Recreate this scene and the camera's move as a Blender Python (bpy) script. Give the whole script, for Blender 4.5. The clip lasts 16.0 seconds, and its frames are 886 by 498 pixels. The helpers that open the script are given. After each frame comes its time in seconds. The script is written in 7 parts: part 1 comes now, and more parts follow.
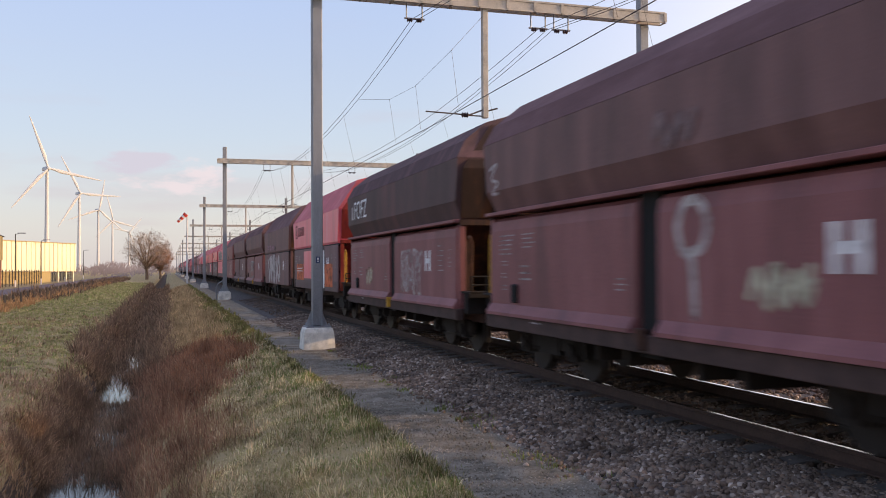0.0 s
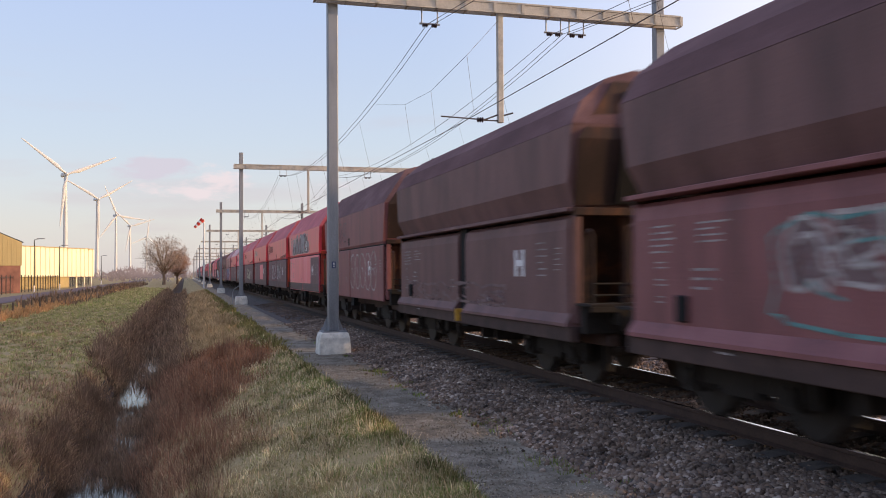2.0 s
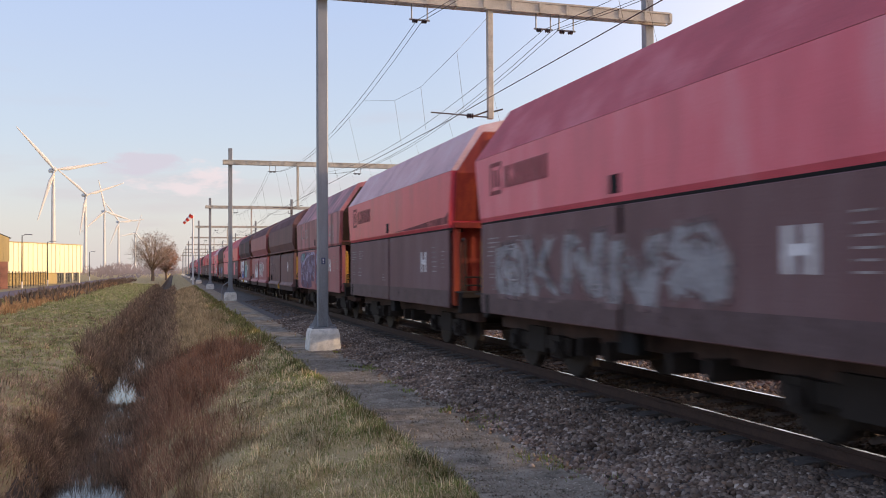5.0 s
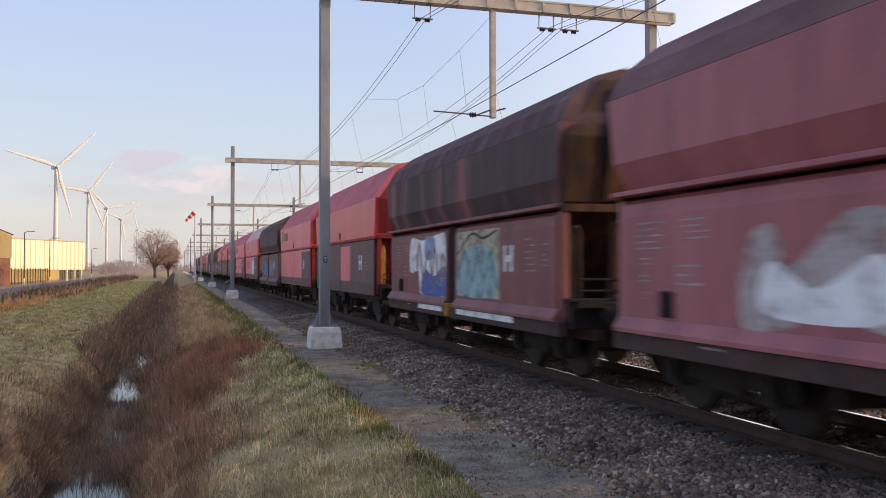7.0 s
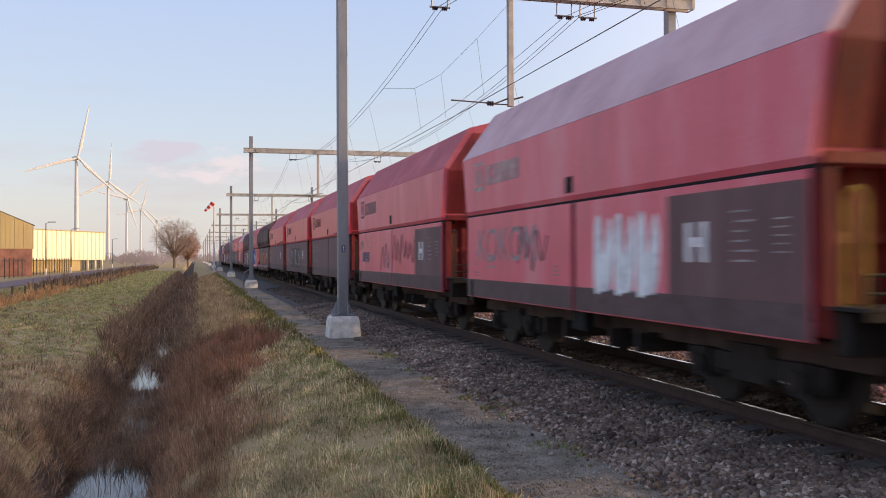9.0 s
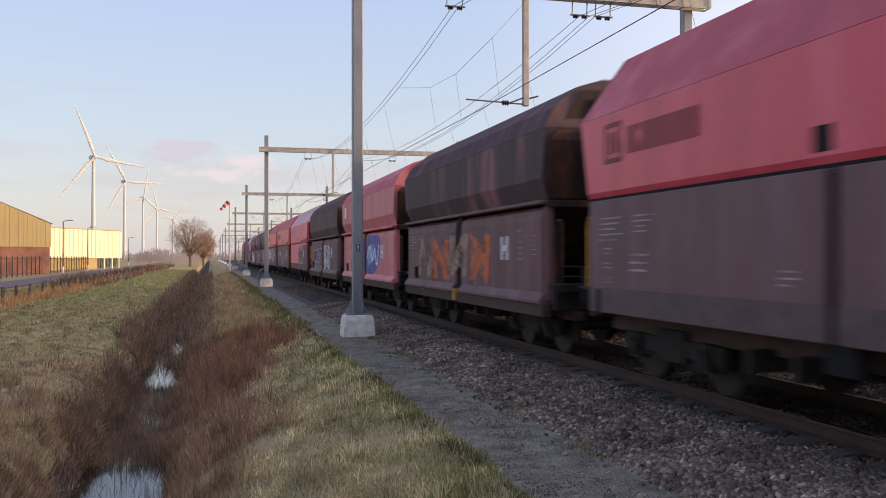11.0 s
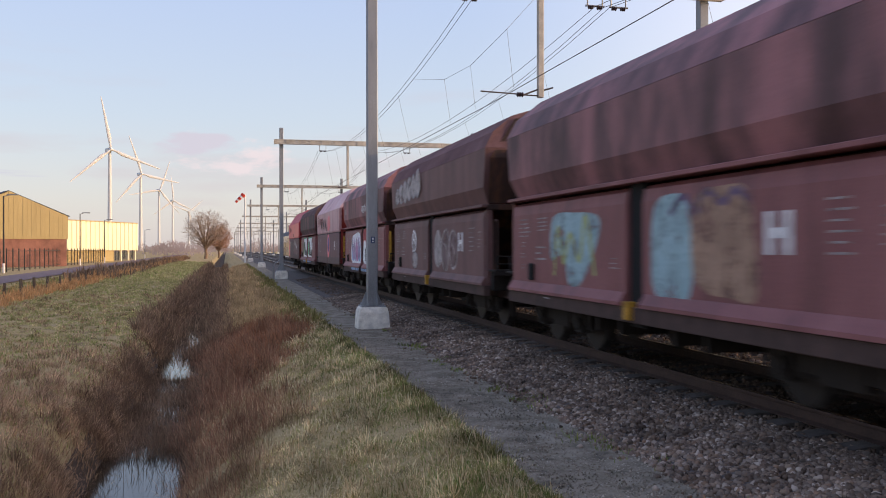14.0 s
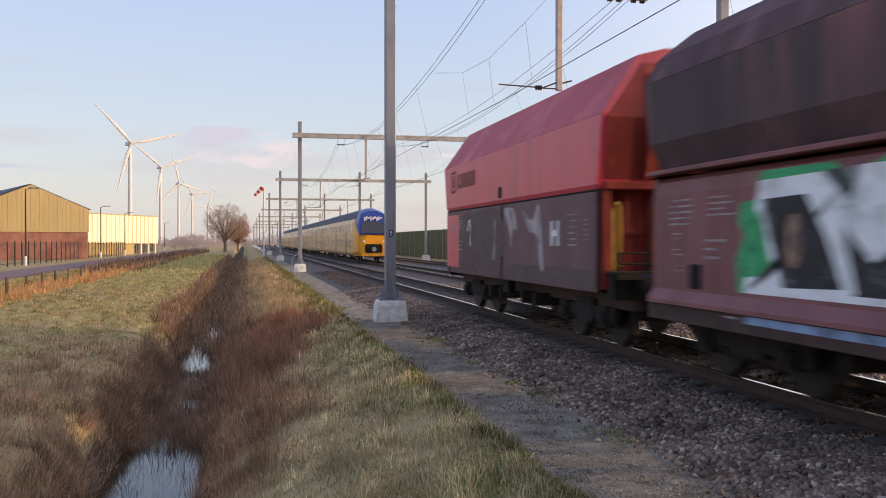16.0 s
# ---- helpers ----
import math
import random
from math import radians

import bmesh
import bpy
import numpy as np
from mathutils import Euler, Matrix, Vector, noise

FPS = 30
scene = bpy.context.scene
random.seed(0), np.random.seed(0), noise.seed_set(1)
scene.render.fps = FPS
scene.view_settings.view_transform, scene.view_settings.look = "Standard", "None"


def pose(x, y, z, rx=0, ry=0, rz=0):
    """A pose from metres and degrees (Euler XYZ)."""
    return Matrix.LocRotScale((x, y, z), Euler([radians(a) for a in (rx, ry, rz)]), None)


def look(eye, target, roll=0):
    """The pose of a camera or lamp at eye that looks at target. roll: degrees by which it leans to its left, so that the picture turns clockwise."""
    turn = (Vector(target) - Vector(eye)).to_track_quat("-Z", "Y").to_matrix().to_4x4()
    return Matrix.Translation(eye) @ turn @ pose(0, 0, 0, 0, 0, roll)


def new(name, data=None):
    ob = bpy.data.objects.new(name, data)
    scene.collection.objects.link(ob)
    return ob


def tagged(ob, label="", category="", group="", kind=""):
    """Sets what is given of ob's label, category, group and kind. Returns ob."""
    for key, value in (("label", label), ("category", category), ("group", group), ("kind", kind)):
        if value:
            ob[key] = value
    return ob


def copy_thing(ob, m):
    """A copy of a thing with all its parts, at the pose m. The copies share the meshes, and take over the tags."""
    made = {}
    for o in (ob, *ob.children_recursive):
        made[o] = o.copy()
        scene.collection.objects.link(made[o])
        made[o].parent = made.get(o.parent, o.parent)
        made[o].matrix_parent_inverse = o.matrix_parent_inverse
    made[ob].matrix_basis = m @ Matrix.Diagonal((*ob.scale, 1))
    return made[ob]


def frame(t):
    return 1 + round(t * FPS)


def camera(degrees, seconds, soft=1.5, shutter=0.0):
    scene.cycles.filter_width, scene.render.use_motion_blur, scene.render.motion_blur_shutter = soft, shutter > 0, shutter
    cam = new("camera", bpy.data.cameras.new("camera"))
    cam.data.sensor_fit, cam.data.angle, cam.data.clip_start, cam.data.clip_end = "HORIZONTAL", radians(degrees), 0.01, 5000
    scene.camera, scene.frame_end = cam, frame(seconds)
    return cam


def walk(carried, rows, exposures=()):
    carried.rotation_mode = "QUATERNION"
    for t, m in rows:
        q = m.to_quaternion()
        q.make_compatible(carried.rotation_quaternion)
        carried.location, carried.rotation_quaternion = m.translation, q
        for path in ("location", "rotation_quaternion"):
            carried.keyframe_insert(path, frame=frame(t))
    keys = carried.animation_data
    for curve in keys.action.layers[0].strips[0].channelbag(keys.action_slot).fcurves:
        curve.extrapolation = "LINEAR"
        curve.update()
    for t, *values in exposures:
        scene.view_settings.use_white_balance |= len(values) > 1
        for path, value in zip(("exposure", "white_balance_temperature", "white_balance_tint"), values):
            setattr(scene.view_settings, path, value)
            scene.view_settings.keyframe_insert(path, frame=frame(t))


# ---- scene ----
# ---------------------------------------------------------------- camera
EYE = (0.0, 0.0, 1.69)
cam = camera(52.2, 16.0, soft=0.95, shutter=0.25)
TURNS = (
    (0.0, -16.92, 1.19, 0.31), (0.5, -17.05, 1.08, 0.22), (1.0, -16.71, 1.13, 0.08), (1.5, -16.08, 1.42, 0.26),
    (2.0, -15.93, 1.50, 0.38), (2.5, -15.99, 1.33, 0.45), (3.0, -16.09, 1.25, 0.45), (3.5, -16.63, 0.95, 0.35),
    (6.0, -16.40, 1.43, 0.27), (6.5, -16.21, 1.12, 0.16), (7.0, -16.46, 1.18, 0.07), (7.5, -15.79, 1.03, 0.36),
    (8.0, -15.38, 0.99, 0.55), (8.5, -15.46, 0.63, 0.38), (9.0, -15.32, 0.50, 0.24), (9.5, -14.92, 0.48, 0.22),
    (12.0, -14.02, 0.38, 0.03), (12.5, -13.52, 0.24, 0.16), (13.0, -13.32, 0.30, 0.06), (13.5, -13.53, 0.24, -0.08),
    (14.0, -13.48, -0.04, 0.08), (14.5, -13.15, -0.07, 0.08), (15.0, -12.88, -0.01, 0.11), (15.5, -12.64, 0.11, 0.03),
    (16.0, -12.34, -0.45, 0.0))
walk(cam, [(t, pose(*EYE, 90 + p, r, y)) for t, y, p, r in TURNS], exposures=((0.0, 0.42), (16.0, 0.42)))

# ---------------------------------------------------------------- light: low winter sun behind and to the east of the track
SUN_EL, SUN_AZ = 10.5, 77.0          # degrees up; degrees from straight behind towards +x
sun = new("sun", bpy.data.lights.new("sun", "SUN"))
sun.data.energy, sun.data.angle, sun.data.color = 3.0, radians(0.6), (1.0, 0.66, 0.36)
sun_dir = Vector((math.sin(radians(SUN_AZ)) * math.cos(radians(SUN_EL)),
                  -math.cos(radians(SUN_AZ)) * math.cos(radians(SUN_EL)), math.sin(radians(SUN_EL))))
sun.matrix_world = look(sun_dir * 60, (0, 0, 0))


def link(nt, a, out, b, inp):
    nt.links.new(a.outputs[out], b.inputs[inp])


world = bpy.data.worlds.new("world")
scene.world = world
world.use_nodes = True
wt = world.node_tree
wt.nodes.clear()
w_out = wt.nodes.new("ShaderNodeOutputWorld")
w_bg = wt.nodes.new("ShaderNodeBackground")
sky = wt.nodes.new("ShaderNodeTexSky")
sky.sky_type, sky.sun_disc = "NISHITA", False
sky.sun_elevation, sky.sun_rotation = radians(SUN_EL), radians(180 - SUN_AZ)
sky.air_density, sky.dust_density, sky.ozone_density = 1.0, 1.2, 1.3
w_bg.inputs["Strength"].default_value = 0.15
# high haze over the whole sky, and a few thin cloud bands gathered low over the horizon
tc = wt.nodes.new("ShaderNodeTexCoord")
sep = wt.nodes.new("ShaderNodeSeparateXYZ")
link(wt, tc, "Generated", sep, "Vector")
haze = wt.nodes.new("ShaderNodeValToRGB")
he = haze.color_ramp.elements
he[0].position, he[0].color = 0.0, (0.80, 0.72, 0.73, 1)
he[1].position, he[1].color = 0.6, (0.46, 0.60, 1.04, 1)
for at_, col in ((0.05, (0.79, 0.755, 0.77, 1)), (0.14, (0.68, 0.752, 0.895, 1)), (0.3, (0.57, 0.685, 1.0, 1))):
    el = he.new(at_)
    el.color = col
link(wt, sep, "Z", haze, "Fac")
gain = wt.nodes.new("ShaderNodeMixRGB")
gain.blend_type = "MULTIPLY"
gain.inputs["Fac"].default_value = 1.0
gain.inputs["Color2"].default_value = (5.15, 5.15, 5.15, 1)
link(wt, haze, "Color", gain, "Color1")
# the haze glows warm towards the sun
toward = wt.nodes.new("ShaderNodeVectorMath")
toward.operation = "DOT_PRODUCT"
toward.inputs[1].default_value = sun_dir
link(wt, tc, "Generated", toward, 0)
lobe = wt.nodes.new("ShaderNodeMapRange")
lobe.inputs["From Min"].default_value, lobe.inputs["From Max"].default_value = 0.05, 1.0
lobe.interpolation_type = "SMOOTHSTEP"
link(wt, toward, "Value", lobe, "Value")
glow = wt.nodes.new("ShaderNodeMixRGB")
glow.blend_type = "ADD"
glow.inputs["Color2"].default_value = (7.6, 5.4, 3.9, 1)
link(wt, lobe, "Result", glow, "Fac")
link(wt, gain, "Color", glow, "Color1")
veil = wt.nodes.new("ShaderNodeMixRGB")
veil.inputs["Fac"].default_value = 0.75
link(wt, sky, "Color", veil, "Color1")
link(wt, glow, "Color", veil, "Color2")
mp = wt.nodes.new("ShaderNodeMapping")
mp.inputs["Scale"].default_value = (3.0, 3.0, 17.0)
mp.inputs["Location"].default_value = (0.35, 0.0, 0.2)
nz = wt.nodes.new("ShaderNodeTexNoise")
nz.inputs["Scale"].default_value, nz.inputs["Detail"].default_value = 1.4, 7.0
rp = wt.nodes.new("ShaderNodeValToRGB")
rp.color_ramp.elements[0].position, rp.color_ramp.elements[1].position = 0.55, 0.66
rp.color_ramp.elements[1].color = (0.3, 0.3, 0.3, 1)
low = wt.nodes.new("ShaderNodeMapRange")
low.inputs["From Min"].default_value, low.inputs["From Max"].default_value = 0.10, 0.22
low.inputs["To Min"].default_value, low.inputs["To Max"].default_value = 1.0, 0.12
link(wt, sep, "Z", low, "Value")
amount = wt.nodes.new("ShaderNodeMath")
amount.operation = "MULTIPLY"
mx = wt.nodes.new("ShaderNodeMixRGB")
mx.inputs["Color2"].default_value = (3.3, 2.75, 2.95, 1)
link(wt, tc, "Generated", mp, "Vector")
link(wt, mp, "Vector", nz, "Vector")
link(wt, nz, "Fac", rp, "Fac")
link(wt, rp, "Color", amount, 0)
link(wt, low, "Result", amount, 1)
link(wt, amount, 0, mx, "Fac")
link(wt, veil, "Color", mx, "Color1")
cloud_last = mx
for (az, el, half_w, half_h), col, scale_, cut in (((0.6, 5.6, 7.5, 2.4), (4.45, 3.85, 3.95, 1), (16, 16, 42), 0.45), ((-1.2, 6.3, 7.0, 1.7), (3.45, 3.2, 3.65, 1), (13, 13, 48), 0.47),
                                                   ((-12.5, 4.4, 6.0, 1.5), (3.25, 3.15, 3.75, 1), (6, 6, 90), 0.50), ((11.0, 5.5, 5.0, 1.6), (4.8, 4.1, 4.3, 1), (9, 9, 55), 0.50)):
    m2, n2 = wt.nodes.new("ShaderNodeMapping"), wt.nodes.new("ShaderNodeTexNoise")
    m2.inputs["Scale"].default_value = scale_
    n2.inputs["Scale"].default_value, n2.inputs["Detail"].default_value, n2.inputs["Roughness"].default_value = 1.0, 6.0, 0.58
    link(wt, tc, "Generated", m2, "Vector")
    link(wt, m2, "Vector", n2, "Vector")
    # distance from the middle of the bank, in its own half widths
    away = wt.nodes.new("ShaderNodeVectorMath")
    away.operation = "SUBTRACT"
    away.inputs[1].default_value = (math.sin(radians(az)), math.cos(radians(az)), math.sin(radians(el)))
    link(wt, tc, "Generated", away, 0)
    fit_ = wt.nodes.new("ShaderNodeVectorMath")
    fit_.operation = "MULTIPLY"
    fit_.inputs[1].default_value = (1 / math.sin(radians(half_w)), 1.0, 1 / math.sin(radians(half_h)))
    link(wt, away, "Vector", fit_, 0)
    far_ = wt.nodes.new("ShaderNodeVectorMath")
    far_.operation = "LENGTH"
    link(wt, fit_, "Vector", far_, 0)
    fade = wt.nodes.new("ShaderNodeMapRange")
    fade.inputs["From Min"].default_value, fade.inputs["From Max"].default_value = 0.3, 1.0
    fade.inputs["To Min"].default_value, fade.inputs["To Max"].default_value = 0.0, -0.30
    link(wt, far_, "Value", fade, "Value")
    plus = wt.nodes.new("ShaderNodeMath")
    plus.operation = "ADD"
    link(wt, n2, "Fac", plus, 0)
    link(wt, fade, "Result", plus, 1)
    dense = wt.nodes.new("ShaderNodeMapRange")
    dense.inputs["From Min"].default_value, dense.inputs["From Max"].default_value = cut, cut + 0.16
    dense.inputs["To Max"].default_value = 0.85
    dense.interpolation_type = "SMOOTHSTEP"
    link(wt, plus, 0, dense, "Value")
    puff = wt.nodes.new("ShaderNodeMixRGB")
    puff.inputs["Color2"].default_value = col
    link(wt, dense, "Result", puff, "Fac")
    link(wt, cloud_last, "Color", puff, "Color1")
    cloud_last = puff
link(wt, cloud_last, "Color", w_bg, "Color")
link(wt, w_bg, "Background", w_out, "Surface")


# ---------------------------------------------------------------- materials
def material(name, rgb, rough=0.7, metal=0.0, spread=0.25, scale=3.0, fine=40.0, bump=0.0, streak=(1, 1, 1), other=None, by_object=0.0, spec=0.3, band=(0.32, 0.70)):
    """A worn surface: broad stains, fine grain and relief, with an offset of its own for every object."""
    m = bpy.data.materials.new(name)
    m.use_nodes = True
    nt = m.node_tree
    bs = nt.nodes["Principled BSDF"]
    bs.inputs["Metallic"].default_value = metal
    bs.inputs["Specular IOR Level"].default_value = spec
    co = nt.nodes.new("ShaderNodeTexCoord")
    info = nt.nodes.new("ShaderNodeObjectInfo")
    off = nt.nodes.new("ShaderNodeVectorMath")
    off.operation = "ADD"
    sc = nt.nodes.new("ShaderNodeMath")
    sc.operation, sc.inputs[1].default_value = "MULTIPLY", 37.0
    link(nt, info, "Random", sc, 0)
    link(nt, co, "Object", off, 0)
    link(nt, sc, 0, off, 1)
    mp_ = nt.nodes.new("ShaderNodeMapping")
    mp_.inputs["Scale"].default_value = streak
    link(nt, off, "Vector", mp_, "Vector")
    n1 = nt.nodes.new("ShaderNodeTexNoise")
    n1.inputs["Scale"].default_value, n1.inputs["Detail"].default_value, n1.inputs["Roughness"].default_value = scale, 6.0, 0.65
    n2 = nt.nodes.new("ShaderNodeTexNoise")
    n2.inputs["Scale"].default_value, n2.inputs["Detail"].default_value = fine, 3.0
    link(nt, mp_, "Vector", n1, "Vector")
    link(nt, off, "Vector", n2, "Vector")
    ramp = nt.nodes.new("ShaderNodeValToRGB")
    lo = [c * (1 - spread) for c in rgb]
    hi = [min(1, c * (1 + spread)) for c in rgb] if other is None else other
    e = ramp.color_ramp.elements
    e[0].position, e[0].color = band[0], (*lo, 1)
    e[1].position, e[1].color = band[1], (*hi, 1)
    mid = e.new(0.5 * band[0] + 0.5 * band[1] - 0.01)
    mid.color = (*rgb, 1)
    link(nt, n1, "Fac", ramp, "Fac")
    mix = nt.nodes.new("ShaderNodeMixRGB")
    mix.blend_type = "OVERLAY"
    mix.inputs["Fac"].default_value = 0.35
    link(nt, ramp, "Color", mix, "Color1")
    link(nt, n2, "Fac", mix, "Color2")
    last = mix
    if by_object:
        hv = nt.nodes.new("ShaderNodeHueSaturation")
        mr = nt.nodes.new("ShaderNodeMapRange")
        mr.inputs["To Min"].default_value, mr.inputs["To Max"].default_value = 1 - by_object, 1 + by_object
        link(nt, info, "Random", mr, "Value")
        link(nt, mr, "Result", hv, "Value")
        link(nt, mix, "Color", hv, "Color")
        last = hv
    link(nt, last, "Color", bs, "Base Color")
    rr = nt.nodes.new("ShaderNodeMapRange")
    rr.inputs["To Min"].default_value, rr.inputs["To Max"].default_value = max(0.05, rough - 0.12), min(1, rough + 0.12)
    link(nt, n1, "Fac", rr, "Value")
    link(nt, rr, "Result", bs, "Roughness")
    if bump:
        b = nt.nodes.new("ShaderNodeBump")
        b.inputs["Strength"].default_value, b.inputs["Distance"].default_value = 0.6, bump
        link(nt, n2, "Fac", b, "Height")
        link(nt, b, "Normal", bs, "Normal")
    return m


DOWN = (1.0, 1.0, 0.22)      # stains that run down a wall
M = {}
M["maroon"] = material("maroon_wagon_paint", (0.235, 0.082, 0.082), 0.6, spread=0.35, scale=1.5, streak=DOWN, other=(0.30, 0.118, 0.116), spec=0.4)
M["claret"] = material("claret_wagon_paint", (0.36, 0.110, 0.118), 0.55, spread=0.28, scale=1.5, streak=DOWN, other=(0.42, 0.15, 0.155), spec=0.5)
M["brown"] = material("brown_wagon_paint", (0.162, 0.079, 0.074), 0.65, spread=0.35, scale=1.5, streak=DOWN, other=(0.225, 0.116, 0.108), spec=0.4)
M["charcoal"] = material("coal_blackened_paint", (0.105, 0.063, 0.061), 0.7, spread=0.35, scale=0.9, streak=DOWN, other=(0.19, 0.088, 0.088))
M["striped"] = material("washed_down_paint", (0.090, 0.056, 0.057), 0.7, band=(0.40, 0.66), spread=0.3, scale=1.1, streak=(1, 1, 0.12), other=(0.30, 0.125, 0.125))
M["blotched"] = material("blotched_brown_red_paint", (0.19, 0.085, 0.088), 0.65, band=(0.38, 0.62), spread=0.55, scale=0.9, streak=(1, 1, 0.3), other=(0.36, 0.15, 0.155), spec=0.4)
M["flamed"] = material("flamed_red_brown_paint", (0.34, 0.105, 0.115), 0.55, band=(0.40, 0.60), spread=0.6, scale=0.9, streak=(1, 1, 0.2), other=(0.52, 0.19, 0.20), spec=0.5)
M["red"] = material("red_wagon_paint", (0.70, 0.066, 0.100), 0.42, spread=0.22, scale=1.4, streak=DOWN, other=(0.74, 0.11, 0.15), spec=0.6)
M["faded"] = material("faded_red_paint", (0.80, 0.125, 0.175), 0.45, spread=0.2, scale=1.3, streak=DOWN, other=(0.80, 0.26, 0.30), spec=0.6)
M["pink"] = material("bleached_red_paint", (0.62, 0.35, 0.35), 0.6, spread=0.25, scale=1.0, streak=DOWN, other=(0.68, 0.50, 0.49), spec=0.4)
M["greylow"] = material("grime_grey_paint", (0.172, 0.088, 0.089), 0.65, spread=0.25, scale=1.4, streak=DOWN, other=(0.21, 0.130, 0.132), spec=0.4)
# end paints: rust, plus shade between wagons and orange sun glow in the colour
M["orange_end"] = material("sun_tinged_rusty_red_end_paint", (0.20, 0.020, 0.018), 0.6, spread=0.55, scale=2.5, streak=DOWN, other=(0.36, 0.062, 0.024))
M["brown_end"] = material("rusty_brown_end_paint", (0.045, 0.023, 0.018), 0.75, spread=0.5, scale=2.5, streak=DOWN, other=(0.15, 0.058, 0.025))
M["dust"] = material("brake_dusted_steel", (0.026, 0.020, 0.017), 0.85, spread=0.35, scale=4.0)
M["underframe"] = material("grimy_brown_underframe", (0.070, 0.042, 0.036), 0.8, spread=0.4, scale=3.0)
M["tread"] = material("worn_wheel_steel", (0.030, 0.024, 0.022), 0.6, 0.3, spread=0.3, scale=6.0)
M["yellow"] = material("dirty_yellow_paint", (0.48, 0.25, 0.03), 0.6, spread=0.3, scale=6.0)
# flat black, also used to draw the shade inside gaps and recesses
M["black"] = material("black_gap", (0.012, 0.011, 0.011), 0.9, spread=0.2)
M["white"] = material("white_marking", (0.74, 0.70, 0.69), 0.7, spread=0.3, scale=7.0)
M["ballast"] = material("ballast_stone", (0.085, 0.068, 0.058), 0.85, spread=0.45, scale=9.0, fine=60, bump=0.02, other=(0.13, 0.108, 0.095))
M["path"] = material("grit_path", (0.228, 0.197, 0.150), 0.95, spread=0.5, scale=3.2, fine=45, bump=0.03, other=(0.32, 0.285, 0.225), spec=0.05)
M["grass"] = material("winter_grass", (0.36, 0.275, 0.135), 0.95, spread=0.5, scale=1.6, fine=25, bump=0.05, other=(0.36, 0.285, 0.165), spec=0.1)
M["soil"] = material("ditch_mud", (0.085, 0.062, 0.046), 0.95, spread=0.4, scale=1.5, fine=20, bump=0.05, other=(0.10, 0.075, 0.05), spec=0.1)
M["rail"] = material("rail_side_rust", (0.055, 0.032, 0.024), 0.8, spread=0.3, scale=5.0)
M["railtop"] = material("polished_rail_head", (0.75, 0.72, 0.70), 0.16, 1.0, spread=0.08, scale=4.0)
M["sleeper"] = material("concrete_sleeper", (0.085, 0.070, 0.060), 0.9, spread=0.3, scale=6.0)
M["mast"] = material("galvanised_mast", (0.26, 0.265, 0.275), 0.55, 0.35, spread=0.2, scale=2.5, streak=DOWN)
# beam steel paler and warmer than the masts: low sunlight mixed into its colour
M["beam"] = material("sunlit_galvanised_beam", (0.45, 0.41, 0.35), 0.65, 0.1, spread=0.25, scale=2.0)
M["wire"] = material("dark_copper_wire", (0.10, 0.085, 0.08), 0.6, 0.5, spread=0.2)
M["insul"] = material("brown_insulator", (0.05, 0.03, 0.03), 0.35, spread=0.3)
M["concrete"] = material("mast_footing_concrete", (0.70, 0.655, 0.57), 0.9, spread=0.3, scale=4.0, fine=50, bump=0.01)
M["turbine"] = material("white_turbine_paint", (0.60, 0.59, 0.57), 0.5, spread=0.05)
M["roof_red"] = material("greyed_red_roof", (0.50, 0.105, 0.12), 0.6, spread=0.2, scale=0.8, other=(0.62, 0.20, 0.215), spec=0.12)
M["roof_pale"] = material("sun_bleached_roof", (0.66, 0.42, 0.42), 0.65, spread=0.22, scale=0.8, other=(0.70, 0.52, 0.515), spec=0.12)
M["roof_brown"] = material("grey_brown_roof", (0.160, 0.088, 0.088), 0.85, spread=0.25, scale=0.9, streak=(1, 0.5, 1), other=(0.23, 0.135, 0.138), spec=0.1)
M["roof_dark"] = material("blackened_roof", (0.115, 0.072, 0.074), 0.85, spread=0.25, scale=0.9, streak=(1, 2.0, 1), other=(0.20, 0.115, 0.118), spec=0.1)
# red end without the sun glow, its shade put into the colour
M["red_end"] = material("shaded_red_end_paint", (0.19, 0.018, 0.024), 0.65, spread=0.5, scale=2.0, streak=DOWN, other=(0.30, 0.05, 0.04))
M["dullred"] = material("dull_brick_red_paint", (0.62, 0.165, 0.175), 0.55, spread=0.25, scale=1.3, streak=DOWN, other=(0.68, 0.25, 0.25), spec=0.4)


# ---------------------------------------------------------------- mesh helpers
def box(bm, x0, x1, y0, y1, z0, z1):
    v = [bm.verts.new((x, y, z)) for x in (x0, x1) for y in (y0, y1) for z in (z0, z1)]
    for f in ((0, 1, 3, 2), (4, 6, 7, 5), (0, 4, 5, 1), (2, 3, 7, 6), (0, 2, 6, 4), (1, 5, 7, 3)):
        bm.faces.new([v[i] for i in f])
    return v


def bevelled(bm, width=0.01, segments=1):
    bmesh.ops.bevel(bm, geom=list(bm.edges), offset=width, segments=segments, affect="EDGES", clamp_overlap=True)
    return bm


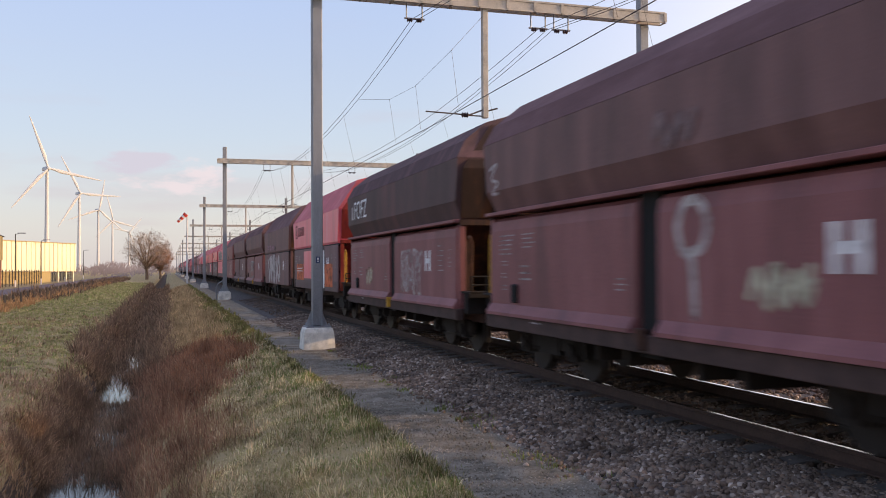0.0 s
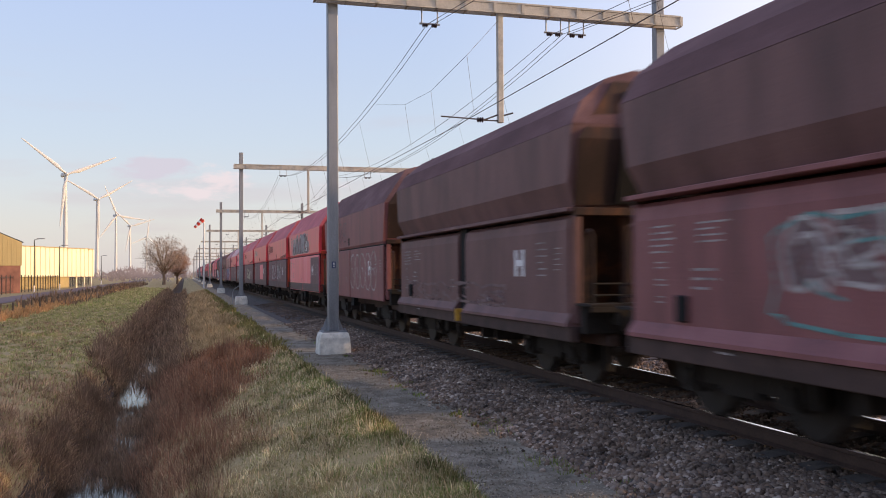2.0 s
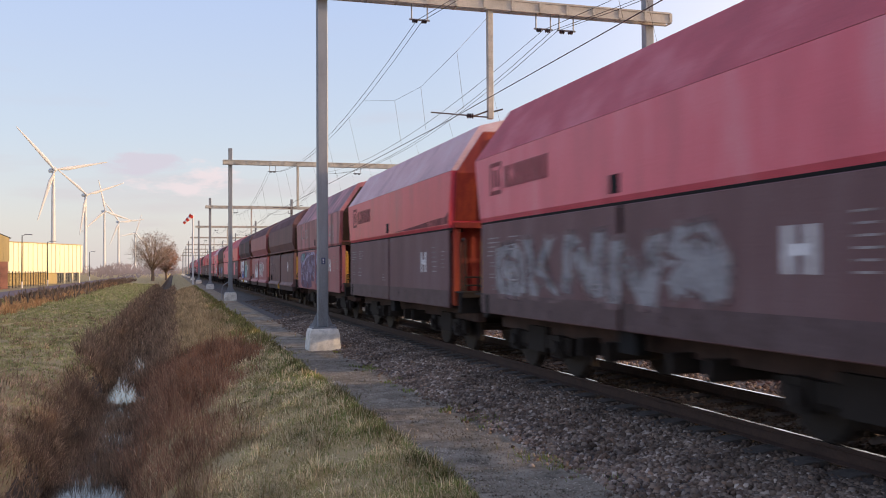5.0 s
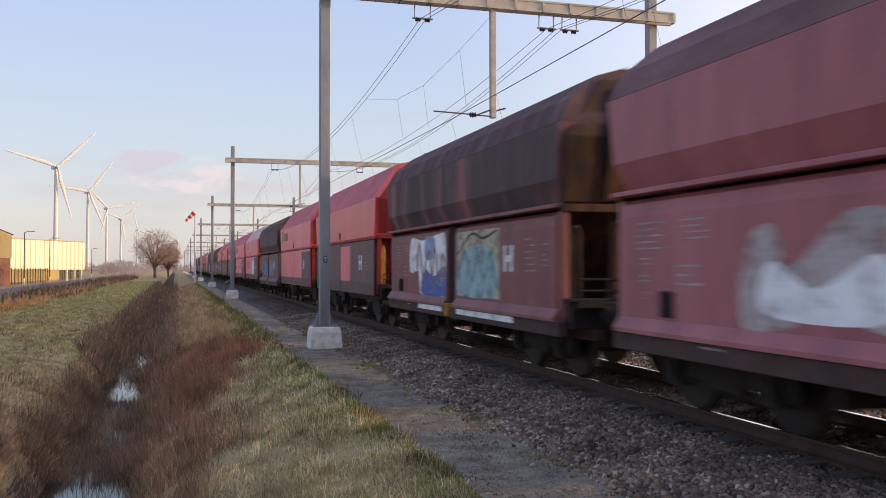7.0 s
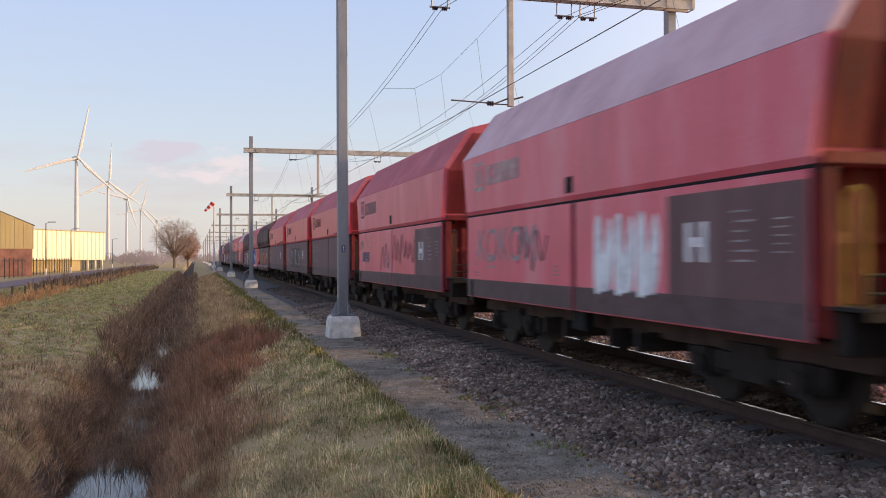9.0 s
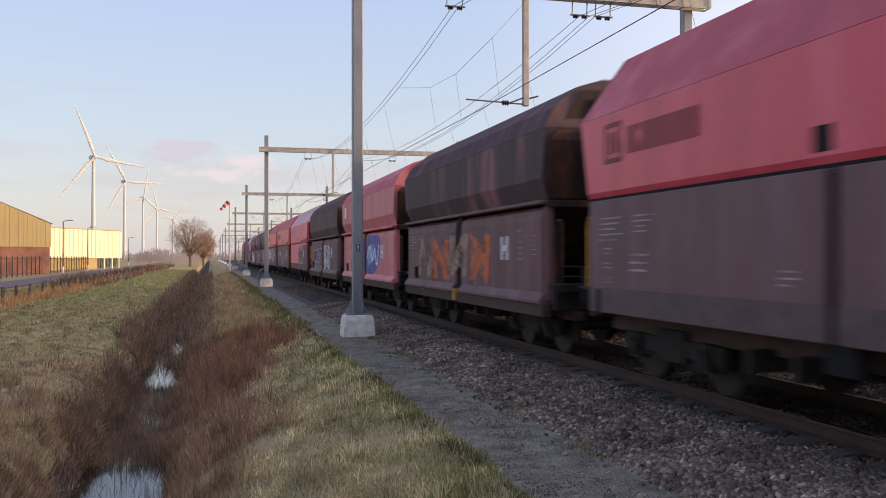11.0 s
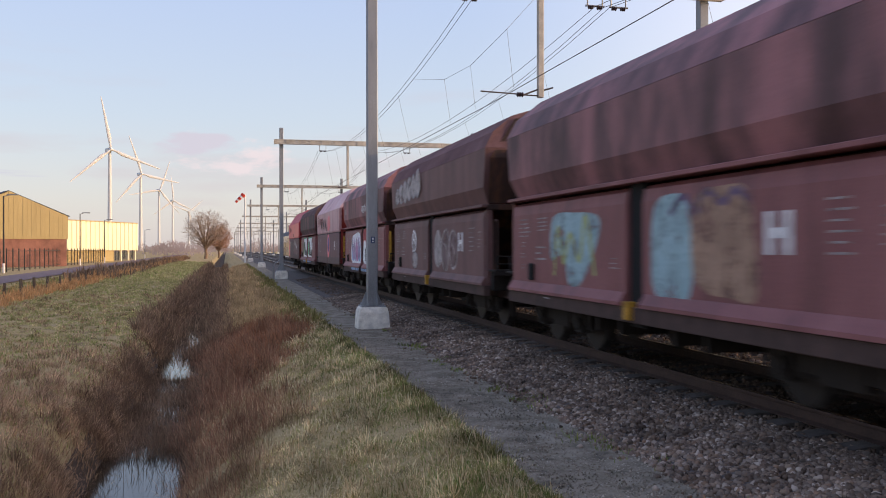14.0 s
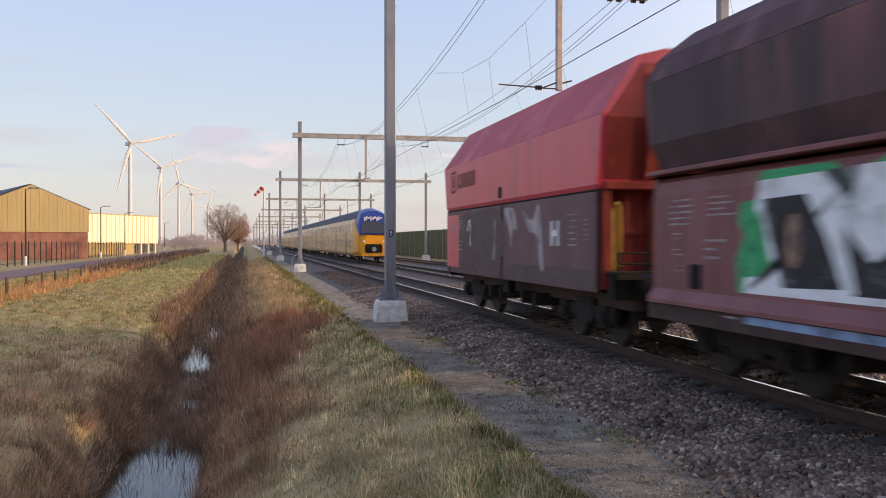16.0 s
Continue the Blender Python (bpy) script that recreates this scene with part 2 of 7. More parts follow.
def tube(bm, pts, r, n=8, r1=None):
    """A round bar through the points, with a radius that may taper."""
    rings, pts = [], [Vector(p) for p in pts]
    r1 = r if r1 is None else r1
    for i, p in enumerate(pts):
        d = (pts[min(i + 1, len(pts) - 1)] - pts[max(i - 1, 0)]).normalized()
        a = d.cross(Vector((0, 0, 1)) if abs(d.z) < 0.9 else Vector((1, 0, 0))).normalized()
        b = d.cross(a)
        k = r + (r1 - r) * i / max(1, len(pts) - 1)
        rings.append([bm.verts.new(p + (a * math.cos(2 * math.pi * j / n) + b * math.sin(2 * math.pi * j / n)) * k) for j in range(n)])
    for q, s in zip(rings, rings[1:]):
        for j in range(n):
            bm.faces.new((q[j], q[(j + 1) % n], s[(j + 1) % n], s[j]))
    bm.faces.new(rings[0][::-1])
    bm.faces.new(rings[-1])


def sweep(bm, section, ys, close=True):
    """A section of (x, z) points drawn out along y; ys: one y for all, or a list for each station."""
    rings = [[bm.verts.new((x, y[i] if hasattr(y, "__len__") else y, z)) for i, (x, z) in enumerate(section)] for y in ys]
    n = len(section)
    for q, s in zip(rings, rings[1:]):
        for j in range(n if close else n - 1):
            bm.faces.new((q[j], q[(j + 1) % n], s[(j + 1) % n], s[j]))
    if close:
        bm.faces.new(rings[0][::-1])
        bm.faces.new(rings[-1])


MESHES = {}


def mesh_of(bm, name):
    bmesh.ops.recalc_face_normals(bm, faces=bm.faces)
    me = bpy.data.meshes.new(name)
    bm.to_mesh(me)
    bm.free()
    return me


def part(name, bm, mat, parent=None, label="", at=None):
    """Links a bmesh, or a mesh that exists already, as one object under a thing or part."""
    me = bm if isinstance(bm, bpy.types.Mesh) else mesh_of(bm, name)
    ob = new(name, me)
    if not me.materials:
        me.materials.append(mat)
    ob.material_slots[0].link = "OBJECT"
    ob.material_slots[0].material = mat
    ob.parent = parent
    if at is not None:
        ob.matrix_basis = at
    if label:
        ob["label"] = label
    return ob


def shared(key, build):
    if key not in MESHES:
        bm = bmesh.new()
        build(bm)
        MESHES[key] = mesh_of(bm, key)
    return MESHES[key]


def empty(name, label, category, group="", at=None):
    ob = new(name)
    ob.empty_display_size = 0.3
    if at is not None:
        ob.matrix_basis = at
    return tagged(ob, label, category, group)


# ---------------------------------------------------------------- ground
PROFILE = ((-900, -0.9), (-40, -0.75), (-19, -0.62), (-18, -0.58), (-14.2, -0.58), (-13.6, -0.7), (-10, -0.72), (-6, -0.72), (-3.1, -0.80),
           (-2.6, -0.95), (-2.1, -1.55), (-1.95, -1.95), (-0.75, -1.95), (-0.55, -1.62), (0.1, -1.2), (0.9, -0.82), (1.9, -0.54), (2.62, -0.36),
           (2.76, -0.47), (4.5, -0.50), (24, -0.55), (900, -0.6))


def height(x):
    for (a, za), (b, zb) in zip(PROFILE, PROFILE[1:]):
        if a <= x <= b:
            return za + (zb - za) * (x - a) / (b - a)
    return -0.7


def lumps(x, y):
    """Tussocks: small uneven relief of the turf, none on the path or under the water."""
    q = 0.050 * np.sin(x * 4.7 + 1.6 * np.sin(y * 1.9)) * np.sin(y * 3.9 + 1.7 * np.sin(x * 2.3)) + 0.030 * np.sin(x * 9.7 + 2 * np.sin(y * 4.3)) * np.sin(y * 8.9 + x * 3.1)
    q = q + 0.05 * np.sin(x * 1.1 + np.sin(y * 0.7)) * np.sin(y * 0.63 + 1.2 * np.sin(x * 0.8))
    return q * np.clip((2.7 - x) / 0.5, 0, 1) * np.clip((x + 14) / 1.0, 0, 1) * np.where((x > -2.1) & (x < -0.6), 0.3, 1.0)


def ground_z(x, y):
    return height(x) + float(lumps(x, y))


def sheet(name, xs, ys, zf, mat, label, category, kind="structure"):
    verts = [(x, y, zf(x, y)) for y in ys for x in xs]
    n = len(xs)
    faces = [(j * n + i, j * n + i + 1, (j + 1) * n + i + 1, (j + 1) * n + i) for j in range(len(ys) - 1) for i in range(n - 1)]
    me = bpy.data.meshes.new(name)
    me.from_pydata(verts, [], faces)
    me.materials.append(mat)
    for p in me.polygons:
        p.use_smooth = True
    ob = new(name, me)
    return tagged(ob, label, category, kind=kind)


def spaced(*runs):
    out = []
    for a, b, step in runs:
        n = max(1, round((b - a) / step))
        out += [a + (b - a) * i / n for i in range(n)]
    return out + [runs[-1][1]]


GX = spaced((-3000, -200, 700), (-200, -40, 20), (-40, -20, 4), (-20, -12, 1), (-12, -3.2, 0.45), (-3.2, 3.2, 0.16), (3.2, 5, 0.3), (5, 25, 5), (25, 200, 40), (200, 3000, 700))
GY = spaced((-300, -20, 40), (-20, 2, 2), (2, 30, 0.17), (30, 70, 0.6), (70, 200, 4), (200, 600, 25), (600, 4500, 400))
ground = sheet("ground", GX, GY, ground_z, M["grass"], "rough winter grass with a ditch cut through it", "ground")

ground.data.materials.append(M["soil"])
for poly in ground.data.polygons:
    cx = sum(ground.data.vertices[i].co.x for i in poly.vertices) / len(poly.vertices)
    if -2.2 < cx < -0.5:
        poly.material_index = 1

# ditch water
water_mat = bpy.data.materials.new("still_ditch_water")
water_mat.use_nodes = True
wb = water_mat.node_tree.nodes["Principled BSDF"]
wb.inputs["Base Color"].default_value = (0.02, 0.018, 0.014, 1)
wb.inputs["Roughness"].default_value = 0.03
wn = water_mat.node_tree.nodes.new("ShaderNodeTexNoise")
wn.inputs["Scale"].default_value = 6
wbp = water_mat.node_tree.nodes.new("ShaderNodeBump")
wbp.inputs["Strength"].default_value, wbp.inputs["Distance"].default_value = 0.05, 0.01
link(water_mat.node_tree, wn, "Fac", wbp, "Height")
link(water_mat.node_tree, wbp, "Normal", wb, "Normal")
sheet("water", [-2.4, -0.4], spaced((-60, 120, 20)), lambda x, y: -1.8, water_mat, "still dark ditch water mirroring the sky", "water")

# grit service path beside the ballast
def path_edge(y):
    return 2.74 + 0.09 * noise.noise((y * 0.9, 2, 2)) + 0.06 * noise.noise((y * 3.1, 2, 2))


sheet("path", spaced((2.5, 4.45, 0.075)), spaced((-20, 3, 1), (3, 40, 0.2), (40, 400, 10)),
      lambda x, y: -0.405 + 0.016 * noise.noise((x * 2, y, 5)) + 0.008 * noise.noise((x * 7, y * 6, 5)) - 0.35 * max(0, path_edge(y) - x) - 0.3 * max(0, x - 4.05),
      M["path"], "grey grit service path with ragged grass edge", "path")
# asphalt cycle road
M["road"] = material("red_brown_asphalt", (0.16, 0.11, 0.105), 0.9, spread=0.2, scale=1.5, fine=40)
sheet("road", [-18, -14.2], spaced((-60, 400, 20)), lambda x, y: -0.55, M["road"], "reddish asphalt road along the field", "road")

# ---------------------------------------------------------------- tracks
TRACKS = (6.79, 10.85, 15.6)


def ballast_z(x, y):
    z = -0.22
    if x < 5.35:
        z = -0.22 - (5.35 - x) * 0.145
    if x < 4.05 + 0.12 * noise.noise((y * 0.8, 7, 1)):
        z -= 0.10
    if x > 18.2:
        z = -0.22 - (x - 18.2) * 0.3
    return z + 0.025 * noise.noise((x * 5, y * 5, 0)) + (0.03 * noise.noise((x * 1.5, y * 0.7, 4)))


ballast = sheet("ballast", spaced((3.8, 6, 0.1), (6, 20, 0.5)), spaced((-30, 3, 1), (3, 30, 0.12), (30, 80, 1), (80, 500, 15)), ballast_z, M["ballast"],
                "grey crushed stone ballast bed", "ballast")


def rail_section(cx):
    half = [(0.075, -0.172), (0.075, -0.16), (0.012, -0.14), (0.012, -0.045), (0.036, -0.035), (0.036, -0.004)]
    return [(cx + x, z) for x, z in half] + [(cx - x, z) for x, z in reversed(half)]


def track(cx, near):
    thing = empty("railway_track", "rusty steel rails with polished heads on concrete sleepers", "railway track", "parallel railway tracks")
    thing["kind"] = "structure"
    for s in (-1, 1):
        bm = bmesh.new()
        sweep(bm, rail_section(cx + s * 0.753), (-40, 500))
        r = part("rail", bm, M["rail"], thing)
        bm = bmesh.new()
        sweep(bm, [(cx + s * 0.753 + x, z) for x, z in ((-0.033, -0.006), (0.033, -0.006), (0.033, -0.002), (0.024, 0.0), (-0.024, 0.0), (-0.033, -0.002))], (-40, 500))
        part("rail_head", bm, M["railtop"], r, "polished running surface")

    def one(bm):
        sweep(bm, [(-1.25, -0.28), (-1.25, -0.20), (-0.95, -0.165), (-0.5, -0.165), (-0.3, -0.19), (0.3, -0.19), (0.5, -0.165), (0.95, -0.165), (1.25, -0.20), (1.25, -0.28)], (-0.13, 0.13))
    me = shared("sleeper", one)
    for i in range(90 if near else 40):
        part("sleeper", me, M["sleeper"], thing, at=pose(cx, 2 + i * 0.6 * (1 if near else 1.0), 0))


for i, c in enumerate(TRACKS):
    track(c, i == 0)

# ---------------------------------------------------------------- the coal train
PITCH = 12.54
L0, L1 = 5.33, 5.53        # half length of the body at its seam and at its shoulder


def loft(bm, sec, ends, stations):
    """Skins a symmetrical section whose points end at their own lengths."""
    n = len(sec)
    rings = [[bm.verts.new((x * (0.985 if 0 < abs(k) < 0.1 else 1), ends[i] * k, z)) for i, (x, z) in enumerate(sec)] for k in stations]
    for q, s in zip(rings, rings[1:]):
        for j in range(n):
            bm.faces.new((q[j], q[(j + 1) % n], s[(j + 1) % n], s[j]))
    bm.faces.new(rings[0])
    bm.faces.new(rings[-1])


def mirrored(half):
    return half + [(-x, z) for x, z in reversed(half)]


def hopper_r(bm):
    low = [L1 - 0.26, L1 - 0.24, L1]
    loft(bm, mirrored([(1.46, 2.50), (1.50, 2.58), (1.505, 3.64)]), low + low[::-1], (1, 0.25, 0, -0.25, -1))


def roof_r(bm):
    low = [L1, L1 - 0.13, L1 - 0.13]
    loft(bm, mirrored([(1.505, 3.645), (0.86, 4.58), (0.40, 4.70)]), low + low[::-1], (1, 0.25, 0, -0.25, -1))


def hopper_b(bm):
    low = [L1 - 0.26, L1 - 0.16, L1]
    loft(bm, mirrored([(1.36, 2.64), (1.50, 2.98), (1.50, 3.80)]), low + low[::-1], (1, 0.02, -0.02, -1))


def roof_b(bm):
    low = [L1, L1 - 0.06, L1 - 0.16, L1 - 0.18]
    loft(bm, mirrored([(1.50, 3.805), (1.32, 4.15), (0.86, 4.52), (0.40, 4.66)]), low + low[::-1], (1, 0.02, -0.02, -1))


def door_r(bm):
    box(bm, 1.44, 1.49, -L0 / 2 + 0.075, L0 / 2 - 0.075, 0.90, 2.47)
    bevelled(bm, 0.012)


def door_b(bm):
    half = L0 / 2 - 0.17
    sweep(bm, [(1.30, 1.08), (1.30, 2.50), (1.34, 2.52), (1.42, 2.46), (1.45, 2.30), (1.45, 1.12), (1.45, 1.08)], (-half, half))


def sill_b(bm):
    sweep(bm, [(1.30, 0.90), (1.30, 1.085), (1.452, 1.085), (1.54, 0.95), (1.54, 0.90)], (-L0, -0.30))
    sweep(bm, [(1.30, 0.90), (1.30, 1.085), (1.452, 1.085), (1.54, 0.95), (1.54, 0.90)], (0.30, L0))


def ledge_b(bm):
    box(bm, 1.30, 1.535, -L0 - 0.05, L0 + 0.05, 2.56, 2.62)
    bevelled(bm, 0.008)


def core(bm):
    # sloping bunker walls inside, which the open ends show
    sec = [(-1.22, 0.93), (-1.22, 2.55), (1.22, 2.55), (1.22, 0.93)]
    ends = [3.4, L0 - 0.35, L0 - 0.35, 3.4]
    rings = [[bm.verts.new((x, ends[i] * k, z)) for i, (x, z) in enumerate(sec)] for k in (1, -1)]
    for j in range(4):
        bm.faces.new((rings[0][j], rings[0][(j + 1) % 4], rings[1][(j + 1) % 4], rings[1][j]))
    bm.faces.new(rings[0])
    bm.faces.new(rings[1])


def solebar(bm):
    box(bm, -0.09, 0.09, -5.55, 5.55, 0.62, 0.86)
    bevelled(bm, 0.012)


def headstock(bm):
    box(bm, -1.35, 1.35, -0.09, 0.09, 0.80, 1.20)
    bevelled(bm, 0.015)


def cross_member(bm):
    box(bm, -1.3, 1.3, -0.05, 0.05, 0.45, 0.7)


def air_tank(bm):
    tube(bm, ((0.3, -2, 0.5), (0.3, -1.95, 0.5), (0.3, -0.95, 0.5), (0.3, -0.9, 0.5)), 0.2, 12)


def side_frame(bm):
    box(bm, 1.36, 1.50, -5.4, 5.4, 0.68, 0.897)
    bevelled(bm, 0.012)


def end_wall(lift):
    def build(bm):
        # raised plate over the end of the upper body, folded at the shoulder; faces -y
        rows = ((1.38, 2.66, L1 - 0.235), (1.40, 3.60, L1 - 0.005), (0.80, 4.46, L1 - 0.115))
        verts = [[bm.verts.new((s * x, -(y + d), z)) for s in (-1, 1) for d in (0.0, lift)] for x, z, y in rows]
        for a, b in zip(verts, verts[1:]):
            bm.faces.new((a[1], a[3], b[3], b[1]))
            bm.faces.new((a[0], a[1], b[1], b[0]))
            bm.faces.new((a[2], b[2], b[3], a[3]))
        bm.faces.new((verts[0][0], verts[0][2], verts[0][3], verts[0][1]))
        bm.faces.new((verts[2][0], verts[2][1], verts[2][3], verts[2][2]))
    return build


def end_strip(bm):
    # raised strip down the end plate; painted black it stands for a shadow stripe
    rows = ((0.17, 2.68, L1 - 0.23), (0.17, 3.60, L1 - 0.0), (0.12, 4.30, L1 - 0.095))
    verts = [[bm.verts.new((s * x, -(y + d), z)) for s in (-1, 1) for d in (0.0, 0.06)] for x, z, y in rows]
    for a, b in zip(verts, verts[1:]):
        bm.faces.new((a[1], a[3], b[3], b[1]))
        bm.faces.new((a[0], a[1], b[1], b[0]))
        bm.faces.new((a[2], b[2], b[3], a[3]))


def end_rails(bm):
    for z in (1.36, 1.52):
        tube(bm, ((-1.34, 0, z), (1.34, 0, z)), 0.018, 6)
    for x in (-1.34, 0, 1.34):
        tube(bm, ((x, 0, 1.22), (x, 0, 1.52)), 0.02, 6)


def cross_beam(bm):
    box(bm, -1.42, 1.42, -0.05, 0.05, 2.50, 2.62)
    bevelled(bm, 0.01)


def end_post(bm):
    box(bm, -0.06, 0.06, -0.06, 0.06, 0.95, 2.52)
    bevelled(bm, 0.01)


def end_panel(bm):
    # upright plate that closes the lower end, with two pressed ribs; faces -y
    box(bm, -1.32, 1.32, -0.02, 0.02, 1.24, 2.50)
    for x in (-0.95, 0.95):
        box(bm, x - 0.05, x + 0.05, -0.075, -0.02, 1.24, 2.50)
    box(bm, -1.32, 1.32, -0.06, -0.02, 1.80, 1.90)


def platform(bm):
    box(bm, -1.40, 1.40, -0.27, 0.27, 1.20, 1.24)
    box(bm, -1.40, 1.40, -0.27, -0.23, 1.12, 1.20)
    bevelled(bm, 0.006)


def handrail(bm):
    pts = [(0, 0, 1.2)] + [(0, 0.13 - 0.13 * math.cos(a), 2.15 + 0.13 * math.sin(a)) for a in [math.pi * i / 8 for i in range(9)]] + [(0, 0.26, 1.2)]
    tube(bm, pts, 0.024, 7)


def buffer_mesh(bm):
    tube(bm, ((0, 0, 0), (0, -0.32, 0)), 0.11, 12)
    tube(bm, ((0, -0.32, 0), (0, -0.52, 0)), 0.085, 12)
    tube(bm, ((0, -0.50, 0), (0, -0.545, 0)), 0.225, 16)


def coupler(bm):
    box(bm, -0.12, 0.12, -0.35, 0.1, 0.93, 1.15)
    tube(bm, ((0, -0.3, 1.03), (0, -0.55, 0.9), (0, -0.72, 1.0)), 0.045, 8)
    tube(bm, ((0.3, -0.05, 0.95), (0.32, -0.3, 0.6), (0.3, -0.68, 0.8)), 0.025, 6)
    tube(bm, ((-0.3, -0.05, 0.95), (-0.32, -0.3, 0.62), (-0.3, -0.68, 0.8)), 0.025, 6)


def bogie_frame(bm):
    for s in (-1, 1):
        x = s * 1.0
        sec = [(x - 0.06, 0.42), (x - 0.06, 0.62), (x + 0.06, 0.62), (x + 0.06, 0.42)]
        sweep(bm, sec, (-1.25, 1.25))
        box(bm, x - 0.08, x + 0.08, -0.38, 0.38, 0.34, 0.74)
        for y in (-0.9, 0.9):
            box(bm, x - 0.09 + s * 0.03, x + 0.09 + s * 0.03, y - 0.15, y + 0.15, 0.30, 0.64)
            tube(bm, ((x, y - 0.27, 0.36), (x, y - 0.27, 0.6)), 0.075, 8)
            tube(bm, ((x, y + 0.27, 0.36), (x, y + 0.27, 0.6)), 0.075, 8)
            tube(bm, ((x + s * 0.05, y, 0.46), (x + s * 0.17, y, 0.46)), 0.11, 12)
        for y in (-1.42, 1.42, 0.36, -0.36):
            box(bm, s * 0.75 - 0.05, s * 0.75 + 0.05, y - 0.05, y + 0.05, 0.22, 0.62)
    box(bm, -1, 1, -0.22, 0.22, 0.42, 0.66)


def wheelset(bm):
    tube(bm, ((-1.0, 0, 0.46), (1.0, 0, 0.46)), 0.075, 10)
    for s in (-1, 1):
        tube(bm, ((s * 0.68, 0, 0.46), (s * 0.725, 0, 0.46)), 0.485, 24)
        tube(bm, ((s * 0.725, 0, 0.46), (s * 0.815, 0, 0.46)), 0.457, 24, 0.452)


def plate(w, h_):
    def build(bm):
        box(bm, 0, 0.006, -w / 2, w / 2, -h_ / 2, h_ / 2)
    return build


LOOPS = (0, 2, 11, 13, 14, 17, 20, 24, 28, 29, 30, 33, 34, 36)     # wagons whose bent handrails still show yellow


def wagon(spec):
    index, kind, up, low, tail, label = spec
    red = up in ("red", "faded", "pink") and kind == "r"
    thing = empty("coal_hopper_wagon", label, "freight wagon", "coal hopper wagons of the train")
    part("hopper", shared("hopper_" + kind, hopper_r if kind == "r" else hopper_b), M[up], thing)
    # listed red wagons get the sun-tinged end colour, other red ones the shaded one
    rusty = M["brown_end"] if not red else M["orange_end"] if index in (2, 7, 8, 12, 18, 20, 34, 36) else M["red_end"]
    roof = "roof_pale" if index in (12, 20, 28, 34) else "roof_red" if up in ("red", "faded", "dullred") else up if up in ("blotched", "flamed") else "roof_dark" if up in ("charcoal", "striped") else "roof_brown"
    part("roof", shared("roof_" + kind, roof_r if kind == "r" else roof_b), M[roof], thing)
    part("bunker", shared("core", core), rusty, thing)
    for x in (-0.9, 0.9):
        part("solebar", shared("solebar", solebar), M["underframe"], thing, at=pose(x, 0, 0))
    for y in (-5.5, 5.5):
        part("headstock", shared("headstock", headstock), M["dust"], thing, at=pose(0, y, 0))
    for y in (-1.6, -0.8, 0.8, 1.6):
        part("cross_member", shared("cross_member", cross_member), M["dust"], thing, at=pose(0, y, 0))
    part("air_tank", shared("air_tank", air_tank), M["dust"], thing)
    for s in (1, -1):                        # s = -1 is the side that faces the camera
        for y in (-1, 1):
            turn = pose(0, y * (L0 / 2 + (0 if kind == "r" else 0.085)), 0, 0, 0, 0 if s == 1 else 180)
            part("side_door", shared("door_" + kind, door_r if kind == "r" else door_b), M[low], thing, at=turn)
        flip = pose(0, 0, 0, 0, 0, 0 if s == 1 else 180)
        if kind == "b":
            part("sill", shared("sill_b", sill_b), M[low], thing, at=flip)
            part("side_frame", shared("side_frame", side_frame), M["underframe"], thing, at=flip)
            part("ledge", shared("ledge_b", ledge_b), M[low], thing, at=flip)
        else:
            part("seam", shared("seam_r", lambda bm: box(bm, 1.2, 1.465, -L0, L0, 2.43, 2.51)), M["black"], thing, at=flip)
            part("hatch", shared("hatch", plate(0.26, 0.24)), M["black"], thing, at=pose(s * 1.506, 0.1, 2.74))
            part("step_box", shared("step_box", plate(0.16, 0.36)), M["black"], thing, at=pose(s * 1.495, -s * 4.85 if s == 1 else 4.95, 1.05))
        # black filler in the recess between the doors, drawn for its shade
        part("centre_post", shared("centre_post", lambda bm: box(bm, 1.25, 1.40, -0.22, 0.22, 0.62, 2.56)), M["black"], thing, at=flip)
        if kind == "b":
            part("latch_box", shared("latch", lambda bm: (box(bm, 1.44, 1.58, -0.09, 0.04, 0.72, 0.97), bevelled(bm, 0.012))), M["yellow"] if index % 3 else M["brown_end"], thing, at=flip)
    for e in (-1, 1):
        for s in (-1, 1):
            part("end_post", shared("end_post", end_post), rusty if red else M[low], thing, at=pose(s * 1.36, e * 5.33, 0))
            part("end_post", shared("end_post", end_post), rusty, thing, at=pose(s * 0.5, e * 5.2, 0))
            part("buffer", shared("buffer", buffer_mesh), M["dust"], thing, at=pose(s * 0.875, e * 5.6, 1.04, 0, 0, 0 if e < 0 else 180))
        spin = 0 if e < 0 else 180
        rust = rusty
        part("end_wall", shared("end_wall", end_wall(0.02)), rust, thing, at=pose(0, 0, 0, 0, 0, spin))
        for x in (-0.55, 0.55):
            # odd wagons: strip coloured black as the shadow between the sunlit end panels
            part("stiffener", shared("end_strip", end_strip), M["black"] if index % 2 else rust, thing, at=pose(x, 0, 0, 0, 0, spin))
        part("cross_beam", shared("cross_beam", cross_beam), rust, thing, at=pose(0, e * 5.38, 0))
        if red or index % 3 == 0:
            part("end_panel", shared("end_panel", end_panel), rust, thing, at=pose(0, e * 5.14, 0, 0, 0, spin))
        part("end_rail", shared("end_rails", end_rails), M["dust"], thing, at=pose(0, e * 5.84, 0))
        part("end_platform", shared("platform", platform), M["dust"], thing, at=pose(0, e * 5.62, 0))
        part("handrail", shared("handrail", handrail), M["yellow"] if index in LOOPS else M["brown_end"], thing, at=pose(-1.30, e * 5.62 - 0.13, 0), label="bent tube handrail")
        part("handrail", shared("handrail", handrail), M["yellow"] if index in LOOPS else M["brown_end"], thing, at=pose(1.30, e * 5.62 - 0.13, 0))
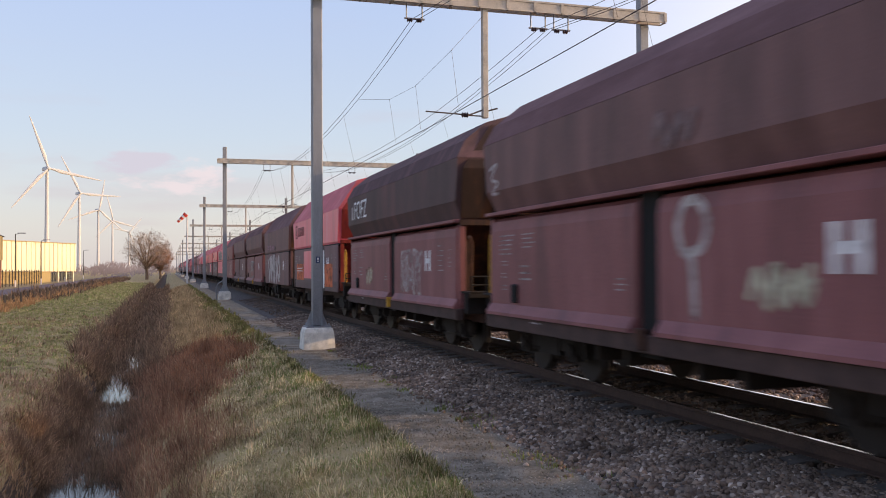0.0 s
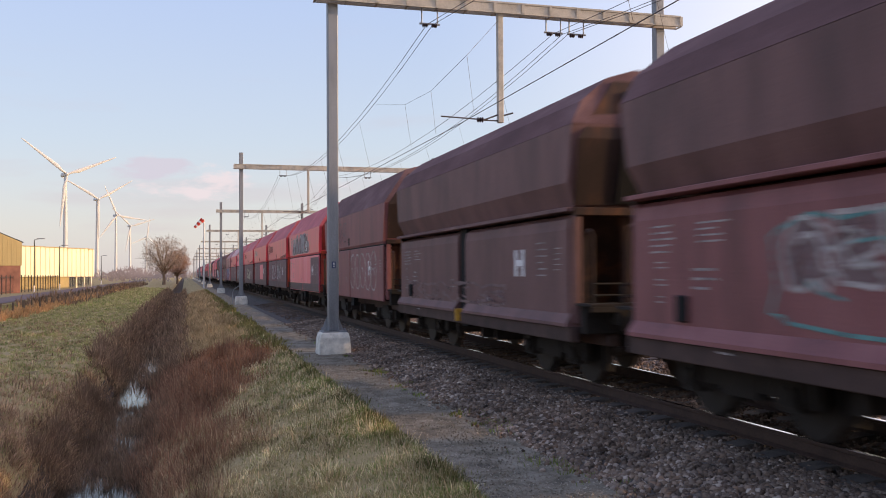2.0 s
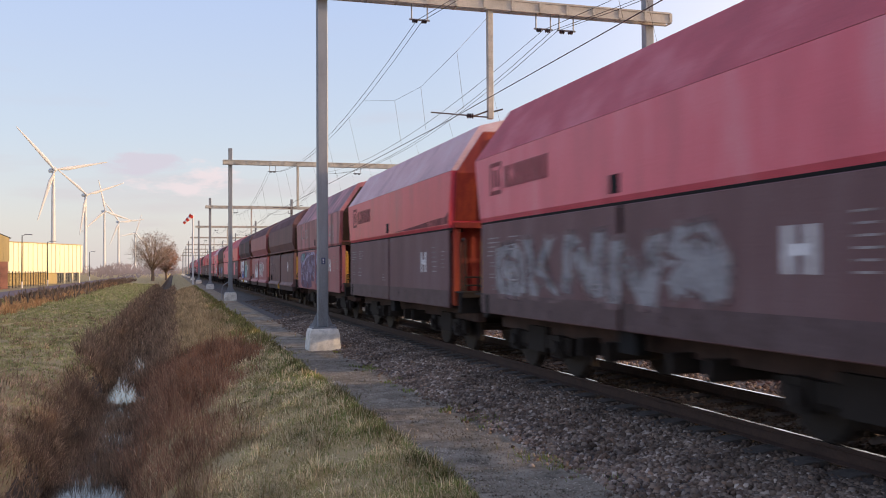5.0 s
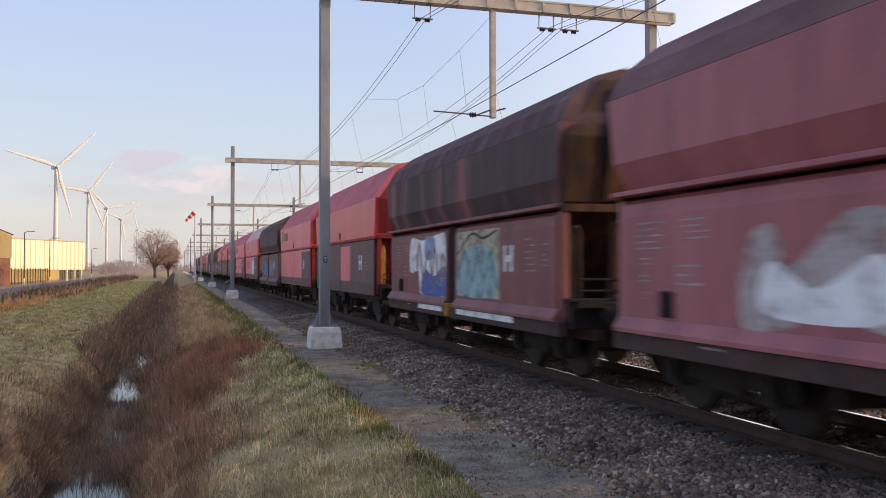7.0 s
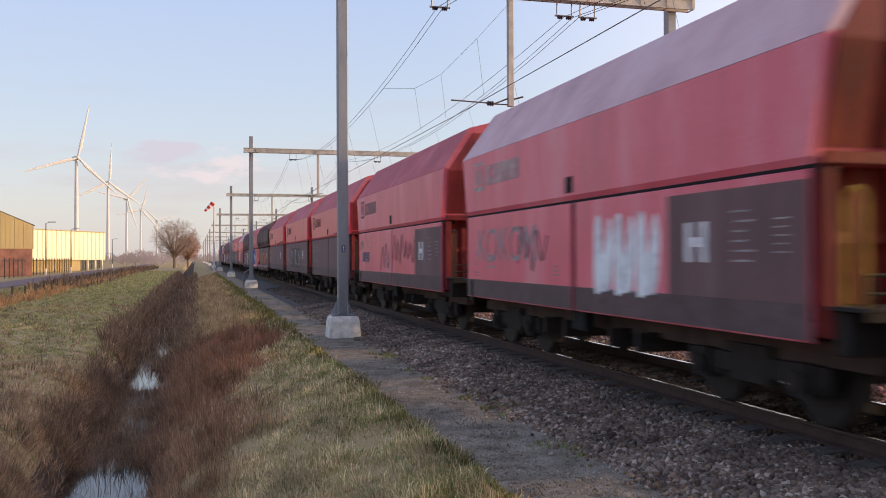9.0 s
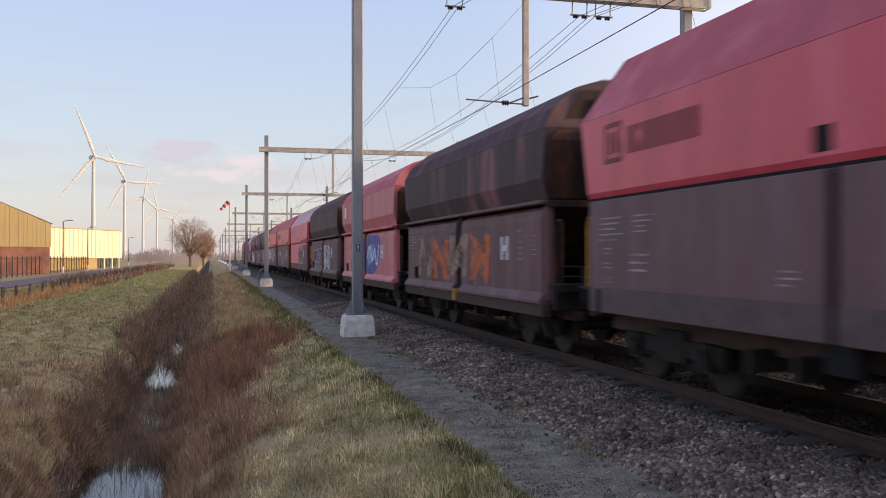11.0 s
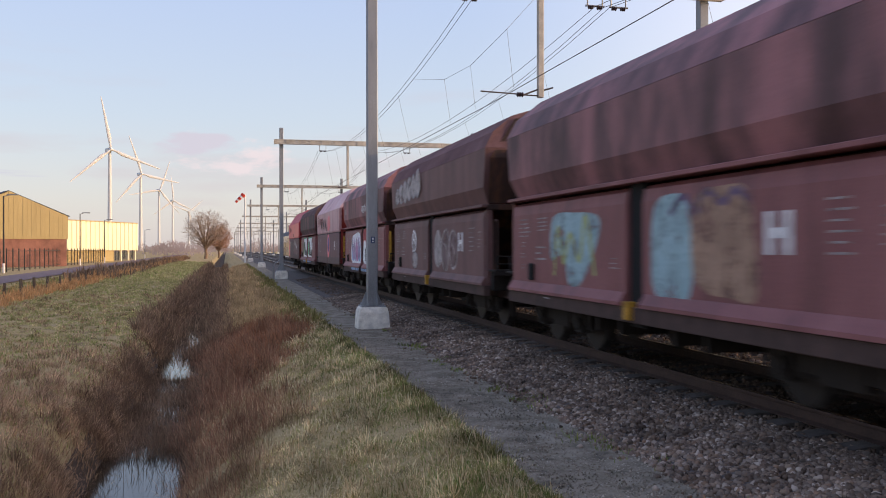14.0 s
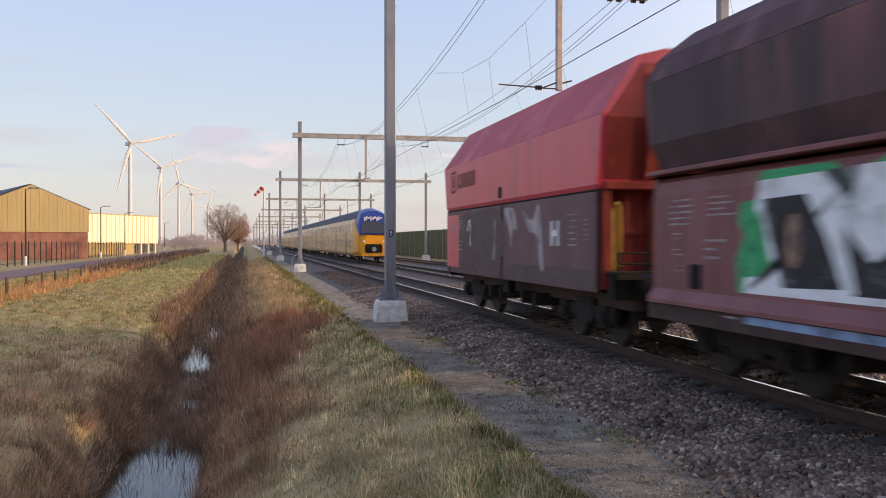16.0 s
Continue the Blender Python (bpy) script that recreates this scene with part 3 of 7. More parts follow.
        part("coupler", shared("coupler", coupler), M["dust"], thing, at=pose(0, e * 5.6, 0, 0, 0, 0 if e < 0 else 180))
        b = part("bogie", shared("bogie", bogie_frame), M["dust"], thing, at=pose(0, e * 3.7, 0))
        for y in (-0.9, 0.9):
            part("wheelset", shared("wheelset", wheelset), M["tread"], b, at=pose(0, y, 0))
    return thing


R_RED = "red coal hopper wagon with grimy dark lower doors"
B_BRN = "brown ledge-sided coal hopper wagon, grimy"
TRAIN = [  # number from the head, type, upper paint, lower paint, unused tail mark, label
    (0, "b", "brown", "maroon", 0, "maroon ledge-sided coal hopper wagon with pale graffiti"),
    (1, "b", "charcoal", "maroon", 0, "coal-blackened hopper wagon with silver letters on its top"),
    (2, "r", "faded", "greylow", 0, "faded red hopper wagon with orange and white graffiti doors"),
    (3, "r", "brown", "brown", 0, "dark brown smooth hopper wagon with white graffiti doors"),
    (4, "b", "brown", "maroon", 0, B_BRN), (5, "b", "brown", "brown", 0, B_BRN),
    (6, "r", "maroon", "maroon", 0, "maroon smooth hopper wagon with white outline graffiti"),
    (7, "r", "red", "faded", 0, "red hopper wagon with silver graffiti across its top"),
    (8, "r", "red", "greylow", 0, "red hopper wagon with pale graffiti on grey doors"),
    (9, "r", "red", "greylow", 0, R_RED), (10, "r", "red", "greylow", 0, R_RED), (11, "r", "faded", "greylow", 0, R_RED),
    (12, "r", "red", "greylow", 0, R_RED),
    (13, "r", "flamed", "claret", 0, "blotched brown hopper wagon with lilac graffiti doors"),
    (14, "b", "brown", "brown", 0, B_BRN), (15, "b", "claret", "claret", 0, "claret ledge-sided coal hopper wagon with pale graffiti"),
    (16, "b", "striped", "maroon", 0, "blackened hopper wagon with blue and cream graffiti doors"),
    (17, "r", "red", "greylow", 0, R_RED), (18, "r", "faded", "faded", 0, "faded red hopper wagon with worn red doors"),
    (19, "b", "charcoal", "brown", 0, "coal-blackened hopper wagon with blue graffiti doors"),
    (20, "r", "faded", "faded", 0, "faded red hopper wagon with grey block-letter graffiti"),
    (21, "r", "faded", "faded", 0, "faded red hopper wagon with scribbled red doors"),
    (22, "r", "red", "greylow", 0, R_RED), (23, "r", "red", "greylow", 0, R_RED), (24, "r", "red", "greylow", 0, R_RED),
    (25, "b", "striped", "brown", 0, B_BRN),
    (26, "b", "dullred", "dullred", 0, "faded red ledge-sided hopper wagon with blue graffiti doors"),
    (27, "b", "charcoal", "brown", 0, "coal-blackened hopper wagon with white graffiti doors"),
    (28, "r", "faded", "faded", 0, "faded red hopper wagon with silver outline graffiti"),
    (29, "r", "red", "greylow", 0, "red hopper wagon with teal and red graffiti doors"),
    (30, "r", "red", "greylow", 0, "red hopper wagon with pastel letter graffiti doors"),
    (31, "b", "blotched", "maroon", 0, "maroon ledge-sided hopper wagon with turquoise and tan graffiti"),
    (32, "b", "brown", "brown", 0, "dark hopper wagon with cloud-like white graffiti on top"),
    (33, "b", "blotched", "maroon", 0, "dark hopper wagon with pink and lilac graffiti doors"),
    (34, "r", "pink", "greylow", 0, "bleached pink hopper wagon with grey patches on top"),
    (35, "b", "striped", "maroon", 0, "blackened hopper wagon with green and white graffiti"),
    (36, "r", "red", "greylow", 0, "red hopper wagon, last of the train, with grimy doors"),
]
WAGONS = [wagon(s) for s in TRAIN]

# place of the joint between the first two wagons along the track, second by second
JOINT = ((0.0, 15.66), (0.5, 1.955), (1.0, -11.893), (1.5, -25.25), (2.0, -39.09), (2.5, -52.97), (3.0, -66.5), (3.5, -80.14), (6.0, -149.15), (6.5, -162.93),
         (7.0, -176.89), (7.5, -190.71), (8.0, -204.59), (8.5, -218.55), (9.0, -232.33), (9.5, -246.22), (12.0, -315.53), (12.5, -329.41), (13.0, -343.31), (13.5, -357.32),
         (14.0, -371.24), (14.5, -385.11), (15.0, -399.02), (15.5, -412.91), (16.0, -426.75))


def motions():
    for k, w in enumerate(WAGONS):
        walk(w, [(t, pose(TRACKS[0], y + PITCH * (k - 0.5), 0)) for t, y in JOINT])
    walk(PASSENGER, [(t, pose(TRACKS[1], 77.5 + 36.0 * (t - 16.0), 0)) for t in (0.0, 8.0, 16.0)])
    for rotor, rows in ROTORS:
        walk(rotor, rows)


# ---------------------------------------------------------------- overhead line
def mast_column(h0, h1):
    def build(bm):
        box(bm, -0.135, 0.135, -0.135, 0.135, h0, h1)
        bevelled(bm, 0.02)
    return build


def foot_plate(bm):
    for s in (-1, 1):
        for a in (0, 1):
            v = [(0.135, 0.02), (0.30, 0.02), (0.135, 0.42)]
            pts = []
            for off in (-0.012, 0.012):
                for u, z in v:
                    pts.append(bm.verts.new((s * u, off + 0.1, z) if a == 0 else (off + 0.1, s * u, z)))
            bm.faces.new(pts[:3])
            bm.faces.new(pts[3:][::-1])
            for i in range(3):
                bm.faces.new((pts[i], pts[(i + 1) % 3], pts[3 + (i + 1) % 3], pts[3 + i]))
    box(bm, -0.32, 0.32, -0.32, 0.32, 0.0, 0.03)
    for sx in (-1, 1):
        for sy in (-1, 1):
            tube(bm, ((sx * 0.26, sy * 0.26, 0.02), (sx * 0.26, sy * 0.26, 0.10)), 0.025, 6)


def footing(bm):
    rings = []
    for r, z in ((0.50, -0.30), (0.50, 0.0), (0.47, 0.36), (0.43, 0.47), (0.36, 0.50)):
        rings.append([bm.verts.new((r * max(-0.86, min(0.86, math.cos(a) * 1.15)), r * max(-0.86, min(0.86, math.sin(a) * 1.15)), z)) for a in [math.pi / 8 + 2 * math.pi * i / 16 for i in range(16)]])
    for q, s in zip(rings, rings[1:]):
        for j in range(16):
            bm.faces.new((q[j], q[(j + 1) % 16], s[(j + 1) % 16], s[j]))
    bm.faces.new(rings[-1])


def beam_mesh(x0, x1):
    def build(bm):
        for y in (-0.17, 0.11):
            box(bm, x0, x1, y, y + 0.06, 0.0, 0.05)
            box(bm, x0, x1, y, y + 0.06, 0.27, 0.32)
            box(bm, x0, x1, y + 0.02, y + 0.04, 0.05, 0.27)
        n = int((x1 - x0) / 0.8)
        for i in range(n + 1):
            x = x0 + (x1 - x0) * i / n
            box(bm, x - 0.025, x + 0.025, -0.18, 0.18, 0.0, 0.02)
            box(bm, x - 0.04, x + 0.04, -0.185, -0.17, 0.03, 0.29)
    return build


def hanger(bm):
    for x in (-0.22, 0.22):
        tube(bm, ((x, 0, 0.2), (x, 0, -0.42)), 0.02, 6)
    tube(bm, ((-0.28, 0, -0.4), (0.28, 0, -0.4)), 0.028, 6)


def insulator(bm):
    # one stack of ribbed discs, turned about a level axis
    rings = []
    for i in range(7):
        r = 0.062 if i % 2 else 0.03
        rings.append([bm.verts.new((-0.075 + 0.025 * i, r * math.cos(2 * math.pi * j / 10), r * math.sin(2 * math.pi * j / 10))) for j in range(10)])
    for q, s in zip(rings, rings[1:]):
        for j in range(10):
            bm.faces.new((q[j], q[(j + 1) % 10], s[(j + 1) % 10], s[j]))
    bm.faces.new(rings[0][::-1])
    bm.faces.new(rings[-1])


def portal(y, z, span, hangers, mid, masts, plate_on):
    x0, x1 = span
    thing = empty("catenary_portal", "grey steel overhead line portal on concrete footings", "catenary portal", "overhead line portals along the track")
    for x in masts:
        part("footing", shared("footing", footing), M["concrete"], thing, "pale concrete footing", pose(x, y, -0.34))
        part("mast", shared("mast%.1f" % z, mast_column(0.03, z + 1.0)), M["mast"], thing, at=pose(x, y, 0.16))
        part("foot_plate", shared("foot_plate", foot_plate), M["mast"], thing, at=pose(x, y, 0.16))
    part("beam", shared("beam%.2f" % (x1 - x0), beam_mesh(-0.5, x1 - x0 + 0.5)), M["beam"], thing, at=pose(x0, y - 0.3, z))
    for x in hangers:
        hg = part("hanger", shared("hanger", hanger), M["mast"], thing, at=pose(x, y - 0.3, z))
        for k in (-0.13, 0.13):
            part("insulator", shared("insulator", insulator), M["insul"], hg, at=pose(k, 0, -0.44))
    for x in mid:
        bm = bmesh.new()
        box(bm, -0.08, 0.08, -0.08, 0.08, -3.0, 0.05)
        bevelled(bm, 0.015)
        post = part("drop_post", bm, M["beam"], thing, at=pose(x, y - 0.3, z))
        bm = bmesh.new()
        tube(bm, ((0, 0, -2.75), (-0.5, -0.05, -2.95)), 0.025, 6)
        tube(bm, ((-0.45, -0.05, -2.94), (-1.75, -0.2, -2.92)), 0.02, 6)
        tube(bm, ((0, 0, -2.95), (-0.5, -0.05, -2.95)), 0.02, 6)
        tube(bm, ((0, 0, -2.82), (0.35, -0.05, -2.72)), 0.025, 6)
        part("registration_arm", bm, M["wire"], post)
        part("insulator", shared("insulator", insulator), M["insul"], post, at=pose(-0.6, -0.06, -2.945) @ Matrix.Scale(1.3, 4))
    if plate_on:
        bm = bmesh.new()
        box(bm, -0.05, 0.05, -0.012, 0.0, 0.05, 0.22)
        bevelled(bm, 0.006)
        sign = part("number_plate", bm, M["plateblue"], thing, "small dark blue plate", pose(x0, y - 0.137, 1.78))
        bm = bmesh.new()
        box(bm, -0.02, 0.02, -0.017, -0.013, 0.14, 0.19)
        box(bm, -0.02, 0.02, -0.017, -0.013, 0.08, 0.11)
        part("lettering", bm, M["white"], sign)
    return thing


M["plateblue"] = material("enamel_blue", (0.03, 0.05, 0.12), 0.4, spread=0.1)
PORTALS = ((23.7, 8.80, (3.75, 13.4)), (64.0, 8.95, (3.75, 17.6)), (103.0, 8.5, (3.85, 20.5)), (150.0, 8.5, (3.85, 20.5)), (200.0, 8.5, (3.85, 20.5)),
           (255.0, 8.5, (3.85, 20.5)), (310.0, 8.5, (3.85, 20.5)), (370.0, 8.5, (3.85, 20.5)), (440.0, 8.5, (3.85, 20.5)))
for i, (y, z, span) in enumerate(PORTALS):
    portal(y, z, span, (6.35, 9.95, 10.65) if i == 0 else (6.6, 12.6), (8.35,) if i < 2 else (8.3, 16.6), span if i < 2 else (span[0], 12.8, span[1]), i == 0)


# bent guard rail before the second portal's near mast
bm = bmesh.new()
tube(bm, ((-0.15, -0.4, -0.3), (-0.15, -0.4, 0.55), (-0.05, -0.4, 0.78), (0.3, -0.4, 1.0)), 0.035, 8)
guard = part("guard_rail", bm, M["mast"], at=pose(3.3, 63.75, -0.1))
tagged(guard, "bent grey steel guard rail beside the mast", "guard rail")


def wire(name, pts, r, label="", sag=0.0, steps=12):
    """One wire through its fixing points, each stretch sagging a little."""
    bm = bmesh.new()
    line = []
    for a, b in zip(pts, pts[1:]):
        a, b = Vector(a), Vector(b)
        for k in range(steps):
            q = a.lerp(b, k / steps)
            q.z -= sag * 4 * (k / steps) * (1 - k / steps)
            line.append(q)
    line.append(Vector(pts[-1]))
    tube(bm, line, r, 5)
    ob = part(name, bm, M["wire"])
    return tagged(ob, label or "thin dark overhead wire strung between portals", "overhead wire", "overhead wires")


YS = [-20.0] + [p[0] for p in PORTALS]
ZS = [8.4] + [p[1] for p in PORTALS]
for c, fx in ((6.79, 6.35), (10.85, 10.3)):
    wire("contact_wire", [(c + (0.2 if i % 2 else -0.2), y, 5.62) for i, y in enumerate(YS)], 0.010, "copper contact wire above the track")
    for d in (-0.08, 0.08):
        wire("messenger_wire", [(fx + d, y - 0.3, z - 0.42) for y, z in zip(YS, ZS)], 0.008, sag=1.2)
    for a, b, za, zb in zip(YS[:4], YS[1:5], ZS, ZS[1:]):
        for k in range(1, 8):
            s = k / 8
            if c < 7 and 17 < a + (b - a) * s < 30:
                continue
            zm = za + (zb - za) * s - 0.42 - 1.2 * 4 * s * (1 - s)
            y = a + (b - a) * s
            wire("dropper", [(fx, y, zm), (c, y, 5.63)], 0.004, "thin dropper wire below the messenger wire", steps=1)
wire("messenger_wire", [(15.4, y - 0.3, z - 0.5) for y, z in zip(YS, ZS)], 0.008, sag=1.0)
wire("feeder_wire", [(9.95, y - 0.3, z - 0.42) for y, z in zip(YS, ZS)], 0.008, sag=0.9)
# the stitched catenary wire under the first portal, pulled sideways, with its own droppers
STITCH = ((8.3, 23.4, 8.62), (6.67, 21.1, 7.04), (6.70, 24.6, 6.84), (6.64, 27.5, 6.97), (6.35, 30.8, 7.55))
wire("feeder_wire", STITCH, 0.005, steps=1)
for p in STITCH[1:4]:
    wire("dropper", [p, (6.84, p[1], 5.63)], 0.004, "thin dropper wire below the stitch wire", steps=1)

# ---------------------------------------------------------------- wind turbines
ROTORS = []


def tower_mesh(bm):
    tube(bm, [(0, 0, -2 + 100 * i / 8) for i in range(9)], 2.3, 20, 1.35)


def nacelle_mesh(bm):
    # local -y is the front, with the hub
    sweep(bm, [(-1.7, -1.6), (-1.9, 0.2), (-1.4, 1.9), (1.4, 1.9), (1.9, 0.2), (1.7, -1.6)], (-2.5, 8.5))
    bevelled(bm, 0.25, 2)


def blade_mesh(bm):
    st = [(1.2, 1.0, 1.0), (5, 1.1, 1.0), (11, 1.8, 0.9), (22, 1.4, 0.7), (36, 0.9, 0.5), (47, 0.5, 0.3), (49, 0.2, 0.15)]
    rings = [[bm.verts.new((w * math.cos(a) + (0.3 * w if z > 6 else 0), th * math.sin(a), z)) for a in [2 * math.pi * i / 10 for i in range(10)]] for z, w, th in st]
    for q, s in zip(rings, rings[1:]):
        for j in range(10):
            bm.faces.new((q[j], q[(j + 1) % 10], s[(j + 1) % 10], s[j]))
    bm.faces.new(rings[-1])


def spinner_mesh(bm):
    bmesh.ops.create_uvsphere(bm, u_segments=14, v_segments=8, radius=1.7)


def turbine(x, y, hub, yaw, phase, rate, scale):
    thing = empty("wind_turbine", "white three-bladed wind turbine turning slowly", "wind turbine", "row of wind turbines", pose(x, y, -0.8))
    s = scale
    part("tower", shared("tower", tower_mesh), M["turbine"], thing, at=Matrix.Diagonal((s, s, hub / 98.0, 1)))
    part("nacelle", shared("nacelle", nacelle_mesh), M["turbine"], thing, at=pose(0, 0, hub + 0.8, 0, 0, yaw) @ Matrix.Scale(s, 4))
    rotor = part("rotor", shared("spinner", spinner_mesh), M["turbine"], thing)
    rotor.scale = (s, s, s)
    for k in range(3):
        part("blade", shared("blade", blade_mesh), M["turbine"], rotor, at=pose(0, 0, 0, 0, 120 * k, 0))
    head = pose(0, 0, hub + 0.8, 0, 0, yaw) @ Matrix.Translation((0, -4.2 * s, 0))
    rows = [(t, head @ pose(0, 0, 0, 0, phase + rate * t, 0)) for t in [i * 1.0 for i in range(17)]]
    ROTORS.append((rotor, rows))


# ---------------------------------------------------------------- buildings
M["tan"] = material("tan_corrugated_cladding", (0.41, 0.315, 0.145), 0.6, spread=0.12, scale=0.6, streak=(1, 1, 0.2))
M["cream"] = material("cream_corrugated_cladding", (0.84, 0.76, 0.52), 0.6, spread=0.08, scale=0.6, streak=(1, 1, 0.2))
M["redbase"] = material("red_brown_cladding", (0.26, 0.118, 0.085), 0.7, spread=0.3, scale=0.8)
M["darkroof"] = material("dark_roof_sheet", (0.05, 0.055, 0.075), 0.6, spread=0.2)
M["greenwall"] = material("green_noise_barrier", (0.085, 0.11, 0.045), 0.8, spread=0.2, scale=0.8)
M["fence"] = material("dark_fence_steel", (0.035, 0.035, 0.032), 0.7, spread=0.2)
M["wood"] = material("weathered_post_wood", (0.13, 0.095, 0.065), 0.9, spread=0.35, scale=5, streak=DOWN)


def gable_hall(x1, y, width, eave, ridge, depth):
    thing = empty("industrial_hall", "tan corrugated industrial hall with red-brown base", "industrial hall", at=pose(x1, y, 0, 0, 0, 24.0))
    x1, y = 0.0, 0.0
    x0, xm = x1 - width, x1 - width / 2

    def wall(bm):
        sec = [(x0, 3.0), (x1, 3.0), (x1, eave), (xm, ridge), (x0, eave)]
        sweep(bm, sec, (y, y + depth))
    bm = bmesh.new()
    wall(bm)
    w = part("wall", bm, M["tan"], thing)
    rib = bmesh.new()
    box(rib, -0.07, 0.07, -0.025, 0.0, 0, 1)
    rib_me = mesh_of(rib, "rib")
    n = int(width / 0.55)
    for i in range(n + 1):
        x = x0 + width * i / n
        top = eave + (ridge - eave) * (1 - abs(x - xm) / (width / 2))
        part("rib", rib_me, M["tan"], w, at=pose(x, y, 3.0) @ Matrix.Diagonal((1, 1, max(0.1, top - 3.05), 1)))
    bm = bmesh.new()
    box(bm, x0 + 0.1, x1 - 0.1, y + 0.1, y + depth - 0.1, -0.9, 3.0)
    part("base_wall", bm, M["redbase"], thing, "red-brown base cladding with graffiti")
    bm = bmesh.new()
    for s in (-1, 1):
        a = (xm, ridge + 0.05)
        b = (xm + s * (width / 2 + 0.4), eave - 0.05)
        sweep(bm, [a, b, (b[0], b[1] + 0.08), (a[0], a[1] + 0.08)], (y + 0.4, y + depth))
    part("roof", bm, M["darkroof"], thing)
    return thing


def flat_shed(x, y, turn, length, top, depth):
    """Ribbed hall whose long wall runs off along local x; its far bay is open below, on columns."""
    thing = empty("warehouse", "cream ribbed warehouse in low sunlight", "warehouse", at=pose(x, y, 0, 0, 0, turn))
    bm = bmesh.new()
    box(bm, 0, length, 0, depth, 1.4, top)
    w = part("wall", bm, M["cream"], thing)
    rib = bmesh.new()
    box(rib, -0.30, 0.30, -0.12, 0.0, 1.4, top - 0.05)
    bevelled(rib, 0.05)
    me = mesh_of(rib, "panel_rib")
    n = int(length / 1.3)
    for i in range(n + 1):
        part("rib", me, M["cream"], w, at=pose(length * i / n, 0, 0))
    bm = bmesh.new()
    box(bm, -0.1, length + 0.1, -0.2, depth + 0.1, top, top + 0.12)
    part("roof_edge", bm, M["tan"], thing)
    bm = bmesh.new()
    box(bm, 0.2, length * 0.66, 0.3, depth - 0.3, -0.9, 1.4)
    part("base_wall", bm, M["tan"], thing)
    for u in (length * 0.76, length * 0.88, length - 0.3):
        bm = bmesh.new()
        box(bm, u - 0.15, u + 0.15, 0.1, 0.4, -0.9, 1.45)
        part("column", bm, M["cream"], thing)


gable_hall(-20.75, 130, 14.4, 6.1, 9.2, 45)
flat_shed(-26.3, 165, 64.8, 22.0, 6.6, 12)
for x, y, yaw, ph, s in ((-109.4, 925, 24, -20, 1.04), (-106.6, 1218, 24, -28, 1.04), (-107.0, 1547, 24, 10, 1.04), (-103.9, 1880, 24, -15, 1.04), (-94.9, 2438, 24, 40, 1.04)):
    turbine(x, y, 97.5, yaw, ph, 43.5, s)


# ---------------------------------------------------------------- the double-deck passenger train on the next track
M["tyellow"] = material("train_yellow_paint", (0.80, 0.33, 0.015), 0.35, spread=0.08, scale=1.5)
M["tcream"] = material("yellow_side_paint", (0.66, 0.42, 0.18), 0.3, spread=0.12, scale=1.5)
M["tblue"] = material("train_blue_paint", (0.025, 0.055, 0.24), 0.35, spread=0.15)
# side glass coloured gold for the low sun reflected in it
M["tintglass"] = material("sun_reflection_train_glass", (0.44, 0.33, 0.20), 0.12, spread=0.1, spec=0.6)
M["troof"] = material("dark_navy_roof", (0.035, 0.042, 0.075), 0.6, spread=0.2)
M["tdoor"] = material("ochre_train_door", (0.42, 0.26, 0.10), 0.35, spread=0.15)
M["glass"] = material("dark_train_glass", (0.03, 0.032, 0.035), 0.08, spread=0.1, spec=0.6)


def car_body(bm):
    half = [(1.25, 0.45), (1.40, 0.7), (1.41, 2.5), (1.36, 3.3), (1.22, 3.75)]
    sweep(bm, half + [(-x, z) for x, z in reversed(half)], (0.1, 26.9))


def car_roof(bm):
    half = [(1.235, 3.75), (1.0, 4.3), (0.6, 4.58), (0.2, 4.64)]
    sweep(bm, half + [(-x, z) for x, z in reversed(half)], (0.1, 26.9))


def cab_shell(bm):
    # rounded raked nose; low y is the tip
    st = ((0.0, 0.82, 2.30), (0.2, 0.93, 2.42), (1.0, 0.98, 3.55), (1.9, 1.0, 4.45), (3.2, 1.0, 4.64))
    rings = []
    for y, k, top in st:
        half = [(1.25 * k, 0.45), (1.40 * k, 0.8), (1.41 * k, 2.2), (1.36 * k, 2.2 + (top - 2.2) * 0.5), (0.8 * k, 2.2 + (top - 2.2) * 0.95), (0.2 * k, top)]
        sec = half + [(-x, z) for x, z in reversed(half)]
        rings.append([bm.verts.new((x, y + 0.25 * abs(x / 1.4) ** 3, z)) for x, z in sec])
    n = len(rings[0])
    for q, s in zip(rings, rings[1:]):
        for j in range(n):
            bm.faces.new((q[j], q[(j + 1) % n], s[(j + 1) % n], s[j]))
    bm.faces.new(rings[0])
    bm.faces.new(rings[-1])


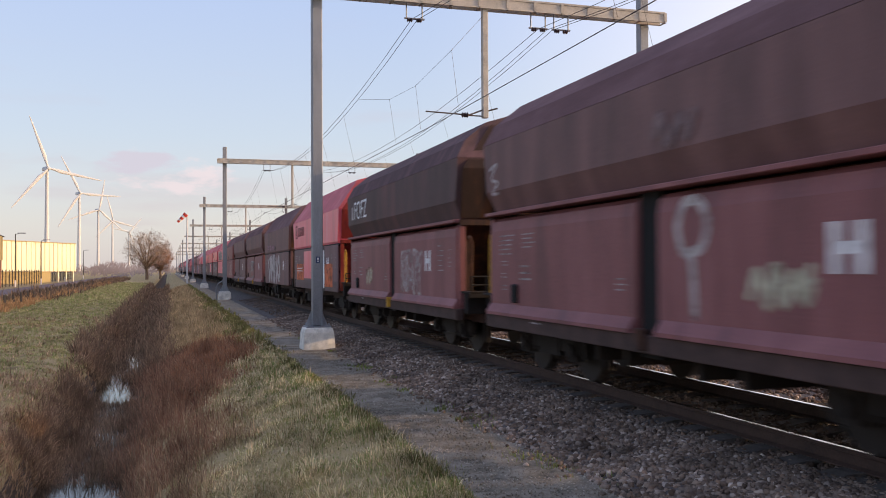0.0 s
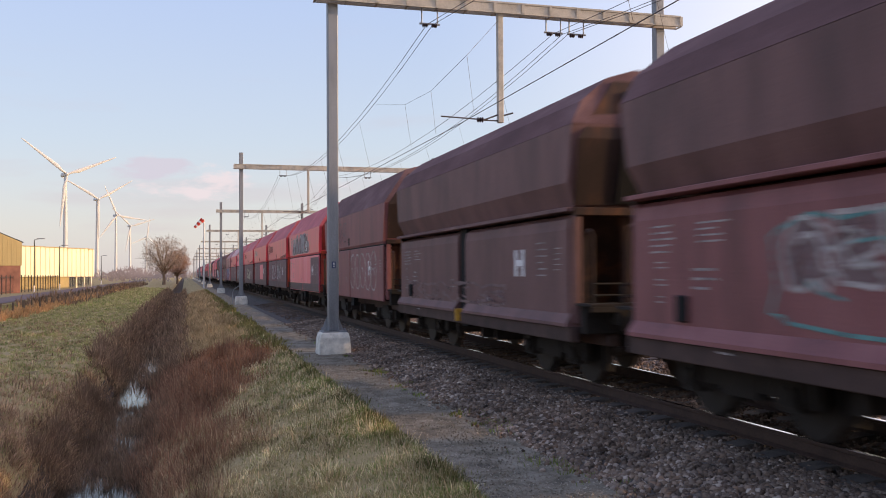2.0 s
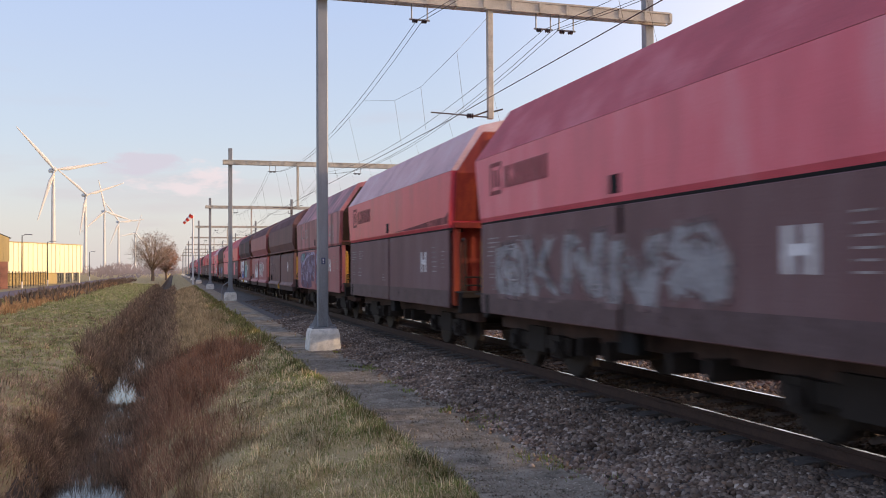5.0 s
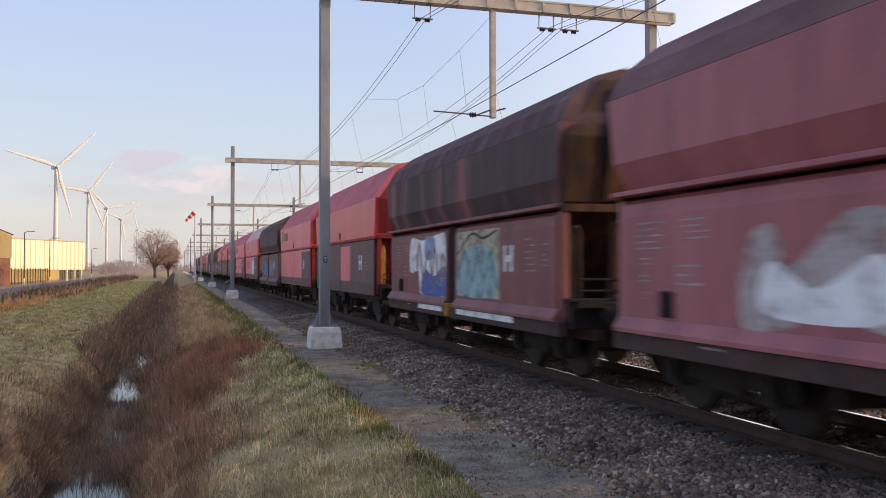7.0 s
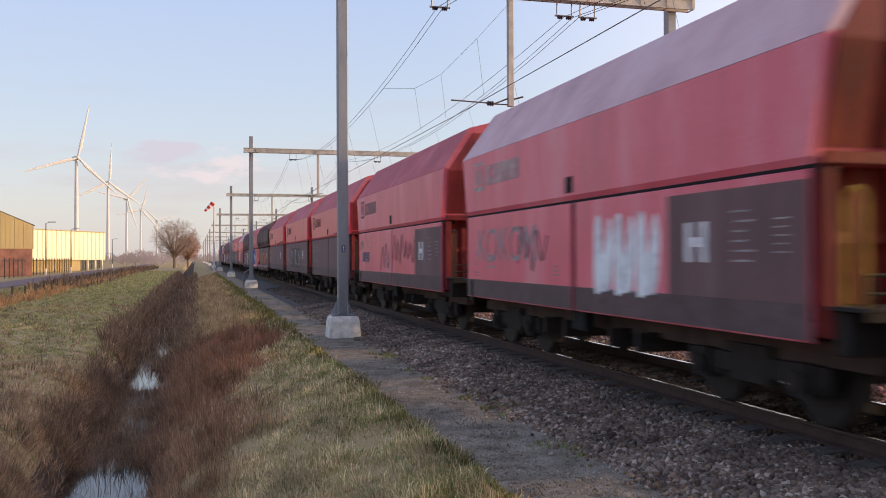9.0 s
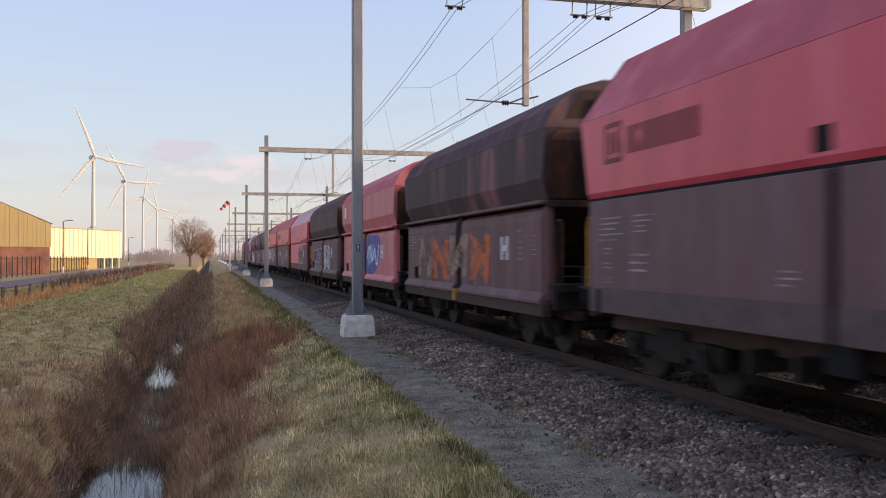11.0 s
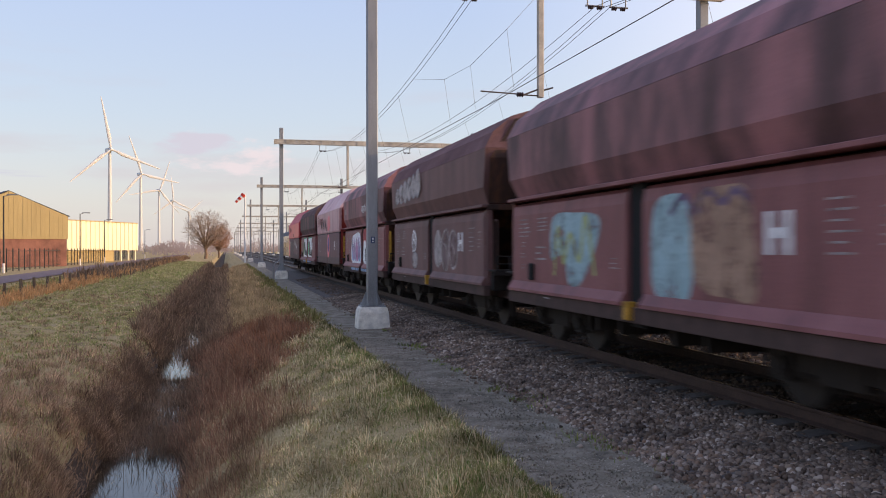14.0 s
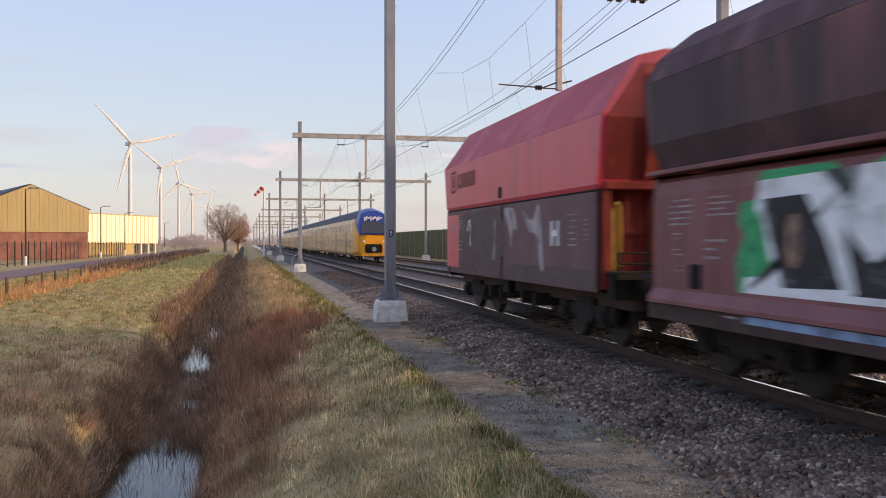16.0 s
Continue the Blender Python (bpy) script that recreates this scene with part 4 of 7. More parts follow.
def passenger_train():
    thing = empty("passenger_train", "yellow and blue double-deck passenger train", "passenger train")
    window = shared("train_window", lambda bm: (box(bm, -0.012, 0.0, -0.8, 0.8, -0.35, 0.35), bevelled(bm, 0.005)))
    door = shared("train_door", lambda bm: (box(bm, -0.02, 0.0, -0.65, 0.65, 0.6, 2.75), bevelled(bm, 0.008)))
    for c in range(6):
        y0 = c * 27.1
        car = part("carriage", shared("car_body", car_body), M["tcream"], thing, at=pose(0, y0 + (2.9 if c == 0 else 0), 0) @ Matrix.Diagonal((1, 0.895 if c == 0 else 1, 1, 1)))
        part("carriage_roof", shared("car_roof", car_roof), M["troof"], thing, at=pose(0, y0 + (2.9 if c == 0 else 0), 0) @ Matrix.Diagonal((1, 0.895 if c == 0 else 1, 1, 1)))
        for i in range(9):
            for z in (1.55, 3.0):
                if i in (2, 6) and z < 2:
                    continue
                part("window", window, M["tintglass"], thing, at=pose(-1.412 if z < 2 else -1.385, y0 + 4.6 + i * 2.35, z, 0, 0 if z < 2 else 3, 0))
        for y in (4.6 + 2 * 2.35, 4.6 + 6 * 2.35):
            part("door", door, M["tdoor"], thing, at=pose(-1.412, y0 + y, 0))
        for y in (3.6, 23.4):
            b = part("bogie", shared("bogie", bogie_frame), M["dust"], thing, at=pose(0, y0 + y, 0))
            for q in (-0.9, 0.9):
                part("wheelset", shared("wheelset", wheelset), M["tread"], b, at=pose(0, q, 0))
    cab = part("cab", shared("cab", cab_shell), M["tyellow"], thing)
    bm = bmesh.new()
    half = [(1.08, 2.45, 0.02), (1.06, 2.95, 0.25), (0.95, 3.35, 0.45), (0.3, 3.45, 0.52)]
    ring = [bm.verts.new((x, y - 0.10, z)) for x, z, y in half] + [bm.verts.new((-x, y - 0.10, z)) for x, z, y in reversed(half)]
    back = [bm.verts.new((v.co.x, v.co.y + 0.5, v.co.z)) for v in ring]
    bm.faces.new(ring)
    for j in range(8):
        bm.faces.new((ring[j], ring[(j + 1) % 8], back[(j + 1) % 8], back[j]))
    part("windscreen", bm, M["glass"], cab)
    bm = bmesh.new()
    half = [(1.30, 2.35, 0.0), (1.35, 3.2, 0.42), (1.0, 4.15, 0.95), (0.3, 4.42, 1.1)]
    ring = [bm.verts.new((x, y - 0.06, z)) for x, z, y in half] + [bm.verts.new((-x, y - 0.06, z)) for x, z, y in reversed(half)]
    back = [bm.verts.new((v.co.x * 1.02, v.co.y + 1.6, v.co.z + 0.25)) for v in ring]
    bm.faces.new(ring)
    for j in range(8):
        bm.faces.new((ring[j], ring[(j + 1) % 8], back[(j + 1) % 8], back[j]))
    part("cab_hood", bm, M["tblue"], cab, "blue painted hood round the windscreen")
    bm = bmesh.new()
    box(bm, -0.75, 0.75, -0.06, 0.1, 0.75, 1.5)
    bevelled(bm, 0.08, 2)
    part("coupler_recess", bm, M["black"], cab)
    bm = bmesh.new()
    tube(bm, ((0, -0.25, 1.05), (0, 0.1, 1.05)), 0.2, 12)
    part("coupler", bm, M["mast"], cab)
    for s in (-1, 1):
        bm = bmesh.new()
        tube(bm, ((s * 0.85, -0.05, 1.75), (s * 0.85, 0.05, 1.75)), 0.1, 12)
        part("lamp", bm, M["white"], cab)
    bm = bmesh.new()
    for i in range(9):
        box(bm, -0.80 + i * 0.18, -0.67 + i * 0.18, 0.36 + 0.012 * abs(i - 4) + 0.1 * (i % 2), 0.62, 3.50 + 0.10 * (i % 3), 3.84 + 0.06 * (i % 2))
    part("destination_sign", bm, M["white"], cab)
    return thing


PASSENGER = passenger_train()


# ---------------------------------------------------------------- left side: posts, lamps, fence, trees
def fence_post(bm):
    tube(bm, ((0, 0, -0.4), (0, 0, 0.55), (0.01, 0, 0.9)), 0.085, 8, 0.075)


base_post = tagged(part("fence_post", shared("fence_post", fence_post), M["wood"]), "weathered round wooden field post", "fence post", "field fence posts")
base_post.matrix_basis = pose(-9.8, 24, -0.72)
for i in range(1, 34):
    y = 24 + i * 3.45
    ob = copy_thing(base_post, pose(-9.8 + random.uniform(-0.08, 0.08), y, -0.72 + random.uniform(-0.12, 0.06), random.uniform(-3, 3), random.uniform(-4, 4), random.uniform(0, 360)))


def street_lamp(x, y, h_):
    thing = empty("street_lamp", "slim dark lamp post with a white foot", "street lamp", "lamp posts along the road", pose(x, y, -0.6))
    bm = bmesh.new()
    tube(bm, ((0, 0, 0.9), (0, 0, h_)), 0.09, 10, 0.06)
    part("pole", bm, M["fence"], thing)
    bm = bmesh.new()
    tube(bm, ((0, 0, -0.3), (0, 0, 0.9)), 0.11, 10)
    part("pole_foot", bm, M["white"], thing, "white painted foot")
    bm = bmesh.new()
    tube(bm, ((0, 0, h_ - 0.05), (0.5, 0, h_ + 0.12)), 0.04, 6)
    box(bm, 0.3, 1.3, -0.12, 0.12, h_ + 0.08, h_ + 0.2)
    part("lamp_head", bm, M["mast"], thing)


for x, y, h_ in ((-20.9, 94.8, 7.4), (-19.9, 135, 7.2), (-19.5, 158, 7.0), (-19.8, 196, 7.0), (-20.0, 240, 7.0)):
    street_lamp(x, y, h_)


def bar_fence():
    thing = empty("metal_fence", "dark steel bar fence before the halls", "fence")
    thing["kind"] = "structure"
    post = shared("bar_post", lambda bm: box(bm, -0.05, 0.05, -0.05, 0.05, -0.7, 1.75))
    rail = shared("bar_rail", lambda bm: (box(bm, -0.02, 0.02, -1.4, 1.4, 1.45, 1.5), box(bm, -0.02, 0.02, -1.4, 1.4, -0.4, -0.35)))
    bars = shared("bar_panel", lambda bm: [box(bm, -0.004, 0.004, -1.4 + i * 0.28 - 0.004, -1.4 + i * 0.28 + 0.004, -0.45, 1.6) for i in range(1, 10)])
    for i in range(60):
        y = 60 + i * 2.8
        part("post", post, M["fence"], thing, at=pose(-21.6, y, 0))
        part("rail", rail, M["fence"], thing, at=pose(-21.6, y + 1.4, 0))
        part("bars", bars, M["fence"], thing, at=pose(-21.6, y + 1.4, 0))


bar_fence()

# green noise barrier beyond the yard
barrier = empty("noise_barrier", "green panelled noise barrier beside the far tracks", "noise barrier")
barrier["kind"] = "structure"
panel = shared("barrier_panel", lambda bm: (box(bm, -0.06, 0.06, -1.95, 1.95, -0.6, 3.3), bevelled(bm, 0.02)))
bpost = shared("barrier_post", lambda bm: box(bm, -0.12, 0.12, -0.06, 0.06, -0.6, 3.35))
for i in range(50):
    part("panel", panel, M["greenwall"], barrier, at=pose(25, 60 + i * 4, 0))
    part("post", bpost, M["mast"], barrier, at=pose(25, 58 + i * 4, 0))

# windsock
sock = empty("windsock", "red and white windsock on a white pole", "windsock", at=pose(2.75, 140, -0.6))
bm = bmesh.new()
tube(bm, ((0, 0, 0), (0, 0, 10.6)), 0.14, 10, 0.10)
part("pole", bm, M["turbine"], sock)
M["sockred"] = material("windsock_red", (0.55, 0.05, 0.03), 0.8, spread=0.15)
for i, (m_, a, b) in enumerate((("sockred", 0.0, 0.55), ("white", 0.55, 0.95), ("sockred", 0.95, 1.45), ("white", 1.45, 1.8), ("sockred", 1.8, 2.2))):
    bm = bmesh.new()
    q = lambda s: (-0.15 - 0.55 * s, 0.0, 10.5 - 0.55 * s)
    tube(bm, (q(a), q(b)), 0.38 - 0.09 * a, 10, 0.38 - 0.09 * b)
    part("sleeve_band", bm, M[m_], sock)
M["bark"] = material("bare_tree_bark", (0.22, 0.15, 0.10), 0.95, spread=0.3, scale=4)
M["twig"] = material("bare_twigs", (0.30, 0.225, 0.175), 0.95, spread=0.3, scale=4)


def bare_tree(x, y, h_, seed, label, wide):
    """A leafless tree: trunk, limbs that reach out through the crown, and fans of thin twigs that fill its round outline."""
    rng = random.Random(seed)
    thing = empty("tree", label, "tree", "bare winter trees", pose(x, y, -0.8))
    trunk, limbs, fine = bmesh.new(), bmesh.new(), bmesh.new()
    fork = Vector((0, 0, h_ * 0.2))
    tube(trunk, ((0, 0, 0), (0.08, 0, h_ * 0.1), fork), h_ * 0.034, 9, h_ * 0.026)
    mid = Vector((0, 0, h_ * 0.58))

    def in_crown():
        while True:
            p = Vector((rng.uniform(-1, 1), rng.uniform(-1, 1), rng.uniform(-0.95, 1)))
            if p.length < 1 and rng.random() < 0.25 + 0.75 * p.length:
                bump = 0.86 + 0.16 * math.sin(5 * math.atan2(p.y, p.x) + 2) * math.cos(4 * p.z)
                return mid + Vector((p.x * wide * 0.5, p.y * wide * 0.5, p.z * h_ * 0.42)) * bump
    ends = []
    for k in range(46):
        e = in_crown()
        q = fork.lerp(e, 0.45) + Vector((rng.uniform(-0.4, 0.4), rng.uniform(-0.4, 0.4), h_ * 0.05))
        tube(limbs, (fork + Vector((0, 0, rng.uniform(-0.3, 0.8))), q, e), h_ * 0.010, 5, 0.03)
        ends += [q, e, q.lerp(e, 0.5)]
    for k in range(800):
        e = in_crown()
        root = min(rng.sample(ends, 14), key=lambda v: (v - e).length)
        d = (e - root)
        if d.length > 4:
            root = e - d.normalized() * 2.5
        tube(fine, (root, root.lerp(e, 0.5) + Vector((rng.uniform(-0.2, 0.2), rng.uniform(-0.2, 0.2), 0.15)), e), 0.020, 3, 0.011)
        for _ in range(3):
            s = root.lerp(e, rng.uniform(0.4, 0.95))
            tube(fine, (s, s + (d.normalized() + Vector((rng.uniform(-1, 1), rng.uniform(-1, 1), rng.uniform(-0.3, 0.9)))) * rng.uniform(0.4, 0.9)), 0.015, 3, 0.010)
    part("trunk", trunk, M["bark"], thing)
    part("branchwork", limbs, M["bark"], thing)
    part("crown", fine, M["twig"], thing, "bare reddish twigs")


bare_tree(-4.9, 230, 12.6, 4, "round bare grey-brown tree with fine twigs", 13.6)
M["twig"] = material("red_brown_twigs", (0.36, 0.19, 0.12), 0.95, spread=0.3, scale=4)
bare_tree(-1.9, 244, 9.4, 9, "smaller bare tree with red-brown twigs", 8.5)


# far woods and roofs along the horizon
def far_woods(seed, x0, x1, y, h_, label):
    rng = random.Random(seed)
    verts, faces = [], []
    x = x0
    while x < x1:
        w, t = rng.uniform(5, 12), h_ * rng.uniform(0.45, 1.1)
        for _ in range(110):
            u = rng.gauss(0, 0.42)
            cx, cz = x + u * w, rng.uniform(0, 1) ** 0.8 * t * max(0.2, 1 - 0.9 * u * u)
            ln, a, wd = rng.uniform(0.8, 2.4), rng.gauss(1.57, 0.5), rng.uniform(0.10, 0.3)
            yy = y + rng.uniform(-8, 8)
            k = len(verts)
            verts += [(cx - wd, yy, cz - 0.8), (cx + wd, yy, cz - 0.8), (cx + math.cos(a) * ln, yy, cz - 0.8 + math.sin(a) * ln)]
            faces.append((k, k + 1, k + 2))
        x += w * 0.5
    me = bpy.data.meshes.new("far_woods")
    me.from_pydata(verts, [], faces)
    tagged(part("far_woods", me, M["farwood"]), label, "woods", kind="stuff")


M["farwood"] = material("hazy_bare_woods", (0.40, 0.33, 0.31), 1.0, spread=0.2, scale=0.05)
far_woods(1, -420, 60, 620, 7.0, "hazy bare trees along the horizon")
far_woods(2, 20, 400, 560, 8.0, "hazy bare trees beyond the yard")
far_woods(3, -22, -6, 330, 4.5, "hazy bare shrubs beside the road")


# ---------------------------------------------------------------- paint on the wagons: markings and graffiti
XL_B, XL_R, XU = -1.452, -1.492, -1.507     # near faces of the lower doors and of the upper body


def tint(name, rgb, rough=0.6, worn=0.42, cover=0.88, grain=3.2):
    """Spray paint that has rubbed off in patches down to the wagon's own colour."""
    if name in M:
        return M[name]
    m = material(name + "_spray_paint", rgb, rough, spread=0.3, scale=3.0, fine=25, other=tuple(min(1, c * 1.12 + 0.02) for c in rgb))
    nt = m.node_tree
    bs, out = nt.nodes["Principled BSDF"], nt.nodes["Material Output"]
    co = nt.nodes.new("ShaderNodeTexCoord")
    n = nt.nodes.new("ShaderNodeTexNoise")
    n.inputs["Scale"].default_value, n.inputs["Detail"].default_value, n.inputs["Roughness"].default_value = grain, 8.0, 0.7
    mr = nt.nodes.new("ShaderNodeMapRange")
    mr.inputs["From Min"].default_value, mr.inputs["From Max"].default_value = worn - 0.14, worn + 0.10
    mr.inputs["To Max"].default_value = cover
    clear = nt.nodes.new("ShaderNodeBsdfTransparent")
    mix = nt.nodes.new("ShaderNodeMixShader")
    link(nt, co, "Object", n, "Vector")
    link(nt, n, "Fac", mr, "Value")
    link(nt, mr, "Result", mix, "Fac")
    link(nt, clear, "BSDF", mix, 1)
    link(nt, bs, "BSDF", mix, 2)
    link(nt, mix, "Shader", out, "Surface")
    M[name] = m
    return m


tint("g_soot", (0.10, 0.05, 0.052), 0.8, 0.42, 0.6, 2.2)
tint("marking", (0.50, 0.44, 0.43), 0.7, 0.45, 0.8, 9.0)
for n_, c_ in (("g_white", (0.90, 0.89, 0.89)), ("g_silver", (0.36, 0.34, 0.35)), ("g_pale", (0.52, 0.45, 0.43)), ("g_orange", (0.72, 0.16, 0.05)), ("g_blue", (0.08, 0.14, 0.42)),
               ("g_sky", (0.30, 0.42, 0.62)), ("g_teal", (0.13, 0.32, 0.31)), ("g_green", (0.05, 0.42, 0.16)), ("g_lilac", (0.46, 0.40, 0.56)), ("g_purple", (0.15, 0.095, 0.17)),
               ("g_pink", (0.60, 0.26, 0.45)), ("g_cream", (0.55, 0.50, 0.36)), ("g_tan", (0.42, 0.26, 0.18)), ("g_black", (0.025, 0.022, 0.025)), ("g_red", (0.50, 0.07, 0.08)),
               ("g_aqua", (0.36, 0.52, 0.55)), ("g_ghost", (0.22, 0.14, 0.14)), ("g_darkred", (0.24, 0.055, 0.06)), ("g_lime", (0.45, 0.48, 0.18)), ("g_grime", (0.12, 0.075, 0.077))):
    tint(n_, c_, worn=0.30 if n_ == "g_grime" else 0.36 if n_ in ("g_white", "g_green", "g_black") else 0.42, cover=0.96 if n_ in ("g_white", "g_green", "g_grime") else 0.88)


def on_side(shapes, x, depth, lift=0.00025):
    """Flat painted shapes on the near wall. Each shape: a loop of (u, v), or a strip of such pairs; u runs along the train from tail to head, v is up."""
    bm = bmesh.new()
    for i, shape in enumerate(shapes):
        d = x - depth - lift * i
        if isinstance(shape, tuple):
            left, right = ([bm.verts.new((d, -u, v)) for u, v in edge] for edge in shape)
            for j in range(len(left) - 1):
                bm.faces.new((left[j], left[j + 1], right[j + 1], right[j]))
        else:
            bmesh.ops.triangulate(bm, faces=[bm.faces.new([bm.verts.new((d, -u, v)) for u, v in shape])])
    return bm


def rect(u0, u1, v0, v1):
    return [(u0, v0), (u1, v0), (u1, v1), (u0, v1)]


def ribbon(pts, w):
    """One stroke as a strip of even width, with mitred bends."""
    pts = [p for i, p in enumerate(pts) if i == 0 or math.hypot(p[0] - pts[i - 1][0], p[1] - pts[i - 1][1]) > 0.012]
    if len(pts) < 2:
        return []
    left, right = [], []
    for i, (u, v) in enumerate(pts):
        a, b = pts[max(0, i - 1)], pts[min(len(pts) - 1, i + 1)]
        ln = math.hypot(b[0] - a[0], b[1] - a[1]) or 1e-6
        nx, ny = -(b[1] - a[1]) / ln * w / 2, (b[0] - a[0]) / ln * w / 2
        left.append((u + nx, v + ny))
        right.append((u - nx, v - ny))
    return [(left, right)]


SHAPES = (((0, 0), (0, 1), (0.3, 1), (0.7, 0.45), (0.7, 1), (1, 1), (1, 0), (0.7, 0), (0.3, 0.55), (0.3, 0)),
          ((0, 0.75), (0.2, 1), (1, 1), (0.9, 0.72), (0.35, 0.75), (1, 0.45), (0.95, 0.1), (0.7, 0), (0, 0), (0.1, 0.28), (0.6, 0.3), (0.05, 0.55)),
          ((0, 0), (0, 1), (0.3, 1), (0.3, 0.62), (0.7, 1), (1, 1), (0.55, 0.5), (1, 0), (0.68, 0), (0.3, 0.4), (0.3, 0)),
          ((0, 0.15), (0, 0.85), (0.2, 1), (0.8, 1), (1, 0.85), (1, 0.15), (0.8, 0), (0.2, 0)),
          ((0.1, 0), (0, 0.6), (0.3, 1), (0.75, 0.95), (1, 0.6), (0.75, 0.5), (1, 0.2), (0.9, 0), (0.6, 0.12), (0.4, 0)))


def blob(rng, cu, cv, ru, rv):
    """The body of one sprayed sign: an abstract bent or blocky form, skewed and jittered so that none repeats."""
    pts = list(rng.choice(SHAPES))
    flip, turn, slant = rng.random() < 0.5, rng.random() < 0.5, rng.uniform(-0.3, 0.3)
    out = []
    for i, (u, v) in enumerate(pts):
        for t in (0.0, 0.34, 0.67):
            p, q = pts[i], pts[(i + 1) % len(pts)]
            a, b = p[0] + (q[0] - p[0]) * t, p[1] + (q[1] - p[1]) * t
            a, b = (1 - a if flip else a) + rng.uniform(-0.05, 0.05), (1 - b if turn else b) + rng.uniform(-0.04, 0.04)
            out.append((cu + (2 * a - 1) * ru + slant * (2 * b - 1) * rv, cv + (2 * b - 1) * rv))
    return out


def clip(pts, u0, u1, v0, v1):
    return [(min(u1, max(u0, u)), min(v1, max(v0, v))) for u, v in pts]


def graffiti(thing, seed, x, u0, u1, v0, v1, fills, lines, letters=4, scribble=4, w=0.07):
    """A sprayed piece: swollen letter bodies, thick outlines and loose strokes, cut at the edges of its panel."""
    rng = random.Random(seed)
    v0 = max(v0, 1.10) if x == XL_B else v0
    step = (u1 - u0) / letters
    groups = {c: [] for c in fills}
    strokes = []
    for i in range(letters):
        cu, cv = u0 + step * (i + 0.5), (v0 + v1) / 2 + rng.uniform(-0.08, 0.08) * (v1 - v0)
        body = clip(blob(rng, cu, cv, step * 0.50, (v1 - v0) * 0.46), u0, u1, v0, v1)
        groups[fills[i % len(fills)]].append(body)
        strokes += ribbon(body + body[:1], w)
        for _ in range(2):
            a = rng.uniform(0, 6.3)
            q = [(cu + step * 0.33 * math.cos(a + t * 0.5) * (1 - 0.06 * t), cv + (v1 - v0) * 0.28 * math.sin(a + t * 0.5) * (1 - 0.06 * t)) for t in range(rng.randint(3, 7))]
            strokes += ribbon(clip(q, u0, u1, v0, v1), w * 0.8)
    for _ in range(scribble):
        u, v, a = rng.uniform(u0, u1), rng.uniform(v0, v1), rng.uniform(0, 6.3)
        q = []
        for t in range(9):
            q.append((u, v))
            u, v, a = u + math.cos(a) * 0.16, v + math.sin(a) * 0.13, a + rng.uniform(-0.7, 0.9)
        strokes += ribbon(clip(q, u0, u1, v0, v1), w * 0.6)
    for j, c in enumerate(fills):
        for i, body in enumerate(groups[c] if c != "none" else ()):
            part("graffiti", on_side([body], x, 0.003 + 0.0004 * (j + i * len(fills))), M[c], thing, "sprayed graffiti")
    for i, stroke in enumerate(strokes):
        part("graffiti_stroke", on_side([stroke], x, 0.007 + 0.00025 * i), M[lines], thing)


def bars(thing, x, u0, u1, v0, v1, rows, mat="marking", seed=0, fill=0.30):
    """A block of small lettering too fine to read: one bar for every line."""
    rng = random.Random(seed)
    h_ = (v1 - v0) / rows
    shapes = [rect(u0, u0 + (u1 - u0) * rng.uniform(0.55, 1.0), v1 - (i + fill) * h_, v1 - i * h_) for i in range(rows)]
    part("lettering", on_side(shapes, x, 0.005), M[mat], thing)


def words(thing, x, text, u, v, size, mat, depth=0.006):
    cu = bpy.data.curves.new("words", "FONT")
    cu.body, cu.size = text, size
    tmp = bpy.data.objects.new("words", cu)
    me = bpy.data.meshes.new_from_object(tmp)
    bpy.data.objects.remove(tmp)
    me.transform(Matrix(((0, 0, 0, x - depth), (-1, 0, 0, -u), (0, 1, 0, v), (0, 0, 0, 1))))
    me.materials.clear()
    return part("lettering", me, M[mat], thing)


def letter_h(thing, x, u, v, s):
    part("lettering", on_side([rect(u, u + s * 0.3, v, v + s), rect(u + s * 0.7, u + s, v, v + s), rect(u + s * 0.3, u + s * 0.7, v + s * 0.38, v + s * 0.62)], x, 0.006), M["white"], thing, "white letter H")


def patch(thing, x, u0, u1, v0, v1, mat, depth=0.002, name="paint_field"):
    part(name, on_side([rect(u0, u1, v0, v1)], x, depth), M[mat], thing, "painted field")


def emblem(thing, x, u, v, mat, lettered=True):
    """A square company mark and its lettering, as plain shapes."""
    fr = [rect(u, u + 0.55, v + 0.48, v + 0.55), rect(u, u + 0.55, v, v + 0.07), rect(u, u + 0.07, v + 0.07, v + 0.48), rect(u + 0.48, u + 0.55, v + 0.07, v + 0.48),
          rect(u + 0.15, u + 0.25, v + 0.13, v + 0.42), rect(u + 0.31, u + 0.41, v + 0.13, v + 0.42)]
    if lettered:
        fr += [rect(u + 0.72 + i * 0.23, u + 0.72 + i * 0.23 + 0.17, v + 0.08, v + 0.44) for i in range(8)]
    part("lettering", on_side(fr, x, 0.004), M[mat], thing, "company mark as plain shapes")


